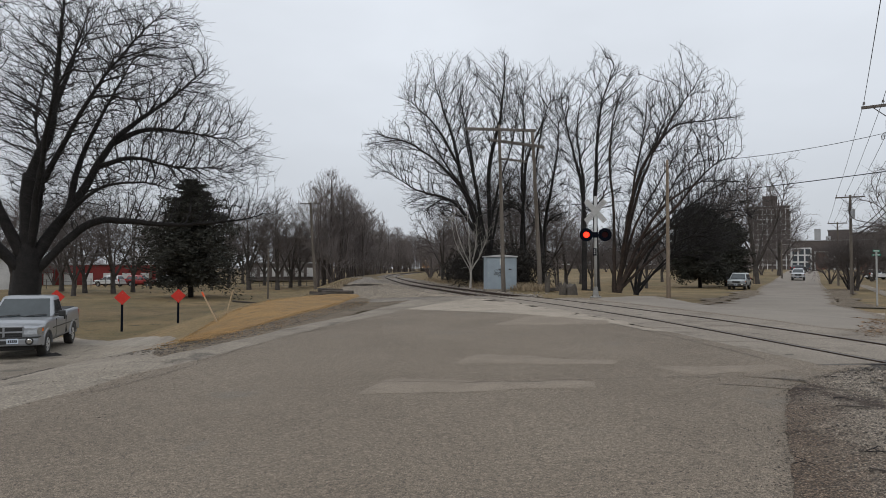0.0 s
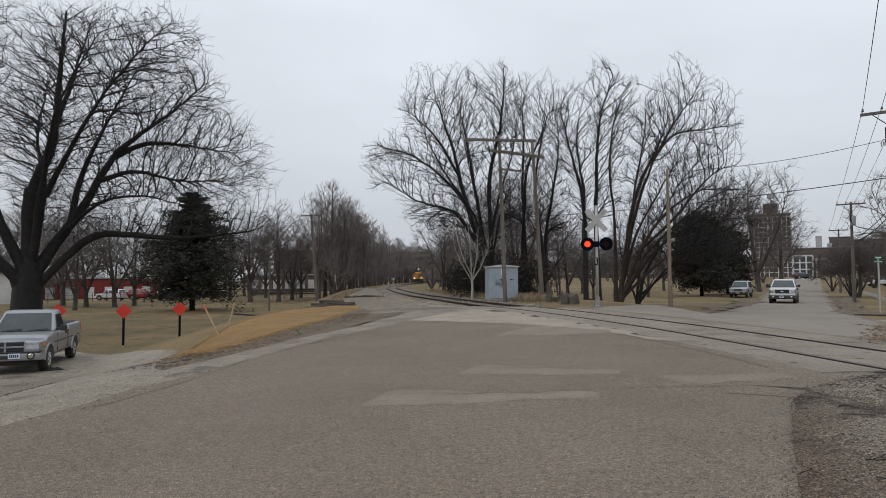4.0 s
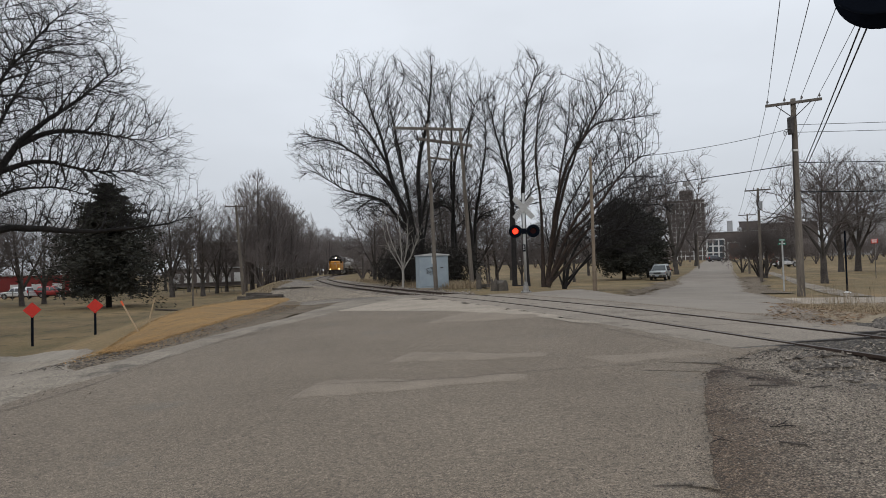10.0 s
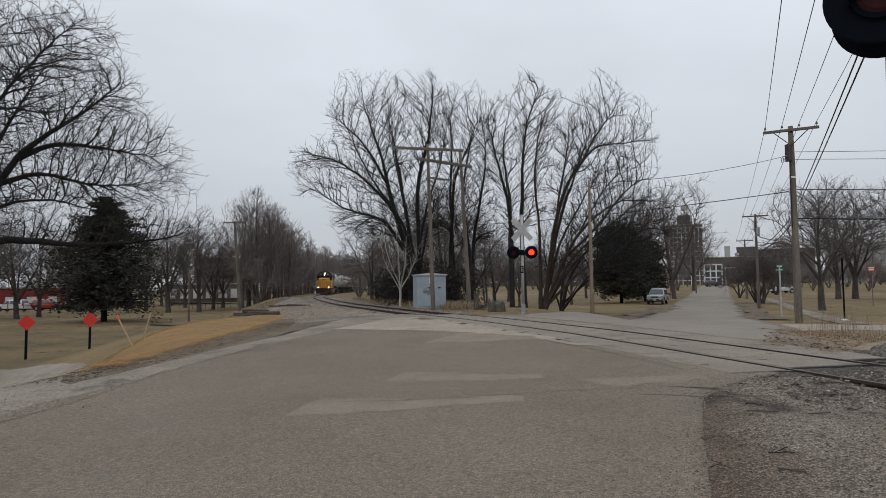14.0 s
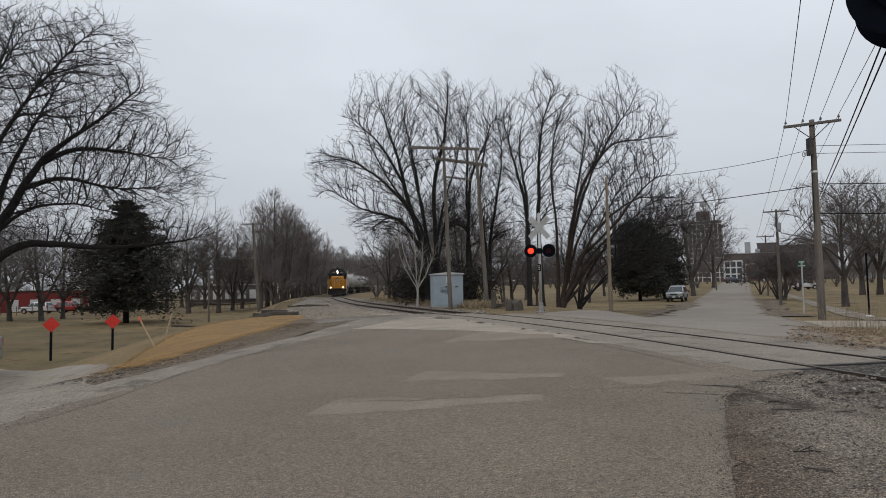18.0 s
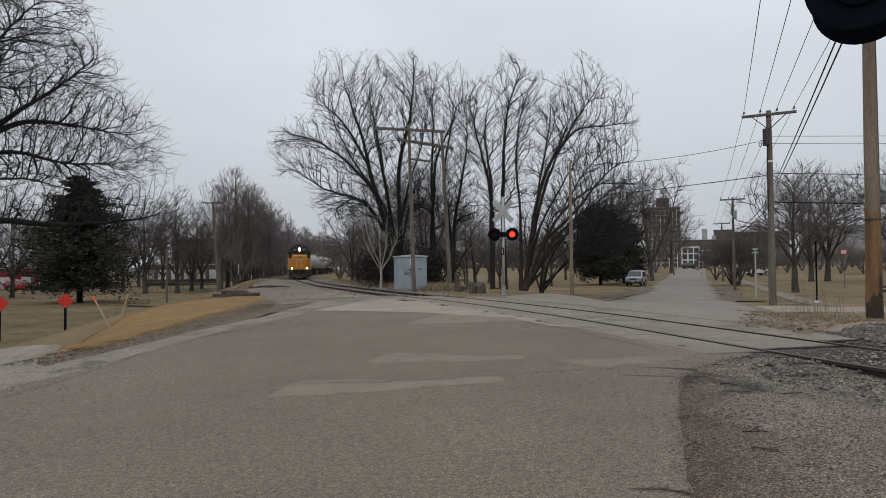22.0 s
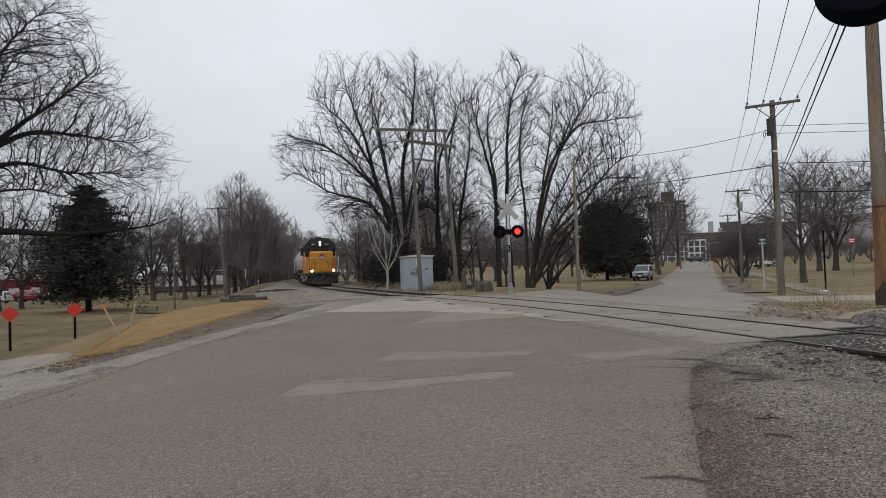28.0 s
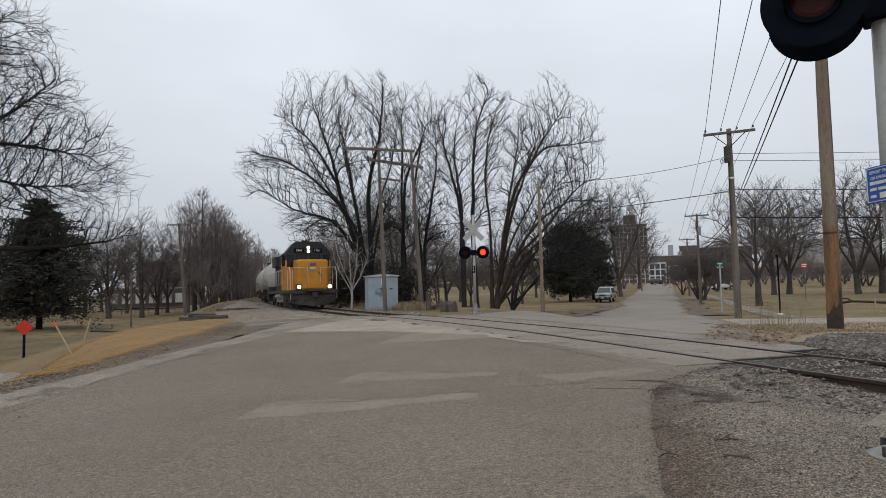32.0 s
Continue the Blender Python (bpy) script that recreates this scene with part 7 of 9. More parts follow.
        def wrapped(x0, x1, out, za_, zb2, deep):
            """A piece that follows the body's outline in plan from x0 to x1."""
            px_ = list(np.linspace(x0, x1, 9))
            plan = [(x, s * (wid(min(x, xe)) + out)) for x in px_] + [(x, s * (wid(min(x, xe)) - deep)) for x in reversed(px_)]
            lo, hi = [bm.verts.new((x, y, za_)) for x, y in plan], [bm.verts.new((x - 0.02, y, zb2)) for x, y in plan]
            for k in range(len(plan)):
                j = (k + 1) % len(plan)
                bm.faces.new((lo[k], lo[j], hi[j], hi[k]))
            for v in (lo, hi):
                for k in range(8):
                    bm.faces.new((v[k], v[k + 1], v[16 - k], v[17 - k]))
            bmesh.ops.recalc_face_normals(bm, faces=bm.faces)

        wrapped(xe - 0.36, xe + 0.014, 0.01, zl0, zl1, 0.36)
        hl = part("headlight", bm, M["lampglass"], t, "clear headlight")
        if S.get("badge"):
            for yb, rb_ in ((0.75, 0.095), (0.60, 0.075)):
                bm = bmesh.new()
                lathe(bm, [(rb_, 0.0), (rb_, 0.012), (rb_ * 0.88, 0.014), (rb_ * 0.6, 0.004), (rb_ * 0.35, 0.002), (rb_ * 0.28, 0.012), (0, 0.014)], 22, pose(xe + 0.006 - (0.05 if yb > 0.7 else 0.0), s * yb, (zl0 + zl1) / 2 - 0.01) @ Matrix.Rotation(radians(90 + (0 if yb < 0.7 else 0)), 4, "Y") @ Matrix.Rotation(radians(s * (-28 if yb > 0.7 else -4)), 4, "X"))
                part("reflector", bm, M["chrome"], hl, "bright round reflector")
            bm = bmesh.new()
            wrapped(xe - 0.37, xe + 0.016, 0.013, zl0 - 0.022, zl0 - 0.002, 0.36)
            part("bezel", bm, M["plastic"], hl, "dark lower edge of the lamp")
        bm = bmesh.new()
        wrapped(xe - 0.35, xe - 0.255, 0.016, zl0 + 0.07, zl1 - 0.03, 0.03)
        part("turn_lamp", bm, M["amber"], hl, "amber turn lamp")
        bm = bmesh.new()
        box(bm, (S["xr"] - 0.012, s * (wid(S["xr"]) - 0.16), S["tail"][0]), (S["xr"] + 0.14, s * (wid(S["xr"]) + 0.006), S["tail"][1]), 0.012)
        part("tail_light", bm, M["taillens"], t, "red tail light")
        for a, nm in ((S["axles"][0], 0), (S["axles"][1], 1)):
            S.setdefault("wheels_", []).append(wheel(t, a, s * (S["track"] / 2), S["R"], S["tyre"], s, S["rim"]))
    # front
    xe, wf = S["xf"], wid(S["xf"] - 0.03)
    bm = bmesh.new()
    g0, g1 = S["grille"]
    gw = S.get("grille_w", wf - 0.40)
    nb_, hb_ = (2, 0.022) if S.get("badge") else (4, 0.012)
    box(bm, (xe - 0.05, -gw, g0), (xe + 0.012, gw, g1), 0.02)
    g = part("grille", bm, M["plastic"], t, "black grille with bars")
    for k in range(nb_):
        bm = bmesh.new()
        z = g0 + (g1 - g0) * (k + 0.7) / (nb_ + 0.4)
        box(bm, (xe + 0.008, -gw + 0.03, z - hb_), (xe + 0.024, gw - 0.03, z + hb_), 0.003)
        part("grille_bar", bm, S.get("bar", M["plastic"]), g)
    bm = bmesh.new()
    for a, b in (((-gw - 0.02, g0 - 0.03), (gw + 0.02, g0)), ((-gw - 0.02, g1), (gw + 0.02, g1 + 0.03)), ((-gw - 0.03, g0 - 0.03), (-gw, g1 + 0.03)), ((gw, g0 - 0.03), (gw + 0.03, g1 + 0.03))):
        box(bm, (xe - 0.02, a[0], a[1]), (xe + 0.022, b[0], b[1]), 0.006)
    part("grille_frame", bm, P, g)
    bm = bmesh.new()
    lathe(bm, [(0.0, 0.0), (0.105, 0.0), (0.105, 0.012), (0.09, 0.018), (0.0, 0.02)], 24, pose(xe + 0.018, 0, (g0 + g1) / 2) @ Matrix.Rotation(radians(90), 4, "Y") @ Matrix.Diagonal((0.42, 1, 1, 1)))
    if S.get("badge"):
        part("badge", bm, M["platewhite"], g, "plain oval badge")
    else:
        bm.free()
    bm = bmesh.new()
    b0, b1 = S["bumper"]
    box(bm, (xe - 0.35, -wf - 0.05, b0), (xe + 0.07, wf + 0.05, b1), 0.06)
    for s in (-1, 1):
        wrapped(xe - 0.36, xe - 0.02, 0.025, b0, b1, 0.2)
    bp = part("front_bumper", bm, S["bumper_mat"], t, S.get("bumper_label", "dark grey front bumper"))
    if S.get("valance"):
        bm = bmesh.new()
        box(bm, (xe - 0.30, -wf - 0.03, b1 - 0.01), (xe + 0.055, wf + 0.03, b1 + 0.13), 0.05)
        for s in (-1, 1):
            wrapped(xe - 0.36, xe - 0.01, 0.02, b1 - 0.005, b1 + 0.13, 0.2)
        part("bumper_cap", bm, P, t, "silver upper bumper")
    bm = bmesh.new()
    box(bm, (xe + 0.04, -0.38, b0 + 0.06), (xe + 0.078, 0.38, b0 + 0.17), 0.01)
    part("air_intake", bm, M["plastic"], bp)
    for s in (-1, 1):
        bm = bmesh.new()
        lathe(bm, [(0.075, 0), (0.075, 0.02), (0.06, 0.028), (0, 0.03)], 18, pose(xe + 0.055, s * (wf - 0.2), (b0 + b1) / 2 + 0.02) @ Matrix.Rotation(radians(90), 4, "Y"))
        part("fog_lamp", bm, M["chrome"], bp, "round fog lamp")
        bm = bmesh.new()
        lathe(bm, [(0.076, 0), (0.078, 0.026), (0.112, 0.024), (0.118, 0.0)], 20, pose(xe + 0.054, s * (wf - 0.2), (b0 + b1) / 2 + 0.02) @ Matrix.Rotation(radians(90), 4, "Y"))
        part("lamp_recess", bm, M["plastic"], bp, "black recess round the fog lamp")
    px = S.get("plate_y", 0.0)
    bm = bmesh.new()
    box(bm, (xe + 0.072, px - 0.155, (b0 + b1) / 2 - 0.05), (xe + 0.084, px + 0.155, (b0 + b1) / 2 + 0.11), 0.004)
    pl = part("licence_plate", bm, M["platewhite"], bp, "pale plate with dark bars")
    bm = bmesh.new()
    for k in range(5):
        box(bm, (xe + 0.084, px - 0.12 + k * 0.05, (b0 + b1) / 2 - 0.01), (xe + 0.087, px - 0.085 + k * 0.05, (b0 + b1) / 2 + 0.07))
    part("text_bar", bm, M["ink"], pl)
    bm = bmesh.new()
    box(bm, (S["xr"] - 0.12, -wid(S["xr"]), b0 + 0.03), (S["xr"] + 0.12, wid(S["xr"]), b1 + 0.02), 0.05)
    part("rear_bumper", bm, S["bumper_mat"], t)
    bm = bmesh.new()
    box(bm, (S["xr"] + 0.35, -wid(0) + 0.22, S["sill"] - 0.12), (S["xf"] - 0.35, wid(0) - 0.22, S["sill"] + 0.14), 0.03)
    for a in S["axles"]:
        cyl(bm, (a, -S["track"] / 2, S["R"]), (a, S["track"] / 2, S["R"]), 0.07, 0.07, 10)
        box(bm, (a - S["arch"] * 0.9, -wid(0) + 0.32, S["R"]), (a + S["arch"] * 0.9, wid(0) - 0.32, S["R"] + S["arch"] * 0.98), 0.05)
    part("chassis", bm, M["under"], t, "dark underbody")
    for s in (-1, 1):
        bm = bmesh.new()
        b = Vector((fx(za) + 0.035, s * 0.38 - 0.22, za + 0.02))
        tube(bm, [b, b + Vector((-0.03, 0.25, 0.03)), b + Vector((-0.06, 0.55, 0.045))], 0.013, 6)
        part("wiper", bm, M["plastic"], t)
    return t


F150 = dict(paint=M["silver"], xr=-2.92, xf=2.80, axles=(1.90, -1.70), arch=0.505, R=0.415, tyre=0.28, track=1.70, sill=0.52, crown=0.03, rim=M["alloy"], flare=M["flare"],
            top=([-2.92, -1.36, -1.33, -0.3, 0.98, 1.1, 1.6, 2.2, 2.6, 2.76, 2.80], [1.41, 1.42, 1.33, 1.31, 1.30, 1.305, 1.275, 1.235, 1.20, 1.165, 1.11]),
            wide=([-2.92, -2.6, 1.9, 2.3, 2.55, 2.72, 2.80], [0.955, 0.985, 0.985, 0.972, 0.935, 0.88, 0.82]),
            cab=(1.30, 1.90, 1.27, 0.38, -1.36, -1.20, 0.935, 0.765), handle_z=1.10, windows=((-0.14, 0.95, -0.11, 0.36), (-1.18, -0.24, -1.06, -0.22)), seams=(0.98, -0.14, -1.33), handles=(0.06, -1.02),
            surround=(-1.24, 1.02, -1.09, 0.40), clad=(-1.19, 1.40, 0.48, 0.735), step=True, lamp=(0.87, 1.085), tail=(1.0, 1.39), grille=(0.80, 1.10), grille_w=0.50, bumper=(0.38, 0.66), bumper_mat=M["clad"], valance=True, badge=True, plate_y=-0.05)
pickup = vehicle("pickup_truck", Matrix(), "silver crew-cab pickup with grey lower trim and a white bed cover", "pickup truck", F150)
bm = bmesh.new()
cap = [(-2.86, 1.415), (-1.40, 1.415), (-1.40, 1.66), (-1.52, 1.695), (-2.72, 1.62), (-2.86, 1.58)]
rings = []
for y, k in ((-0.93, 0.0), (-0.91, 0.75), (-0.82, 0.95), (-0.4, 1.05), (0.4, 1.05), (0.82, 0.95), (0.91, 0.75), (0.93, 0.0)):
    rings.append([(x, y, 1.415 + (z - 1.415) * k) for x, z in cap])
loft(bm, rings)
bmesh.ops.recalc_face_normals(bm, faces=bm.faces)
part("bed_cover", bm, M["tarp"], pickup, "wrinkled white bed cover")
for s in (-1, 1):
    bm = bmesh.new()
    box(bm, (-2.88, s * 0.945 - 0.03, 1.405), (-1.36, s * 0.945 + 0.03, 1.435), 0.008)
    part("bed_rail", bm, M["plastic"], pickup, "black bed rail cap")
    bm = bmesh.new()
    box(bm, (-2.62, s * 0.968 - 0.004, 1.20), (-2.46, s * 0.968 + 0.006, 1.26), 0, pose(0, 0, 0))
    part("decal", bm, M["redsign"], pickup, "small red decal")
    bm = bmesh.new()
    box(bm, (-2.76, s * 0.966 - 0.004, 1.20), (-2.64, s * 0.966 + 0.006, 1.26))
    part("decal", bm, M["flare"], pickup, "small grey decal")
    bm = bmesh.new()
    box(bm, (1.42, s * 0.985 - 0.01, 0.98), (1.66, s * 0.985 + 0.008, 1.03), 0.004)
    part("badge", bm, M["chrome"], pickup, "small chrome badge")
bm = bmesh.new()
lathe(bm, [(0.0, -0.02), (0.075, -0.02), (0.075, 0.006), (0.07, 0.008), (0.0, 0.008)], 22, pose(-1.52, 0.975, 1.05) @ Matrix.Rotation(radians(-90), 4, "X"))
part("fuel_door", bm, M["silver"], pickup, "round fuel door")
pickup_wheels = list(F150["wheels_"])

RAM = dict(paint=M["silver_old"], xr=-2.75, xf=2.75, axles=(1.86, -1.66), arch=0.47, R=0.38, tyre=0.26, track=1.70, sill=0.48, crown=0.03, rim=M["alloy"], flare=M["silver_old"],
           top=([-2.75, -0.62, -0.60, 0.85, 1.0, 1.5, 2.0, 2.2, 2.62, 2.75], [1.30, 1.30, 1.19, 1.18, 1.17, 1.17, 1.15, 1.06, 1.02, 0.95]),
           wide=([-2.75, -2.5, 1.9, 2.4, 2.7, 2.75], [0.95, 0.98, 0.98, 0.95, 0.90, 0.87]),
           cab=(1.18, 1.82, 1.02, 0.30, -0.62, -0.50, 0.915, 0.75), windows=((-0.34, 0.74, -0.30, 0.34),), seams=(0.88, -0.46, -0.60), handles=(-0.3,),
           lamp=(0.78, 0.98), tail=(0.9, 1.22), grille=(0.70, 1.0), bumper=(0.44, 0.68), bumper_mat=M["silver_old"], bumper_label="silver front bumper", bar=M["plastic"], plate_y=0.25)
rx, ry = -16.3, 20.15
ram = vehicle("parked_pickup", pose(rx, ry, land1(rx, ry) + 0.0, 0, 0, -65), "older dull silver pickup parked on the concrete lane", "pickup truck", RAM)
for s in (-1, 1):
    bm = bmesh.new()
    box(bm, (-2.3, s * 0.98 - 0.01, 0.84), (1.3, s * 0.98 + 0.012, 0.875), 0.004)
    part("side_trim", bm, M["plastic"], ram, "black side moulding")
bm = bmesh.new()
box(bm, (2.74, -0.5, 0.835), (2.785, 0.5, 0.885), 0.012)
box(bm, (2.74, -0.03, 0.69), (2.785, 0.03, 1.01), 0.012)
part("grille_crossbar", bm, M["silver_old"], ram, "silver cross bar of the grille")
bm = bmesh.new()
box(bm, (2.4, -0.93, 0.665), (2.83, 0.93, 0.715), 0.015)
part("bumper_strip", bm, M["plastic"], ram, "black bumper strip")
bm = bmesh.new()
box(bm, (2.4, -0.8, 0.30), (2.72, 0.8, 0.46), 0.02)
part("valance", bm, M["under"], ram, "dark lower valance")
rag = thing("rag", pose(-14.5, 18.8, land1(-14.5, 18.8) + 0.02, 0, 0, 20), "dark crumpled rag lying on the lane", "rag")
bm = bmesh.new()
rr2 = random.Random(9)
ring_o = [bm.verts.new((0.42 * math.cos(k * 0.45) * rr2.uniform(0.7, 1.1), 0.2 * math.sin(k * 0.45) * rr2.uniform(0.7, 1.1), 0.0)) for k in range(14)]
ring_i = [bm.verts.new((0.26 * math.cos(k * 0.45) * rr2.uniform(0.7, 1.1), 0.12 * math.sin(k * 0.45) * rr2.uniform(0.7, 1.1), rr2.uniform(0.04, 0.09))) for k in range(14)]
mid_v = bm.verts.new((0, 0, 0.05))
for k in range(14):
    j = (k + 1) % 14
    bm.faces.new((ring_o[k], ring_o[j], ring_i[j], ring_i[k]))
    bm.faces.new((ring_i[k], ring_i[j], mid_v))
part("cloth", bm, M["under"], rag)
# the bed is solid: a dark panel on top stands for its shaded opening
bm = bmesh.new()
box(bm, (-2.62, -0.8, 1.2), (-0.72, 0.8, 1.334), 0.02)
part("bed_shade_panel", bm, M["plastic"], ram, "dark panel on the closed bed, standing for its shaded inside")

SUV = dict(paint=M["suvpaint"], xr=-2.25, xf=2.25, axles=(1.40, -1.30), arch=0.43, R=0.37, tyre=0.25, track=1.50, sill=0.42, crown=0.03, rim=M["alloy"], flare=M["clad"],
           top=([-2.25, -2.0, 0.85, 1.0, 1.9, 2.15, 2.25], [1.02, 1.06, 1.06, 1.07, 1.02, 0.95, 0.85]), wide=([-2.25, -2.0, 1.6, 2.05, 2.25], [0.86, 0.9, 0.9, 0.85, 0.78]),
           cab=(1.06, 1.68, 1.0, 0.28, -2.12, -1.90, 0.85, 0.68), windows=((-0.1, 0.72, -0.08, 0.3), (-1.0, -0.2, -0.98, -0.18), (-1.95, -1.1, -1.75, -1.08)), seams=(0.9, -0.15, -1.05), handles=(0.0, -0.9),
           lamp=(0.72, 0.9), tail=(0.8, 1.2), grille=(0.70, 0.88), bumper=(0.38, 0.62), bumper_mat=M["clad"], bumper_label="dark bumper", bar=M["plastic"])
sx_, sy_ = 24.9, 70.3
suv = vehicle("parked_suv", pose(sx_, sy_, land1(sx_, sy_) + 0.01, 0, 0, -118), "silver-green sport utility car parked at the street's edge", "car", SUV)
for s in (-1, 1):
    bm = bmesh.new()
    tube(bm, [(-1.6, s * 0.58, 1.72), (-1.55, s * 0.58, 1.79), (0.0, s * 0.58, 1.80), (0.15, s * 0.58, 1.72)], 0.02, 6)
    part("roof_rail", bm, M["plastic"], suv)
for az, d, yaw, mt, lab in ((-31.4, 112, 5, "red", "small red car parked before the red building"), (-33.7, 112, 175, "white", "white van parked before the red building"), (23.9, 190, 8, "dark", "dark car parked across the street's end"), (-29.2, 112, 5, "white", "white car parked before the red building"), (29.0, 130, 10, "white", "white car parked behind the lawn")):
    mm = {"red": paint("red_paint", (0.35, 0.03, 0.03)), "white": paint("white_car_paint", (0.6, 0.6, 0.6), 0.1), "dark": paint("dark_paint", (0.05, 0.05, 0.06))}[mt]
    S2 = dict(SUV)
    S2.update(paint=mm, bumper_mat=mm)
    S2.pop("wheels_", None)
    x, y, z = foot(az, d, 0.0)
    vehicle("distant_car", pose(x, y, z, 0, 0, yaw), lab, "car", S2)

# ---------------------------------------------------------------- the train
M["uyellow"] = mat("train_yellow_paint", (0.55, 0.235, 0.016), (0.41, 0.168, 0.015), 1.4, 0.5, bump=0.06, fine=30, spots=((0.30, 0.16, 0.03), 1.2, 0.68))
M["ugrey"] = mat("dark_grey_train_paint", (0.030, 0.030, 0.032), (0.020, 0.0195, 0.020), 1.4, 0.6, bump=0.08, fine=30)
M["soot"] = mat("sooty_steel", (0.030, 0.027, 0.025), (0.06, 0.052, 0.045), 2, 0.75, 0.2, bump=0.2, fine=30)
M["tankgrey"] = mat("pale_grey_tank_paint", (0.44, 0.43, 0.41), (0.30, 0.285, 0.265), 0.5, 0.55, bump=0.06, fine=14, spots=((0.17, 0.15, 0.13), 0.7, 0.63))
M["headlamp"] = mat("lit_headlamp", (1.0, 0.86, 0.66), emit=14.0)
M["ditch"] = mat("lit_ditch_lamp", (1.0, 0.62, 0.26), emit=6.0)
M["railwhite"] = mat("grimy_white_rail_paint", (0.55, 0.53, 0.47), (0.4, 0.38, 0.33), 3, 0.6, bump=0.1)
M["emblem"] = mat("faded_dark_blue", (0.06, 0.07, 0.12), (0.09, 0.09, 0.13), 4, 0.6, bump=0.05)
M["emblem2"] = mat("faded_striped_grey", (0.32, 0.26, 0.16), (0.22, 0.15, 0.12), 9, 0.6, bump=0.05)
M["tankfuel"] = mat("grey_fuel_tank", (0.30, 0.29, 0.27), (0.19, 0.175, 0.155), 1.4, 0.6, bump=0.1)


def bogie(parent, x, axles, r):
    b = new("truck_assembly")
    b.parent = parent
    b.matrix_basis = pose(x, 0, 0)
    span = axles[-1] - axles[0]
    for s in (-1, 1):
        bm = bmesh.new()
        prism(bm, [(axles[0] - 0.5, 0.62), (axles[0] - 0.5, 0.82), (axles[0] + 0.3, 0.86), (-0.4, 0.62), (0.4, 0.62), (axles[-1] - 0.3, 0.86), (axles[-1] + 0.5, 0.82), (axles[-1] + 0.5, 0.62), (axles[-1] + 0.2, 0.5), (0.5, 0.35), (-0.5, 0.35), (axles[0] - 0.2, 0.5)], s * 1.0, s * 1.16)
        bmesh.ops.recalc_face_normals(bm, faces=bm.faces)
        part("side_frame", bm, M["soot"], b, "sooty cast side frame")
    for a in axles:
        bm = bmesh.new()
        for s in (-1, 1):
            lathe(bm, [(0.0, -0.07), (r + 0.03, -0.07), (r + 0.03, -0.04), (r, -0.03), (r - 0.01, 0.07), (r - 0.08, 0.075), (0.2, 0.02), (0.12, 0.08), (0.0, 0.08)], 28, pose(a, s * 0.7525, r) @ Matrix.Rotation(radians(-90 * s), 4, "X"))
            lathe(bm, [(0.15, 0), (0.15, 0.14), (0.1, 0.17), (0, 0.17)], 14, pose(a, s * 1.1, r) @ Matrix.Rotation(radians(-90 * s), 4, "X"))
        cyl(bm, (a, -0.75, r), (a, 0.75, r), 0.08, 0.08, 10)
        part("wheelset", bm, M["soot"], b, "steel wheels on an axle")
    return b


def hand_rail(parent, pts, r=0.022, label="white handrail"):
    bm = bmesh.new()
    tube(bm, pts, r, 6)
    return part("handrail", bm, M["railwhite"], parent, label)


loco = thing("locomotive", Matrix(), "yellow and dark grey diesel locomotive with lit headlights", "locomotive")
LF, LR = 8.9, -8.9
bm = bmesh.new()
box(bm, (LR + 0.3, -1.5, 0.98), (LF - 0.45, 1.5, 1.20), 0.03)
part("frame", bm, M["soot"], loco, "dark underframe and walkway")
bm = bmesh.new()
loft(bm, [[(LF - 0.62, y, 0.2), (LF + 0.16 - 0.42 * abs(y), y, 0.17 + 0.12 * abs(y)), (LF - 0.02 - 0.22 * abs(y), y, 0.62), (LF - 0.2 - 0.05 * abs(y), y, 0.93), (LF - 0.62, y, 0.94)] for y in (-1.36, -0.8, 0.0, 0.8, 1.36)])
part("plow", bm, M["soot"], loco, "dark steel snow plow")
bm = bmesh.new()
box(bm, (LF - 0.5, -1.5, 0.95), (LF - 0.12, 1.5, 1.20), 0.02)
part("pilot_beam", bm, M["soot"], loco, "dark grey pilot beam")
bm = bmesh.new()
box(bm, (LF - 0.2, -0.55, 1.08), (LF + 0.12, 0.55, 1.24), 0.03)
part("anticlimber", bm, M["soot"], loco)
bm = bmesh.new()
box(bm, (LF - 0.3, -0.12, 0.72), (LF + 0.42, 0.12, 1.0), 0.04)
box(bm, (LF + 0.22, -0.2, 0.7), (LF + 0.44, 0.05, 1.02), 0.04)
part("coupler", bm, M["soot"], loco, "steel coupler")
for y in (-0.62, -0.42, 0.42, 0.62):
    bm = bmesh.new()
    tube(bm, [(LF - 0.15, y, 0.98), (LF + 0.1, y, 0.85), (LF + 0.16, y * 1.02, 0.6), (LF + 0.1, y * 1.04, 0.42)], 0.025, 6)
    part("air_hose", bm, M["plastic"], loco)
# nose
bm = bmesh.new()
nose = [(6.05, 1.2), (8.15, 1.2), (8.2, 1.3), (8.2, 3.02), (8.1, 3.14), (6.05, 3.22)]
rings = []
for y, k in ((-1.0, 0.14), (-0.95, 0.05), (-0.84, 0.0), (0.84, 0.0), (0.95, 0.05), (1.0, 0.14)):
    rings.append([(x - (k if x > 7 else 0), y, z - (k if z > 2 else 0)) for x, z in nose])
loft(bm, rings)
bmesh.ops.recalc_face_normals(bm, faces=bm.faces)
nose_p = part("short_hood", bm, M["uyellow"], loco, "yellow low nose")
bm = bmesh.new()
box(bm, (8.195, -0.36, 1.3), (8.225, 0.36, 2.9), 0.02)
part("nose_door", bm, M["uyellow"], nose_p)
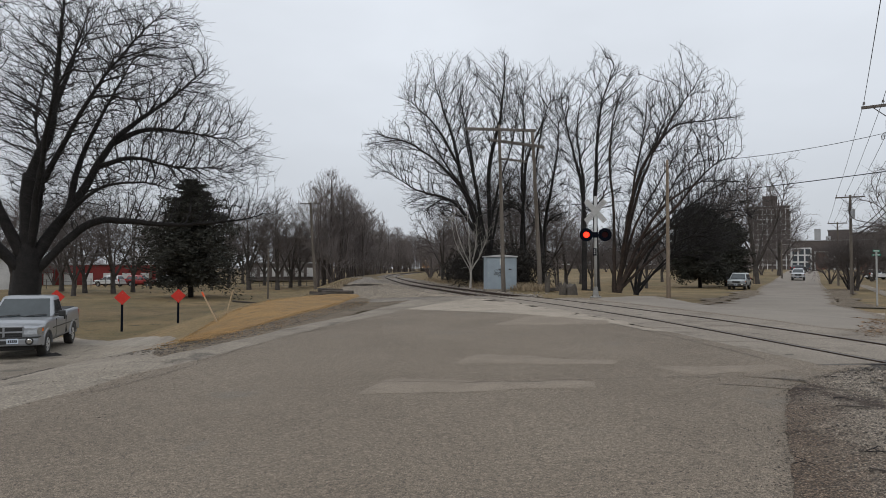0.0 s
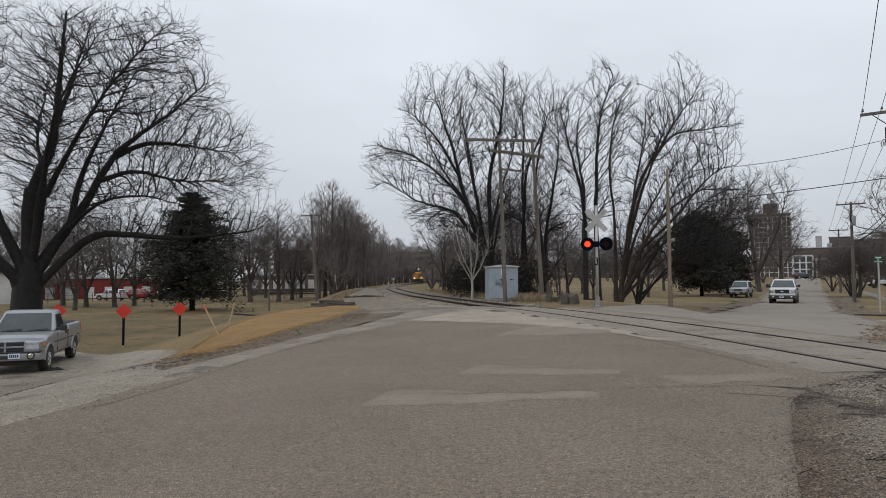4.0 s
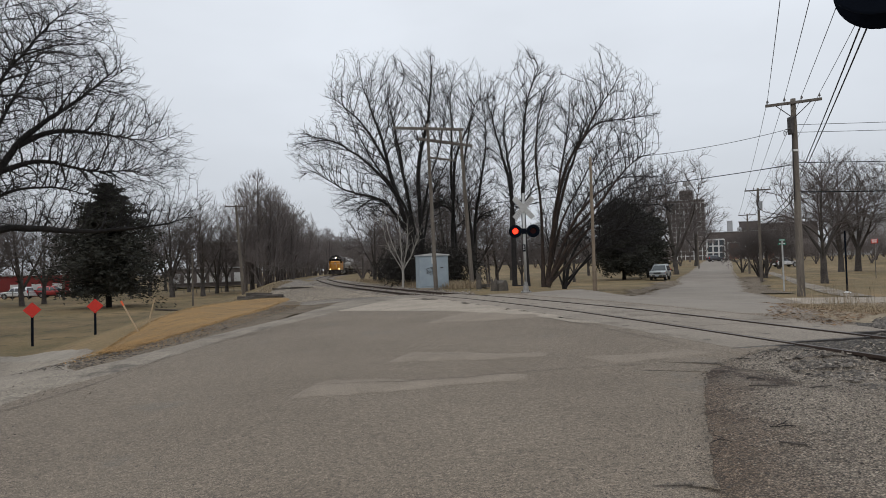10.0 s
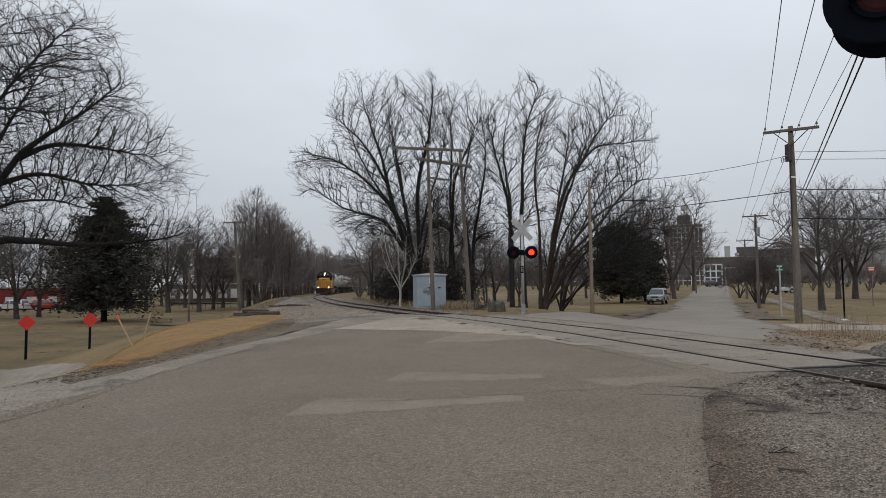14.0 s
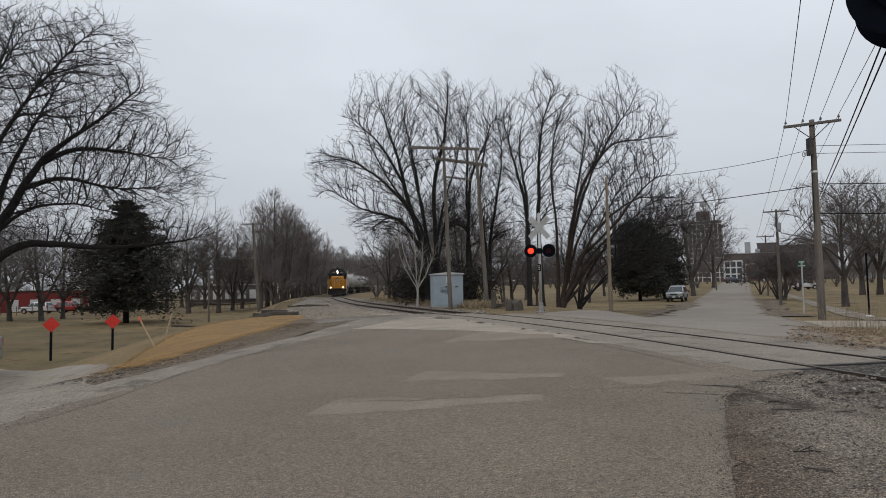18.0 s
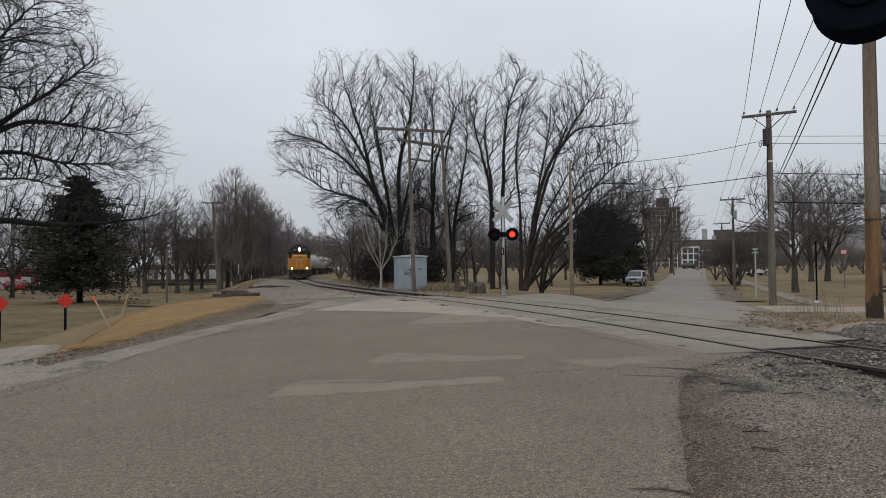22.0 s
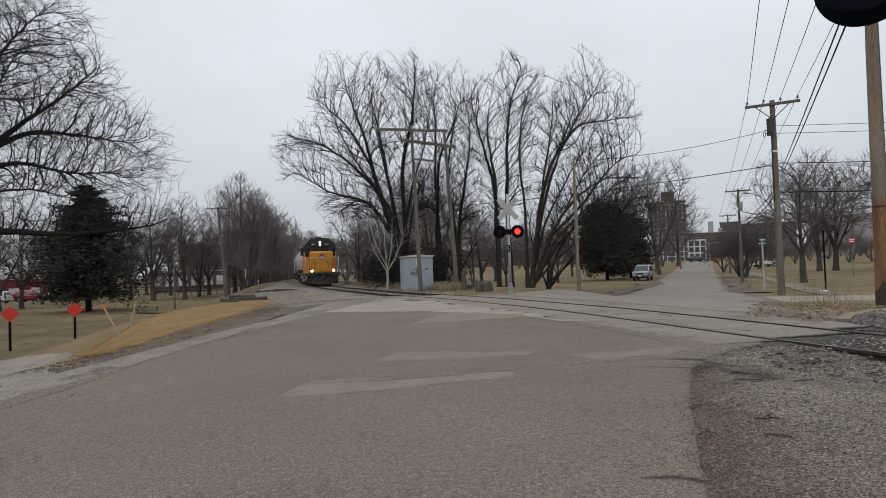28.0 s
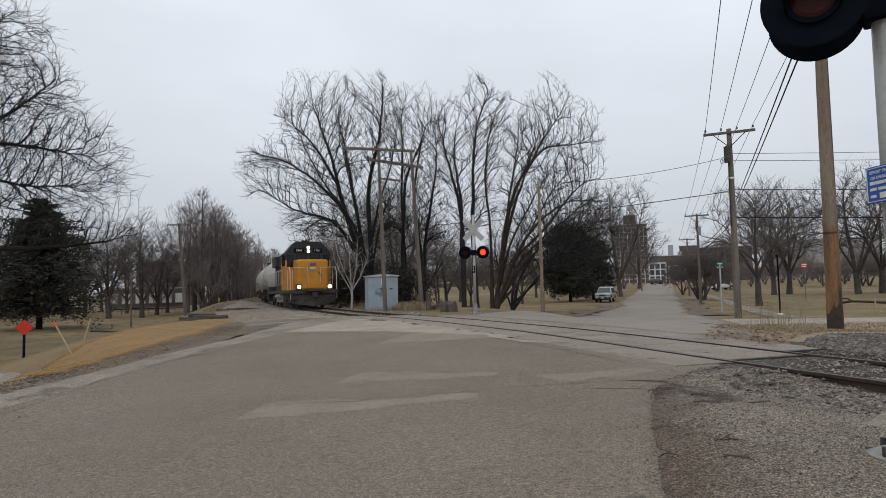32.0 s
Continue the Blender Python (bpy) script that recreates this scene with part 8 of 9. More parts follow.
for z, h, mt, hw in ((2.72, 0.17, "emblem", 0.19), (2.53, 0.1, "railwhite", 0.17), (2.33, 0.17, "emblem2", 0.15)):
    bm = bmesh.new()
    box(bm, (8.226, -hw, z), (8.236, hw, z + h), 0.004)
    part("emblem", bm, M[mt], nose_p, "plain block of the nose emblem")
bm = bmesh.new()
cyl(bm, (8.26, 0.55, 2.05), (8.24, 0.30, 2.35), 0.03, 0.03, 8)
part("brake_lever", bm, M["soot"], nose_p)
# cab
bm = bmesh.new()
cabp = [(-1.5, 1.2), (-1.5, 3.5), (-1.46, 3.66), (-1.02, 4.2), (-0.8, 4.42), (0.8, 4.42), (1.02, 4.2), (1.46, 3.66), (1.5, 3.5), (1.5, 1.2)]
loft(bm, [[(x, y, z) for y, z in cabp] for x in (4.05, 6.0, 6.12)])
cab_p = part("cab", bm, M["uyellow"], loco, "yellow cab with a dark grey top")
bm = bmesh.new()
upper = [(-1.508, 3.2), (-1.508, 3.51), (-1.468, 3.67), (-1.028, 4.21), (-0.805, 4.435), (0.805, 4.435), (1.028, 4.21), (1.468, 3.67), (1.508, 3.51), (1.508, 3.2)]
loft(bm, [[(x, y, z) for y, z in upper] for x in (4.03, 6.128)])
part("cab_top", bm, M["ugrey"], cab_p, "dark grey cab top")
bm = bmesh.new()
loft(bm, [[(x, y * 1.03, z + dz) for y, z in upper[2:8]] for x, dz in ((3.95, 0.015), (6.11, 0.015))])
part("roof", bm, M["ugrey"], cab_p, "dark grey curved cab roof")
for y0, y1 in ((-0.82, -0.05), (0.05, 0.82)):
    bm = bmesh.new()
    box(bm, (6.125, y0, 3.26), (6.14, y1, 3.66), 0.01)
    part("windshield", bm, M["cabglass"], cab_p, "dark cab windshield")
for s in (-1, 1):
    bm = bmesh.new()
    box(bm, (6.125, s * 0.98, 2.75), (6.14, s * 1.38, 3.55), 0.02)
    part("front_window", bm, M["cabglass"], cab_p)
    for x0, x1 in ((4.3, 5.0), (5.06, 5.8)):
        bm = bmesh.new()
        box(bm, (x0, s * 1.5, 2.85), (x1, s * 1.516, 3.5), 0.02)
        part("side_window", bm, M["cabglass"], cab_p, "dark cab side window")
    bm = bmesh.new()
    box(bm, (4.2, s * 1.5, 3.52), (5.9, s * 1.72, 3.55), 0.005)
    part("awning", bm, M["ugrey"], cab_p)
    bm = bmesh.new()
    box(bm, (6.13, s * 0.30, 3.72), (6.18, s * 0.92, 3.97), 0.01)
    nb = part("number_board", bm, M["black"], cab_p, "black number board with white numerals")
    cu = bpy.data.curves.new("numerals", "FONT")
    cu.body, cu.size, cu.align_x, cu.align_y, cu.extrude = "1561", 0.23, "CENTER", "CENTER", 0.002
    cu.materials.append(M["white"])
    tx = new("numerals", cu)
    tx.parent = nb
    tx.matrix_basis = Matrix.Translation((6.186, s * 0.61, 3.845)) @ Matrix.Rotation(radians(90), 4, "Z") @ Matrix.Rotation(radians(90), 4, "X")
bm = bmesh.new()
box(bm, (6.12, -0.17, 3.66), (6.2, 0.17, 4.18), 0.03)
hd = part("headlight_housing", bm, M["ugrey"], cab_p)
for z in (3.80, 4.04):
    bm = bmesh.new()
    lathe(bm, [(0.085, 0), (0.085, 0.01), (0.06, 0.03), (0, 0.035)], 18, pose(6.2, 0, z) @ Matrix.Rotation(radians(90), 4, "Y"))
    part("headlamp", bm, M["headlamp"], hd, "lit white headlamp")
for s in (-1, 1):
    bm = bmesh.new()
    box(bm, (LF - 0.32, s * 0.80, 1.2), (LF - 0.1, s * 1.12, 1.52), 0.03)
    dl = part("ditch_light_box", bm, M["soot"], loco)
    bm = bmesh.new()
    lathe(bm, [(0.12, 0), (0.12, 0.01), (0.08, 0.03), (0, 0.035)], 18, pose(LF - 0.1, s * 0.96, 1.38) @ Matrix.Rotation(radians(90), 4, "Y"))
    part("ditch_lamp", bm, M["ditch"], dl, "lit warm ditch lamp")
# long hood
bm = bmesh.new()
hood = [(-0.86, 1.2), (-0.86, 3.9), (-0.72, 4.1), (0.72, 4.1), (0.86, 3.9), (0.86, 1.2)]
loft(bm, [[(x, y, z) for y, z in hood] for x in (LR + 0.9, 4.05)])
lh = part("long_hood", bm, M["ugrey"], loco, "dark grey long engine hood")
bm = bmesh.new()
loft(bm, [[(x, y, z) for y, z in [(-0.88, 3.8), (-0.88, 3.92), (-0.73, 4.12), (0.73, 4.12), (0.88, 3.92), (0.88, 3.8)]] for x in (LR + 0.88, 4.0)])
part("hood_roof", bm, M["ugrey"], lh, "dark grey hood roof")
for x0, x1 in ((-7.4, -4.4), (2.6, 3.9)):
    bm = bmesh.new()
    box(bm, (x0, -1.18 if x0 < 0 else -1.0, 3.2), (x1, 1.18 if x0 < 0 else 1.0, 4.05), 0.04)
    part("radiator", bm, M["ugrey"], lh, "dark radiator grilles")
bm = bmesh.new()
box(bm, (1.2, -1.28, 1.2), (4.05, 1.28, 3.25), 0.05)
eq = part("equipment_cabinet", bm, M["uyellow"], loco, "yellow equipment cabinet behind the cab")
bm = bmesh.new()
loft(bm, [[(x, y, z) for y, z in [(-1.3, 3.2), (-1.3, 3.55), (-0.95, 4.08), (0.95, 4.08), (1.3, 3.55), (1.3, 3.2)]] for x in (1.18, 4.04)])
part("cabinet_roof", bm, M["ugrey"], eq, "dark grey cabinet roof")
for s in (-1, 1):
    for k in range(3):
        bm = bmesh.new()
        box(bm, (1.35 + k * 0.9, s * 1.28, 1.5), (2.15 + k * 0.9, s * 1.295, 3.05), 0.01)
        part("cabinet_door", bm, M["uyellow"], eq)
for k in range(14):
    x = -7.2 + k * 0.74
    for s in (-1, 1):
        bm = bmesh.new()
        box(bm, (x + 0.02, s * 0.86, 1.75), (x + 0.70, s * 0.876, 3.1), 0.01)
        part("hood_door", bm, M["ugrey"], lh)
for x in (-6.6, -5.3, 0.2, 1.0):
    bm = bmesh.new()
    lathe(bm, [(0.5, 4.1), (0.5, 4.36), (0.44, 4.4), (0, 4.4)], 20, pose(x, 0, 0))
    part("roof_fan", bm, M["ugrey"], lh, "round roof fan housing")
bm = bmesh.new()
for k in range(3):
    cyl(bm, (4.6 + 0.1 * k, -0.2 + k * 0.2, 4.62), (5.0 + 0.12 * k, -0.2 + k * 0.2, 4.62), 0.03, 0.07, 10)
box(bm, (4.6, -0.25, 4.42), (4.75, 0.25, 4.62), 0.01)
part("horn", bm, M["soot"], loco, "air horn on the cab roof")
bm = bmesh.new()
prism(bm, [(-2.2, 0.34), (2.4, 0.34), (2.6, 0.6), (2.6, 0.98), (-2.4, 0.98), (-2.4, 0.7)], -1.3, 1.3)
part("fuel_tank", bm, M["tankfuel"], loco, "grimy grey fuel tank")
for s in (-1, 1):
    bm = bmesh.new()
    cyl(bm, (-2.0, s * 1.32, 0.8), (2.2, s * 1.32, 0.8), 0.17, 0.17, 14)
    part("air_reservoir", bm, M["tankfuel"], loco)
    hand_rail(loco, [(LR + 0.6, s * 1.45, 1.2), (LR + 0.6, s * 1.45, 2.65), (3.9, s * 1.45, 2.65), (3.9, s * 1.45, 1.2)])
    for k in range(9):
        hand_rail(loco, [(LR + 1.5 + k * 1.35, s * 1.45, 1.6), (LR + 1.5 + k * 1.35, s * 1.45, 2.64)], 0.018, "white rail stanchion")
    hand_rail(loco, [(6.9, s * 1.46, 1.1), (6.9, s * 1.46, 2.5), (7.2, s * 1.46, 2.65), (8.0, s * 1.46, 2.65), (8.45, s * 1.46, 2.3), (8.5, s * 1.46, 0.6)], 0.026)
    hand_rail(loco, [(7.5, s * 1.2, 1.2), (7.55, s * 1.2, 2.5), (7.7, s * 1.2, 2.62), (8.5, s * 1.2, 2.62), (8.62, s * 0.9, 2.6), (8.62, s * 0.4, 2.6), (8.62, s * 0.38, 1.66)], 0.02)
    for k in range(4):
        bm = bmesh.new()
        box(bm, (7.75, s * 1.18, 0.36 + k * 0.22), (8.35, s * 1.5, 0.40 + k * 0.22), 0.005)
        part("step", bm, M["soot"], loco)
bogie(loco, 5.6, (-1.4, 1.4), 0.5)
bogie(loco, -5.6, (-1.4, 1.4), 0.5)
for x, nm in ((LR + 0.2, "rear_pilot"),):
    bm = bmesh.new()
    box(bm, (x, -1.45, 0.5), (x + 0.5, 1.45, 1.6), 0.03)
    part("rear_pilot", bm, M["soot"], loco)

tank = thing("tank_car", Matrix(), "grimy pale grey railway tank car with black underframe", "tank car", "tank cars")
bm = bmesh.new()
prof = [(0.0, -7.9), (0.5, -7.86), (1.0, -7.7), (1.35, -7.42), (1.5, -7.0)] + [(1.5, -7 + 14 * k / 8) for k in range(1, 9)] + [(1.35, 7.42), (1.0, 7.7), (0.5, 7.86), (0.0, 7.9)]
lathe(bm, prof, 36, pose(0, 0, 2.72) @ Matrix.Rotation(radians(90), 4, "Y"))
part("tank", bm, M["tankgrey"], tank, smooth=True)
for x in (-5.6, 5.6, -1.9, 1.9):
    bm = bmesh.new()
    lathe(bm, [(1.495, -0.06), (1.515, -0.05), (1.515, 0.05), (1.495, 0.06)], 36, pose(x, 0, 2.72) @ Matrix.Rotation(radians(90), 4, "Y"))
    part("band", bm, M["soot"] if abs(x) < 3 else M["tankgrey"], tank)
bm = bmesh.new()
box(bm, (-8.3, -0.35, 0.95), (8.3, 0.35, 1.25), 0.02)
for s in (-1, 1):
    box(bm, (s * 6.2 - 0.5, -1.3, 1.0), (s * 6.2 + 0.5, 1.3, 1.45), 0.02)
    box(bm, (s * 8.1 - 0.25, -1.45, 0.9), (s * 8.1 + 0.25, 1.45, 1.3), 0.02)
    cyl(bm, (s * 8.3, 0, 0.88), (s * 8.9, 0, 0.88), 0.12, 0.12, 8)
part("underframe", bm, M["soot"], tank, "black underframe with couplers")
bm = bmesh.new()
lathe(bm, [(0.45, 4.15), (0.45, 4.45), (0.4, 4.5), (0, 4.5)], 18)
part("valve_dome", bm, M["tankgrey"], tank)
for s in (-1, 1):
    bm = bmesh.new()
    tube(bm, [(-1.5, s * 0.7, 4.1), (-1.5, s * 0.7, 4.75), (1.5, s * 0.7, 4.75), (1.5, s * 0.7, 4.1)], 0.03, 6)
    part("platform_rail", bm, M["railwhite"], tank)
    bm = bmesh.new()
    box(bm, (-1.5, s * 0.75 - 0.3, 4.08), (1.5, s * 0.75 + 0.3, 4.12), 0.005)
    part("platform", bm, M["soot"], tank)
    for q in (-0.25, 0.25):
        bm = bmesh.new()
        tube(bm, [(q, s * 1.58, 1.2), (q, s * 1.58, 3.0), (q, s * 1.1, 4.1)], 0.02, 6)
        part("ladder_rail", bm, M["railwhite"], tank)
    for k in range(7):
        bm = bmesh.new()
        cyl(bm, (-0.25, s * 1.58, 1.3 + k * 0.27), (0.25, s * 1.58, 1.3 + k * 0.27), 0.014, 0.014, 6)
        part("rung", bm, M["railwhite"], tank)
    hand_rail(tank, [(8.2, s * 1.4, 1.3), (8.2, s * 1.4, 2.4), (7.5, s * 1.45, 2.4)])
bogie(tank, 6.2, (-0.88, 0.88), 0.42)
bogie(tank, -6.2, (-0.88, 0.88), 0.42)
cars = [tank] + [copy_thing(tank, Matrix()) for _ in range(4)]

# ---------------------------------------------------------------- far buildings
M["brick"] = mat("dull_red_brick", (0.20, 0.115, 0.09), (0.14, 0.085, 0.07), 0.3, 0.9, bump=0.2, fine=6)
M["brickdark"] = mat("dark_brown_wall", (0.12, 0.10, 0.092), (0.085, 0.072, 0.066), 0.3, 0.9, bump=0.2, fine=6)
M["redwall"] = mat("red_metal_siding", (0.20, 0.024, 0.021), (0.14, 0.018, 0.016), 0.5, 0.6, bump=0.1, fine=8)
M["roofgrey"] = mat("pale_grey_roof", (0.36, 0.36, 0.36), (0.26, 0.26, 0.26), 0.3, 0.8, bump=0.1, fine=6)
M["farwhite"] = mat("off_white_trim", (0.60, 0.60, 0.59), (0.48, 0.48, 0.47), 0.4, 0.7, bump=0.1, fine=6)
M["farglass"] = mat("far_window_glass", (0.06, 0.07, 0.08), rough=0.2, spec=0.6)


def building(name, az, d, w, h, depth, wall, roof, label, base=0.0):
    x, y, z = foot(az, d, 0.3)
    t = thing(name, pose(x, y, z + base, 0, 0, -az), label, "building")
    bm = bmesh.new()
    box(bm, (-w / 2, 0, 0), (w / 2, depth, h + 0.3), 0.05)
    part("wall", bm, wall, t)
    bm = bmesh.new()
    box(bm, (-w / 2 - 0.25, -0.25, h + 0.3), (w / 2 + 0.25, depth + 0.25, h + 0.55), 0.05)
    part("roof", bm, roof, t)
    return t


def far_window(t, x0, x1, z0, z1, frame_mat, rows=1, cols=1, depth=0.0, bar=0.22):
    bm = bmesh.new()
    box(bm, (x0, -0.06 - depth, z0), (x1, 0.02, z1), 0)
    p = part("window", bm, M["farglass"], t, "dark window with pale bars")
    for k in range(cols + 1):
        bm = bmesh.new()
        x = x0 + (x1 - x0) * k / cols
        box(bm, (x - bar / 2, -0.16 - depth, z0), (x + bar / 2, -0.06 - depth, z1))
        part("mullion", bm, frame_mat, p)
    for k in range(rows + 1):
        bm = bmesh.new()
        z = z0 + (z1 - z0) * k / rows
        box(bm, (x0, -0.17 - depth, z - bar / 2), (x1, -0.065 - depth, z + bar / 2))
        part("transom", bm, frame_mat, p)


D1 = 235
k1 = D1 * math.pi / 180
fac = building("factory", 26.0, D1, 7.4 * k1, 2.25 * k1, 30, M["brickdark"], M["roofgrey"], "long dark brick factory with white window grids at the street's end")
w1 = 7.4 * k1
far_window(fac, -w1 / 2 + 1.0 * k1, -w1 / 2 + 2.35 * k1, 0.5, 1.75 * k1, M["farwhite"], 3, 3, 0.1, 0.45)
for k in range(3):
    x = -w1 / 2 + (2.6 + 1.3 * k) * k1
    bm = bmesh.new()
    box(bm, (x, -0.3, 0.0), (x + 0.9 * k1, 0.0, 1.5 * k1), 0.03)
    b = part("bay", bm, M["brick"], fac, "red brick bay between white posts")
    for xx in (x - 0.25, x + 0.9 * k1 - 0.25):
        bm = bmesh.new()
        box(bm, (xx, -0.45, 0), (xx + 0.5, -0.3, 1.5 * k1))
        part("post", bm, M["farwhite"], b)
    bm = bmesh.new()
    box(bm, (x, -0.44, 1.42 * k1), (x + 0.9 * k1, -0.31, 1.52 * k1))
    part("lintel", bm, M["farwhite"], b)
fac2 = building("factory_block", 26.5, D1 + 34, 1.6 * k1, 3.4 * k1, 20, M["brickdark"], M["roofgrey"], "taller grey factory block behind the brick front")
bm = bmesh.new()
box(bm, (-1.15 * k1, 6, 2.3 * k1), (-0.72 * k1, 12, 3.35 * k1), 0.1)
part("roof_house", bm, M["roofgrey"], fac, "grey box-shaped roof house")
bm = bmesh.new()
cyl(bm, (-0.2 * k1, 8, 2.3 * k1), (-0.2 * k1, 8, 2.75 * k1), 0.7, 0.7, 12)
part("vent", bm, M["roofgrey"], fac, "stubby roof vent")
fac3 = building("factory_block", 29.3, D1 + 20, 4.5 * k1, 3.0 * k1, 22, M["brickdark"], M["roofgrey"], "dark long factory hall behind the trees")
fac4 = building("factory_block", 36.0, D1 + 30, 9.0 * k1, 3.4 * k1, 22, M["roofgrey"], M["roofgrey"], "grey factory hall behind the lawn's trees")
fac5 = building("factory_block", 14.5, D1 + 30, 7.0 * k1, 2.0 * k1, 22, M["roofgrey"], M["roofgrey"], "long pale hall behind the lawn")
for k in range(12):
    x = (-3.3 + 0.55 * k) * k1
    far_window(fac5, x, x + 0.4 * k1, 1.0, 1.3 * k1, M["farwhite"], 2, 2, 0.0, 0.3)
tw = building("tower_block", 21.75, D1, 2.9 * k1, 5.1 * k1, 14, M["brickdark"], M["roofgrey"], "tall dark tower block with a pale grid of floors and columns")
for k in range(12):
    bm = bmesh.new()
    z = (0.40 + 0.41 * k) * k1
    box(bm, (-1.5 * k1, -0.3, z), (1.5 * k1, 0.0, z + 0.24))
    part("floor_band", bm, M["farwhite"], tw, "pale floor band")
for k in range(10):
    bm = bmesh.new()
    x = (-1.5 + 0.3333 * k) * k1
    box(bm, (x - 0.13, -0.4, 0), (x + 0.13, -0.302, 5.0 * k1))
    part("column", bm, M["farwhite"], tw, "pale column")
bm = bmesh.new()
box(bm, (-0.5 * k1, 3, 5.1 * k1), (0.6 * k1, 9, 6.1 * k1), 0.1)
part("penthouse", bm, M["brickdark"], tw, "dark roof house")
bm = bmesh.new()
box(bm, (-0.15 * k1, 3, 6.5 * k1), (0.35 * k1, 4, 6.9 * k1))
cyl(bm, (0.1 * k1, 3.5, 6.0 * k1), (0.1 * k1, 3.5, 6.6 * k1), 0.25, 0.25, 8)
part("roof_sign", bm, M["roofgrey"], tw, "small sign frame on the roof")

D2 = 122
k2 = D2 * math.pi / 180
red = building("red_shed", -34.6, D2, 8.6 * k2, 1.5 * k2, 12, M["redwall"], M["roofgrey"], "long low red metal shed with white doors and a pale roof", 0.2)
for k in range(6):
    x = (-3.6 + 1.35 * k) * k2
    bm = bmesh.new()
    box(bm, (x, -0.12, 0.2), (x + 0.62 * k2, 0.0, 1.0 * k2), 0.02)
    part("door", bm, M["farwhite"], red, "white roll-up door")
white = building("white_house", -42.6, 105, 9, 4.2, 10, M["farwhite"], M["roofgrey"], "pale house behind the great tree", 0.0)
bm = bmesh.new()
prism(bm, [(-4.9, 4.6), (4.9, 4.6), (0, 7.0)], -0.4, 10.4)
part("gable_roof", bm, M["roofgrey"], white, "pale gabled roof")
low_ = building("long_workshop", -20.0, 135, 15, 3.3, 10, M["brickdark"], M["roofgrey"], "low dark workshop with a row of white windows", 0.6)
for k in range(6):
    x = -7.0 + 2.35 * k
    bm = bmesh.new()
    box(bm, (x, -0.1, 0.9), (x + 1.7, 0.0, 2.7), 0.02)
    p = part("window", bm, M["farwhite"], low_, "white window panel")
    bm = bmesh.new()
    box(bm, (x - 0.1, -0.16, 0.8), (x + 1.8, -0.1, 0.9))
    part("sill", bm, M["roofgrey"], p)
mill = building("brick_mill", -18.5, 165, 14, 10.5, 12, M["brickdark"], M["roofgrey"], "dull brick building behind the bare trees")

long_ = building("long_factory", 10.0, 240, 92, 6.0, 12, M["brickdark"], M["roofgrey"], "long low dark factory beyond the lawn")
for k in range(12):
    far_window(long_, -43 + k * 7.3, -38.5 + k * 7.3, 2.0, 4.6, M["farwhite"], 1, 3, 0.0, 0.3)
# a low wire fence at the field's far edge
fence = thing("fence", Matrix(), "low dark wire fence along the field's far edge", "fence")
for k in range(26):
    az = -40 + k * 1.0
    x, y, z = foot(az, 104, 0.1)
    bm = bmesh.new()
    cyl(bm, (x, y, z), (x, y, z + 1.4), 0.05, 0.05, 6)
    part("post", bm, M["arm"], fence)
for zz in (0.5, 1.0, 1.35):
    bm = bmesh.new()
    tube(bm, [(*polar(-40 + k, 104), foot(-40 + k, 104, 0)[2] + zz) for k in range(26)], 0.02, 4)
    part("fence_wire", bm, M["wire"], fence)

# ---------------------------------------------------------------- patches and cracks of the street


def patch(name, left, right, n, label, material="patch", off=0.018):
    ob = strip(name, spline(left, n), spline(right, n), 6, off, M[material], 0.04, len(left) * 7 + n, edge=0.004)
    tagged(ob, label, "road patch", kind="structure")


patch("road_patch", [(-1.62, 6.55), (-0.9, 6.6), (-0.25, 6.62), (0.9, 6.7)], [(-1.42, 7.5), (-0.8, 7.35), (-0.28, 7.2), (0.9, 7.0)], 24, "pale worn patch in the asphalt")
patch("road_patch", [(-0.75, 8.5), (0.1, 8.35), (0.7, 8.2), (1.35, 8.15)], [(-0.45, 9.35), (0.3, 8.95), (0.8, 8.7), (1.4, 8.4)], 24, "pale worn patch in the asphalt")
patch("road_patch", [(-0.35, 13.5), (0.6, 13.4), (1.4, 13.4), (2.2, 13.6)], [(0.8, 16.3), (1.3, 15.8), (1.8, 15.0), (2.3, 14.4)], 24, "pale worn patch in the asphalt")
patch("road_patch", [(2.0, 7.3), (2.5, 7.4), (3.0, 7.5), (3.35, 7.7)], [(1.8, 7.9), (2.4, 7.9), (2.9, 8.0), (3.3, 8.1)], 20, "pale dusty patch at the street's edge")


def crack(pts, w, seed):
    rng = np.random.default_rng(seed)
    line = spline(pts, max(12, len(pts) * 9))
    line = line + np.cumsum(rng.normal(0, 0.012, line.shape), 0) * 0.6 + rng.normal(0, 0.012, line.shape)
    d = np.gradient(line, axis=0)
    d /= np.linalg.norm(d, axis=1)[:, None] + 1e-9
    nrm = np.stack([-d[:, 1], d[:, 0]], 1)
    ww = w * rng.uniform(0.35, 1.3, len(line))[:, None] / 2
    ob = strip("road_crack", line - nrm * ww, line + nrm * ww, 2, 0.0205, M["crack"])
    tagged(ob, "dark winding crack in the asphalt", "crack", kind="structure")


crack([(2.3, 13.4), (2.75, 11.6), (3.15, 9.8), (3.35, 8.6)], 0.02, 1)
crack([(-4.3, 13.0), (-3.0, 16.5), (-1.6, 19.0), (0.5, 21.5)], 0.03, 2)
crack([(-3.4, 11.4), (-2.9, 12.3), (-2.6, 13.6), (-2.7, 14.4)], 0.014, 3)
crack([(-1.4, 7.25), (-0.6, 7.1), (0.3, 7.05), (1.6, 7.15), (2.6, 7.1)], 0.016, 4)
crack([(-0.4, 8.95), (0.4, 8.85), (1.3, 8.6)], 0.016, 5)
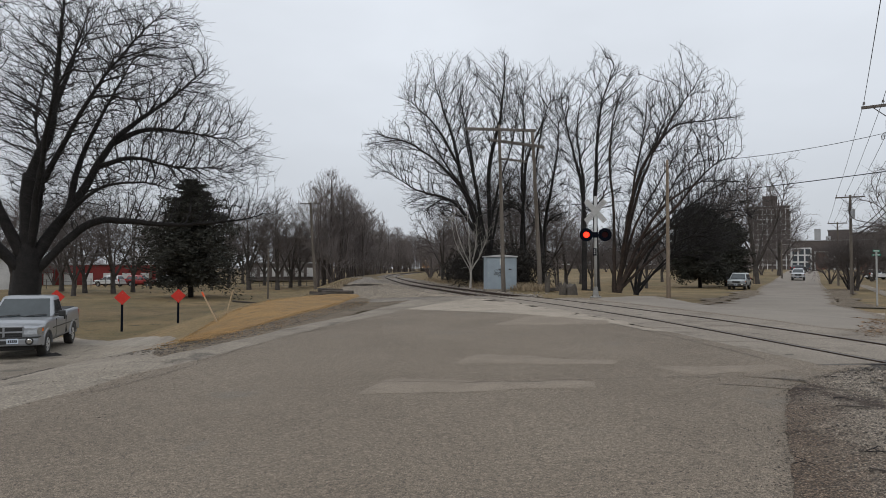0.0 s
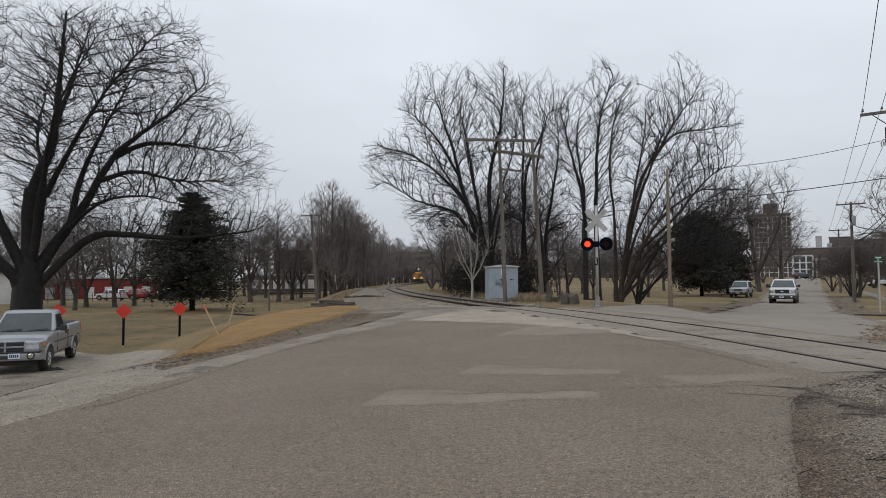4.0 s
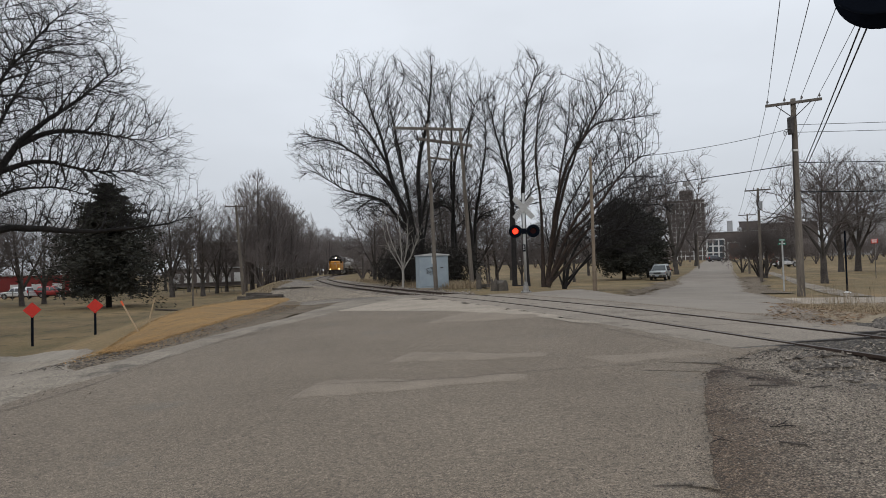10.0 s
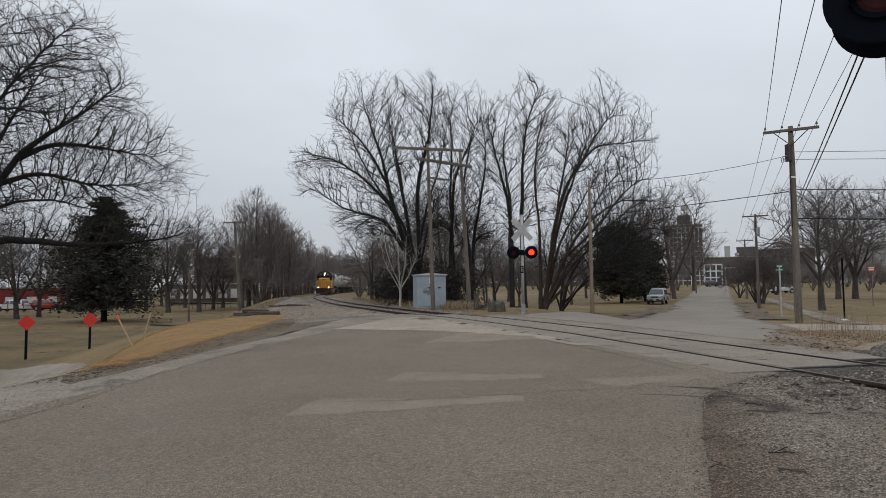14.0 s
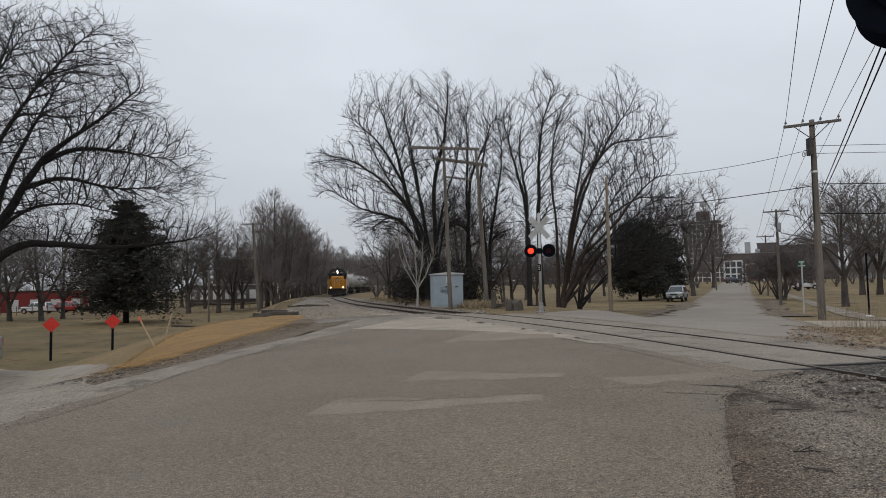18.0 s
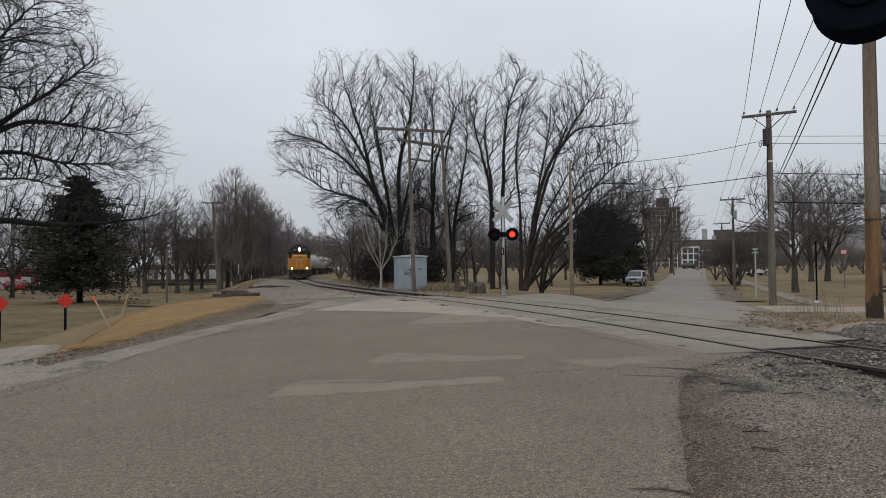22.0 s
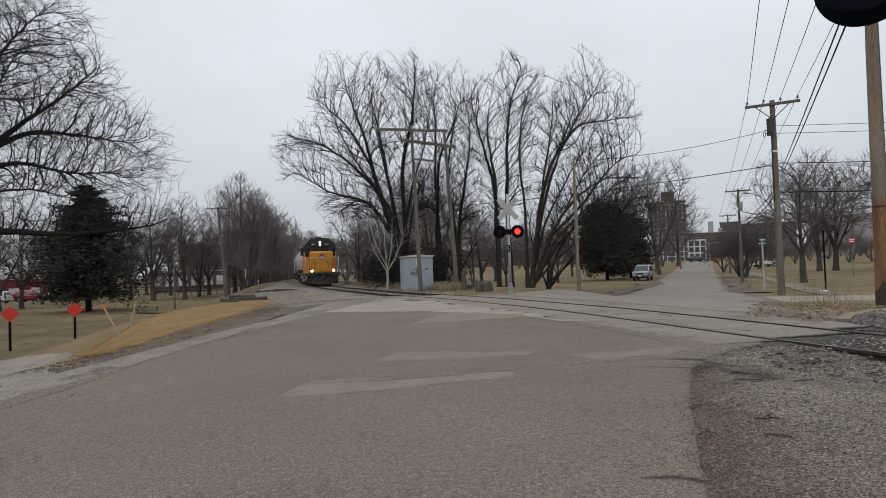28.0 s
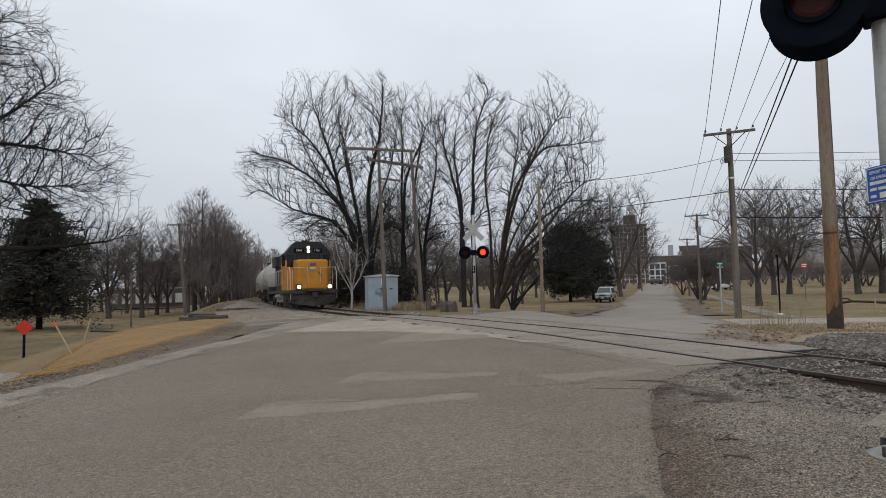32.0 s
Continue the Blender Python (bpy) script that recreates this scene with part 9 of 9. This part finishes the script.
crack([(-4.6, 6.2), (-4.4, 8.5), (-4.55, 11), (-4.2, 14.5), (-3.7, 18), (-2.9, 21.5)], 0.014, 6)
crack([(-4.9, 13.2), (-4.4, 15.6), (-3.9, 18.4), (-3.2, 21.5), (-2.2, 24.4)], 0.016, 13)
crack([(-4.6, 9.4), (-4.45, 11.4), (-4.2, 13.6), (-3.6, 16.2)], 0.010, 14)
crack([(-3.4, 22.5), (-1.6, 23.4), (0.2, 23.6), (1.6, 22.6)], 0.05, 8)
crack([(-4.7, 24), (-2.9, 25.2), (-1.0, 27.5)], 0.06, 9)
crack([(0.9, 12.2), (2.4, 10.9), (3.9, 10.6)], 0.02, 10)
crack([(5.2, 21.0), (7.2, 22.5), (9.6, 24.5)], 0.04, 11)
crack([(3.0, 20.4), (5.0, 19.2), (6.8, 17.0)], 0.03, 12)

# ---------------------------------------------------------------- stones, grass and litter


def scatter(name, xy, lift, size, material, label, category, seed, flat=0.65):
    """Loose stones: uneven eight-sided pebbles lying on the ground, in one mesh."""
    rng = np.random.default_rng(seed)
    n = len(xy)
    base = np.array([(1, 0, 0), (0, 1, 0), (-1, 0, 0), (0, -1, 0), (0, 0, 1), (0, 0, -1)], float)
    tri = np.array([(0, 1, 4), (1, 2, 4), (2, 3, 4), (3, 0, 4), (1, 0, 5), (2, 1, 5), (3, 2, 5), (0, 3, 5)])
    s = size[0] * (size[1] / size[0]) ** (rng.uniform(0, 1, n) ** 1.7)
    v = base[None] * rng.uniform(0.6, 1.25, (n, 6, 1)) + rng.normal(0, 0.12, (n, 6, 3))
    a = rng.uniform(0, 2 * np.pi, n)
    c, sn = np.cos(a)[:, None], np.sin(a)[:, None]
    v = np.stack([v[..., 0] * c - v[..., 1] * sn, v[..., 0] * sn + v[..., 1] * c, v[..., 2] * flat + 0.35 * v[..., 0] * rng.uniform(-1, 1, (n, 1))], -1)
    v *= s[:, None, None]
    z = land(xy[:, 0], xy[:, 1]) + lift
    v += np.concatenate([xy, (z + s * 0.25)[:, None]], 1)[:, None]
    f = (tri[None] + 6 * np.arange(n)[:, None, None]).reshape(-1, 3)
    ob = quads(name, v.reshape(-1, 3), f, material, None, smooth=False)
    return tagged(ob, label, category, kind="stuff")


def blades(name, xy, lift, h, wdt, material, label, seed, lean=0.6):
    """Blades of dry grass, each a thin bent sliver, in one mesh."""
    rng = np.random.default_rng(seed)
    n = len(xy)
    z = land(xy[:, 0], xy[:, 1]) + lift
    p = np.concatenate([xy, z[:, None]], 1)
    a = rng.uniform(0, 2 * np.pi, n)
    d = np.stack([np.cos(a), np.sin(a), 0 * a], 1)
    o = np.stack([-d[:, 1], d[:, 0], 0 * a], 1)
    hh = (h * rng.uniform(0.45, 1.3, n))[:, None]
    ln = (lean * rng.uniform(0.2, 1.5, n))[:, None] * hh
    up = np.array([[0, 0, 1.0]])
    w = wdt * rng.uniform(0.6, 1.3, (n, 1))
    v = np.stack([p - o * w, p + o * w, p + d * ln * 0.4 + up * hh * 0.65 + o * w * 0.8, p + d * ln + up * hh, p + d * ln * 0.4 + up * hh * 0.65 - o * w * 0.8], 1)
    i = 5 * np.arange(n)[:, None]
    f = np.concatenate([i + np.array([[0, 1, 2]]), i + np.array([[0, 2, 4]]), i + np.array([[4, 2, 3]])], 0)
    ob = quads(name, v.reshape(-1, 3), f, material, None, smooth=False)
    return tagged(ob, label, "grass", kind="stuff")


def between(left, right, n, rng, power=1.0):
    l, r = spline(left, 200), spline(right, 200)
    k = rng.uniform(0, 199, n).astype(int)
    t = rng.uniform(0, 1, (n, 1)) ** power
    return l[k] * (1 - t) + r[k] * t + rng.normal(0, 0.02, (n, 2))


rg2 = np.random.default_rng(77)
cr = between(mud_l[2:], [(x - 1.1, y) for x, y in mud_l[2:]], 2400, rg2, 2.2)
scatter("road_crumbs", cr, 0.012, (0.003, 0.010), M["timber"], "dark crumbs of bark and dirt on the asphalt", "litter", 41, 0.4)
sh = between(mud_l[2:], mud_r[2:], 58000, rg2, 0.8)
sh = sh[(sh[:, 0] - np.interp(sh[:, 1], [q[1] for q in mud_l], [q[0] for q in mud_l]) > rg2.uniform(0.05, 1.1, len(sh)) * np.where(sh[:, 1] > 5.6, 1.9, 0.8)) | (rg2.uniform(0, 1, len(sh)) < 0.12)]
scatter("shoulder_stones", sh, 0.020, (0.003, 0.011), M["stone_pale"], "small pale stones strewn over the muddy shoulder", "stones", 1)
db = between(mud_l[2:], mud_r[2:], 12000, rg2, 0.9)
scatter("bark_crumbs", db, 0.024, (0.003, 0.013), M["timber"], "dark crumbs of bark and cinder on the gravel", "litter", 24, 0.4)
near_bed = np.concatenate([track_line(o, -6, 8.0, 0, )[:, :2][rg2.integers(0, len(track_line(o, -6, 8.0, 0)), 2000)] + rg2.normal(0, 0.22, (2000, 2)) for o in (-1.7, -1.3, -0.4, 0.1, 0.4, 1.2, 1.6, 2.1, 2.6, 3.1)])
scatter("ballast_stones", near_bed, 0.012, (0.01, 0.034), M["stone"], "broken grey ballast stones round the rails", "stones", 2)
dark_bed = between([(7.2, 7.0), (8.2, 9.6), (10.2, 11.8), (14, 13.2), (24, 14.5)], [(9.5, 3.5), (11, 7.0), (13.5, 9.5), (18, 11), (26, 12)], 9000, rg2)
dark_bed = np.concatenate([dark_bed, between([(6.9, 9.9), (7.7, 11.0), (9.5, 12.6), (12.5, 13.8)], [(7.0, 7.6), (8.6, 8.6), (11, 10), (14.5, 11.5)], 9000, rg2)])
scatter("ballast_stones", dark_bed, 0.012, (0.014, 0.05), M["stone_dark"], "dark grey coarse ballast beyond the rails", "stones", 3)
coarse = between([(3.7, 6.7), (4.7, 7.9), (6.6, 9.3)], [(5.2, 3.6), (6.6, 6.0), (8.2, 8.0)], 5200, rg2)
coarse = coarse[[np.linalg.norm(TRACK - q, axis=1).min() > 1.05 for q in coarse]]
scatter("ballast_stones", coarse, 0.02, (0.010, 0.036), M["stone_dark"], "dark coarse stones beside the near rail", "stones", 23)
yd = between([(-5.7, 25.5), (-7.8, 31.8), (-11.0, 40), (-14, 50)], [(-0.9, 27.5), (-2.4, 31), (-6.3, 41.5), (-9.8, 53)], 16000, rg2)
scatter("yard_gravel", yd, 0.03, (0.012, 0.042), M["stone_pale"], "pale crushed gravel beside the track", "gravel", 4)
tb = np.concatenate([track_line(o, 28.8, 70, 0)[:, :2][rg2.integers(0, len(track_line(o, 28.8, 70, 0)), 700)] + rg2.normal(0, 0.3, (700, 2)) for o in (-1.8, -1.2, -0.35, 0.35, 1.2, 1.8, 2.3)])
scatter("ballast_stones", tb, 0.03, (0.02, 0.07), M["stone"], "broken grey ballast stones round the rails", "stones", 5)
ed = between([(-5.6, 6), (-5.4, 10), (-5.3, 15), (-5.25, 20), (-5, 27)], [(-4.4, 6), (-4.4, 10), (-4.1, 15), (-3.9, 20), (-3, 25)], 2600, rg2)
scatter("edge_grit", ed, 0.018, (0.004, 0.014), M["stone"], "grit and crumbs along the concrete edge", "gravel", 6)
bk = between([(-6.6, 12.2), (-8.6, 16.4), (-9.6, 20.5), (-10.0, 25.5), (-9.4, 30.6)], [(-5.8, 11.5), (-5.95, 14.5), (-6.0, 18), (-6.15, 23), (-6.9, 29.2)], 34000, rg2)
bk = np.concatenate([bk, bk[:6000] + rg2.normal(0, 0.35, (6000, 2))])
blades("bank_grass", bk, 0.02, 0.018, 0.006, M["straw"], "orange-brown dead grass matted on the bank", 1, 1.8)
bk2 = between([(-6.4, 10.2), (-6.2, 13), (-6.3, 17), (-6.3, 21), (-6.3, 24)], [(-5.5, 10.4), (-5.2, 13), (-5.15, 17), (-5.05, 21), (-5.2, 24)], 2200, rg2)
blades("verge_grass", bk2, 0.02, 0.02, 0.006, M["straw"], "dull dead grass along the concrete edge", 2, 1.0)
wd = between([(8.4, 14.8), (10, 17.3), (13, 19.6), (20, 20.2)], [(8.6, 12.2), (11, 14.2), (14.5, 15.6), (22, 16.8)], 7000, rg2)
blades("dry_weeds", wd, 0.02, 0.05, 0.006, M["straw_grey"], "pale dry weeds and leaf litter round the pole", 3, 0.9)
clump = np.concatenate([rg2.normal(0, 0.35, (70, 2)) + c for c in ((10.9, 16.6), (11.2, 17.0), (10.6, 17.4))])
blades("tall_weeds", clump, 0.0, 0.75, 0.003, M["straw_grey"], "tall dry weeds beside the wooden pole", 4, 0.45)
yw = between([(-12, 36), (-13, 44), (-16, 58), (-19, 76)], [(-9.2, 33), (-11.5, 44), (-14.0, 56), (-17.5, 76)], 3500, rg2)
blades("track_weeds", yw, 0.0, 0.22, 0.010, M["straw_grey"], "dry weeds along the edge of the gravel yard", 5, 0.6)
rw = between([(0.9, 34), (-1.4, 40), (-5, 52), (-9, 68)], [(3.0, 36), (1.2, 43), (-2, 54), (-6, 70)], 8000, rg2)
blades("track_weeds", rw, 0.0, 0.36, 0.010, M["straw_grey"], "dry weeds along the track below the trees", 6, 0.6)
fr = between([(-6.5, 9.6), (-6.0, 12), (-6.0, 16), (-6.0, 21), (-6.0, 24)], [(-5.3, 9.4), (-5.1, 12), (-5.0, 16), (-4.95, 21), (-5.2, 24)], 2400, rg2)
scatter("soil_crumbs", fr, 0.022, (0.008, 0.03), M["timber"], "dark soil and leaf crumbs along the concrete edge", "litter", 19, 0.35)
vc = between([(-4.7, 5), (-4.6, 10), (-4.35, 14), (-4.1, 18), (-3.7, 22)], [(-3.7, 5), (-3.7, 10), (-3.5, 14), (-3.3, 18), (-3.0, 22)], 1400, rg2, 1.6)
scatter("road_crumbs", vc, 0.013, (0.004, 0.014), M["timber"], "dark crumbs and dirt along the street's edge", "litter", 21, 0.35)
ln_ = between([(-7.0, 9.0), (-9.5, 14), (-12, 19)], [(-6.0, 6.0), (-11, 9), (-16, 14)], 1800, rg2)
scatter("soil_crumbs", ln_, 0.016, (0.008, 0.03), M["timber"], "dark crumbs of soil on the lane", "litter", 20, 0.3)
lv = between([(5.0, 9.8), (7.4, 14.0), (9.2, 17.0), (11, 20.4), (20, 21)], [(6.4, 10.0), (9.5, 13.0), (13, 15), (18, 17), (22, 18)], 5000, rg2)
scatter("leaf_litter", lv, 0.026, (0.015, 0.05), M["leaf"], "brown fallen leaves and bark crumbs", "litter", 9, 0.15)

# twigs and bits of wood on the shoulder
for k in range(24):
    x, y = (between(mud_l[5:], mud_r[5:], 1, rg2)[0])
    L_ = rt.uniform(0.06, 0.22)
    tw_ = thing("twig", pose(x, y, land1(x, y) + 0.03, 0, 0, rt.uniform(0, 360)), "small dark broken twig on the gravel", "twig", "twigs on the gravel")
    bm = bmesh.new()
    b = rt.uniform(-0.04, 0.04)
    tube(bm, [(-L_ / 2, 0, 0.0), (-L_ * 0.1, b, 0.012), (L_ * 0.2, b * 1.2, 0.008), (L_ / 2, -b, 0.0)], rt.uniform(0.002, 0.0045), 5)
    if rt.random() < 0.4:
        tube(bm, [(0, b, 0.01), (L_ * 0.15, b + 0.06, 0.02), (L_ * 0.3, b + 0.09, 0.012)], 0.004, 4)
    part("stick", bm, M["bark"], tw_)
for x, y, yaw, L_ in ((3.5, 5.75, 12, 0.24), (2.95, 5.7, -8, 0.26), (2.25, 4.0, -35, 0.16), (3.2, 3.9, -30, 0.2), (4.15, 6.7, 10, 0.3)):
    tw_ = thing("wood_scrap", pose(x, y, land1(x, y) + 0.03, 0, 0, yaw), "dark scrap of wood lying on the gravel", "wood scrap", "twigs on the gravel")
    bm = bmesh.new()
    box(bm, (-L_ / 2, -0.006, 0), (L_ / 2, 0.006, 0.010), 0.002)
    part("scrap", bm, M["timber"], tw_)

# ---------------------------------------------------------------- what moves


def along(arc):
    """Place and direction of travel on the track at a distance along it."""
    x, y = np.interp(arc, TRACK_AT, TRACK[:, 0]), np.interp(arc, TRACK_AT, TRACK[:, 1])
    return Vector((x, y, float(rail_z(y)) + 0.014))


def rail_pose(front, nose_to_first, first_to_last, mid_back):
    """Pose of a rail vehicle whose first truck runs nose_to_first behind its front end."""
    a, b = along(front + nose_to_first), along(front + nose_to_first + first_to_last)
    f = (a - b).normalized()
    s = Vector((0, 0, 1)).cross(f).normalized()
    u = f.cross(s)
    c = (a + b) / 2
    m = Matrix((f, s, u)).transposed().to_4x4()
    m.translation = c
    return m


def lens_rows(base, lit_left):
    """The two lamps of a signal take turns, 0.595 s each."""
    rows, a, t = [(0.0, base @ Matrix.Rotation(0 if lit_left else math.pi, 4, "Z"))], 0 if lit_left else 180, 0.52
    while t < 31.9:
        for k, dt in ((0, -0.05), (60, -0.0167), (120, 0.0167), (180, 0.05)):
            rows.append((t + dt, base @ Matrix.Rotation(radians(a + k), 4, "Z")))
        a += 180
        t += 0.595
    rows.append((32.0, base @ Matrix.Rotation(radians(a), 4, "Z")))
    return rows


def motions():
    for lens, base, lit_left in LAMPS:
        walk(lens, lens_rows(base, lit_left))
    # train: distance of its nose along the track
    ts = np.array([0, 5, 13, 19, 23, 25, 28, 30, 32.0])
    ys = np.array([206, 168, 127, 95, 77, 68.5, 56.6, 48.2, 40.7])
    arcs = np.interp(ys, TRACK[:, 1], TRACK_AT)
    fit = np.polyfit(ts, arcs, 3)
    front = lambda t: float(np.polyval(fit, t))
    steps = [k * 0.5 for k in range(65)]
    walk(loco, [(t, rail_pose(front(t), 3.3, 11.2, 0)) for t in steps])
    for i, c in enumerate(cars):
        walk(c, [(t, rail_pose(front(t) + 18.3 + i * 17.8, 2.7, 12.4, 0)) for t in steps])
    # pickup: comes down the street, over the crossing and past the camera
    way, _ = even(spline([(52, 118), (33, 76.5), (19.3, 47.5), (15.2, 39.6), (13.6, 36.4), (11.0, 31.7), (8.4, 27.2), (6.0, 22.8), (3.55, 18.2), (1.17, 14.0), (-0.36, 11.0), (-2.22, 6.95), (-3.36, 4.5), (-4.95, -0.6), (-6.6, -8), (-12, -26), (-18, -46)], 500), 0.1)
    arc = np.arange(len(way)) * 0.1
    tk = np.array([0, 1, 2, 2.5, 3.5, 4.5, 5, 5.5, 6, 6.5, 7, 7.5, 8, 8.4, 8.7, 9, 9.2, 10, 11.5, 13, 32])
    yk = np.array([112, 97.5, 84, 77.5, 62, 48, 43.2, 39.8, 36.2, 31.8, 27.3, 22.6, 17.9, 13.8, 10.7, 6.93, 4.3, -5.4, -24.5, -40, -40])
    order = np.argsort(way[:, 1])
    ak = np.interp(yk, way[order, 1], arc[order])
    tt = np.arange(0, 961) / 30.0
    dist = np.interp(tt, tk, ak)
    kern = np.exp(-0.5 * (np.arange(-7, 8) / 3.2) ** 2)
    kern /= kern.sum()
    dist = np.convolve(np.pad(dist, 7, mode="reflect", reflect_type="odd"), kern, "valid")

    def spot(a):
        x, y = np.interp(a, arc, way[:, 0]), np.interp(a, arc, way[:, 1])
        return Vector((x, y, land1(x, y) + 0.012))

    rows, turns = [], []
    for k in range(0, 961, 3):
        if tt[k] > 13.2 and k % 60:
            continue
        a = dist[k]
        p, q = spot(min(a + 1.765, arc[-1])), spot(a - 1.765)
        f = (p - q).normalized()
        s = Vector((0, 0, 1)).cross(f).normalized()
        u = f.cross(s)
        m = Matrix((f, s, u)).transposed().to_4x4()
        m.translation = (p + q) / 2 - f * 0.135
        rows.append((tt[k], m))
    walk(pickup, rows)
    for w in pickup_wheels:
        base = w.matrix_basis.copy()
        rows = []
        for k in range(0, 961):
            if tt[k] > 13.2 and k % 60:
                continue
            rows.append((tt[k], base @ Matrix.Rotation((dist[k] - dist[0]) / 0.405, 4, "Y")))
        walk(w, rows)


motions()
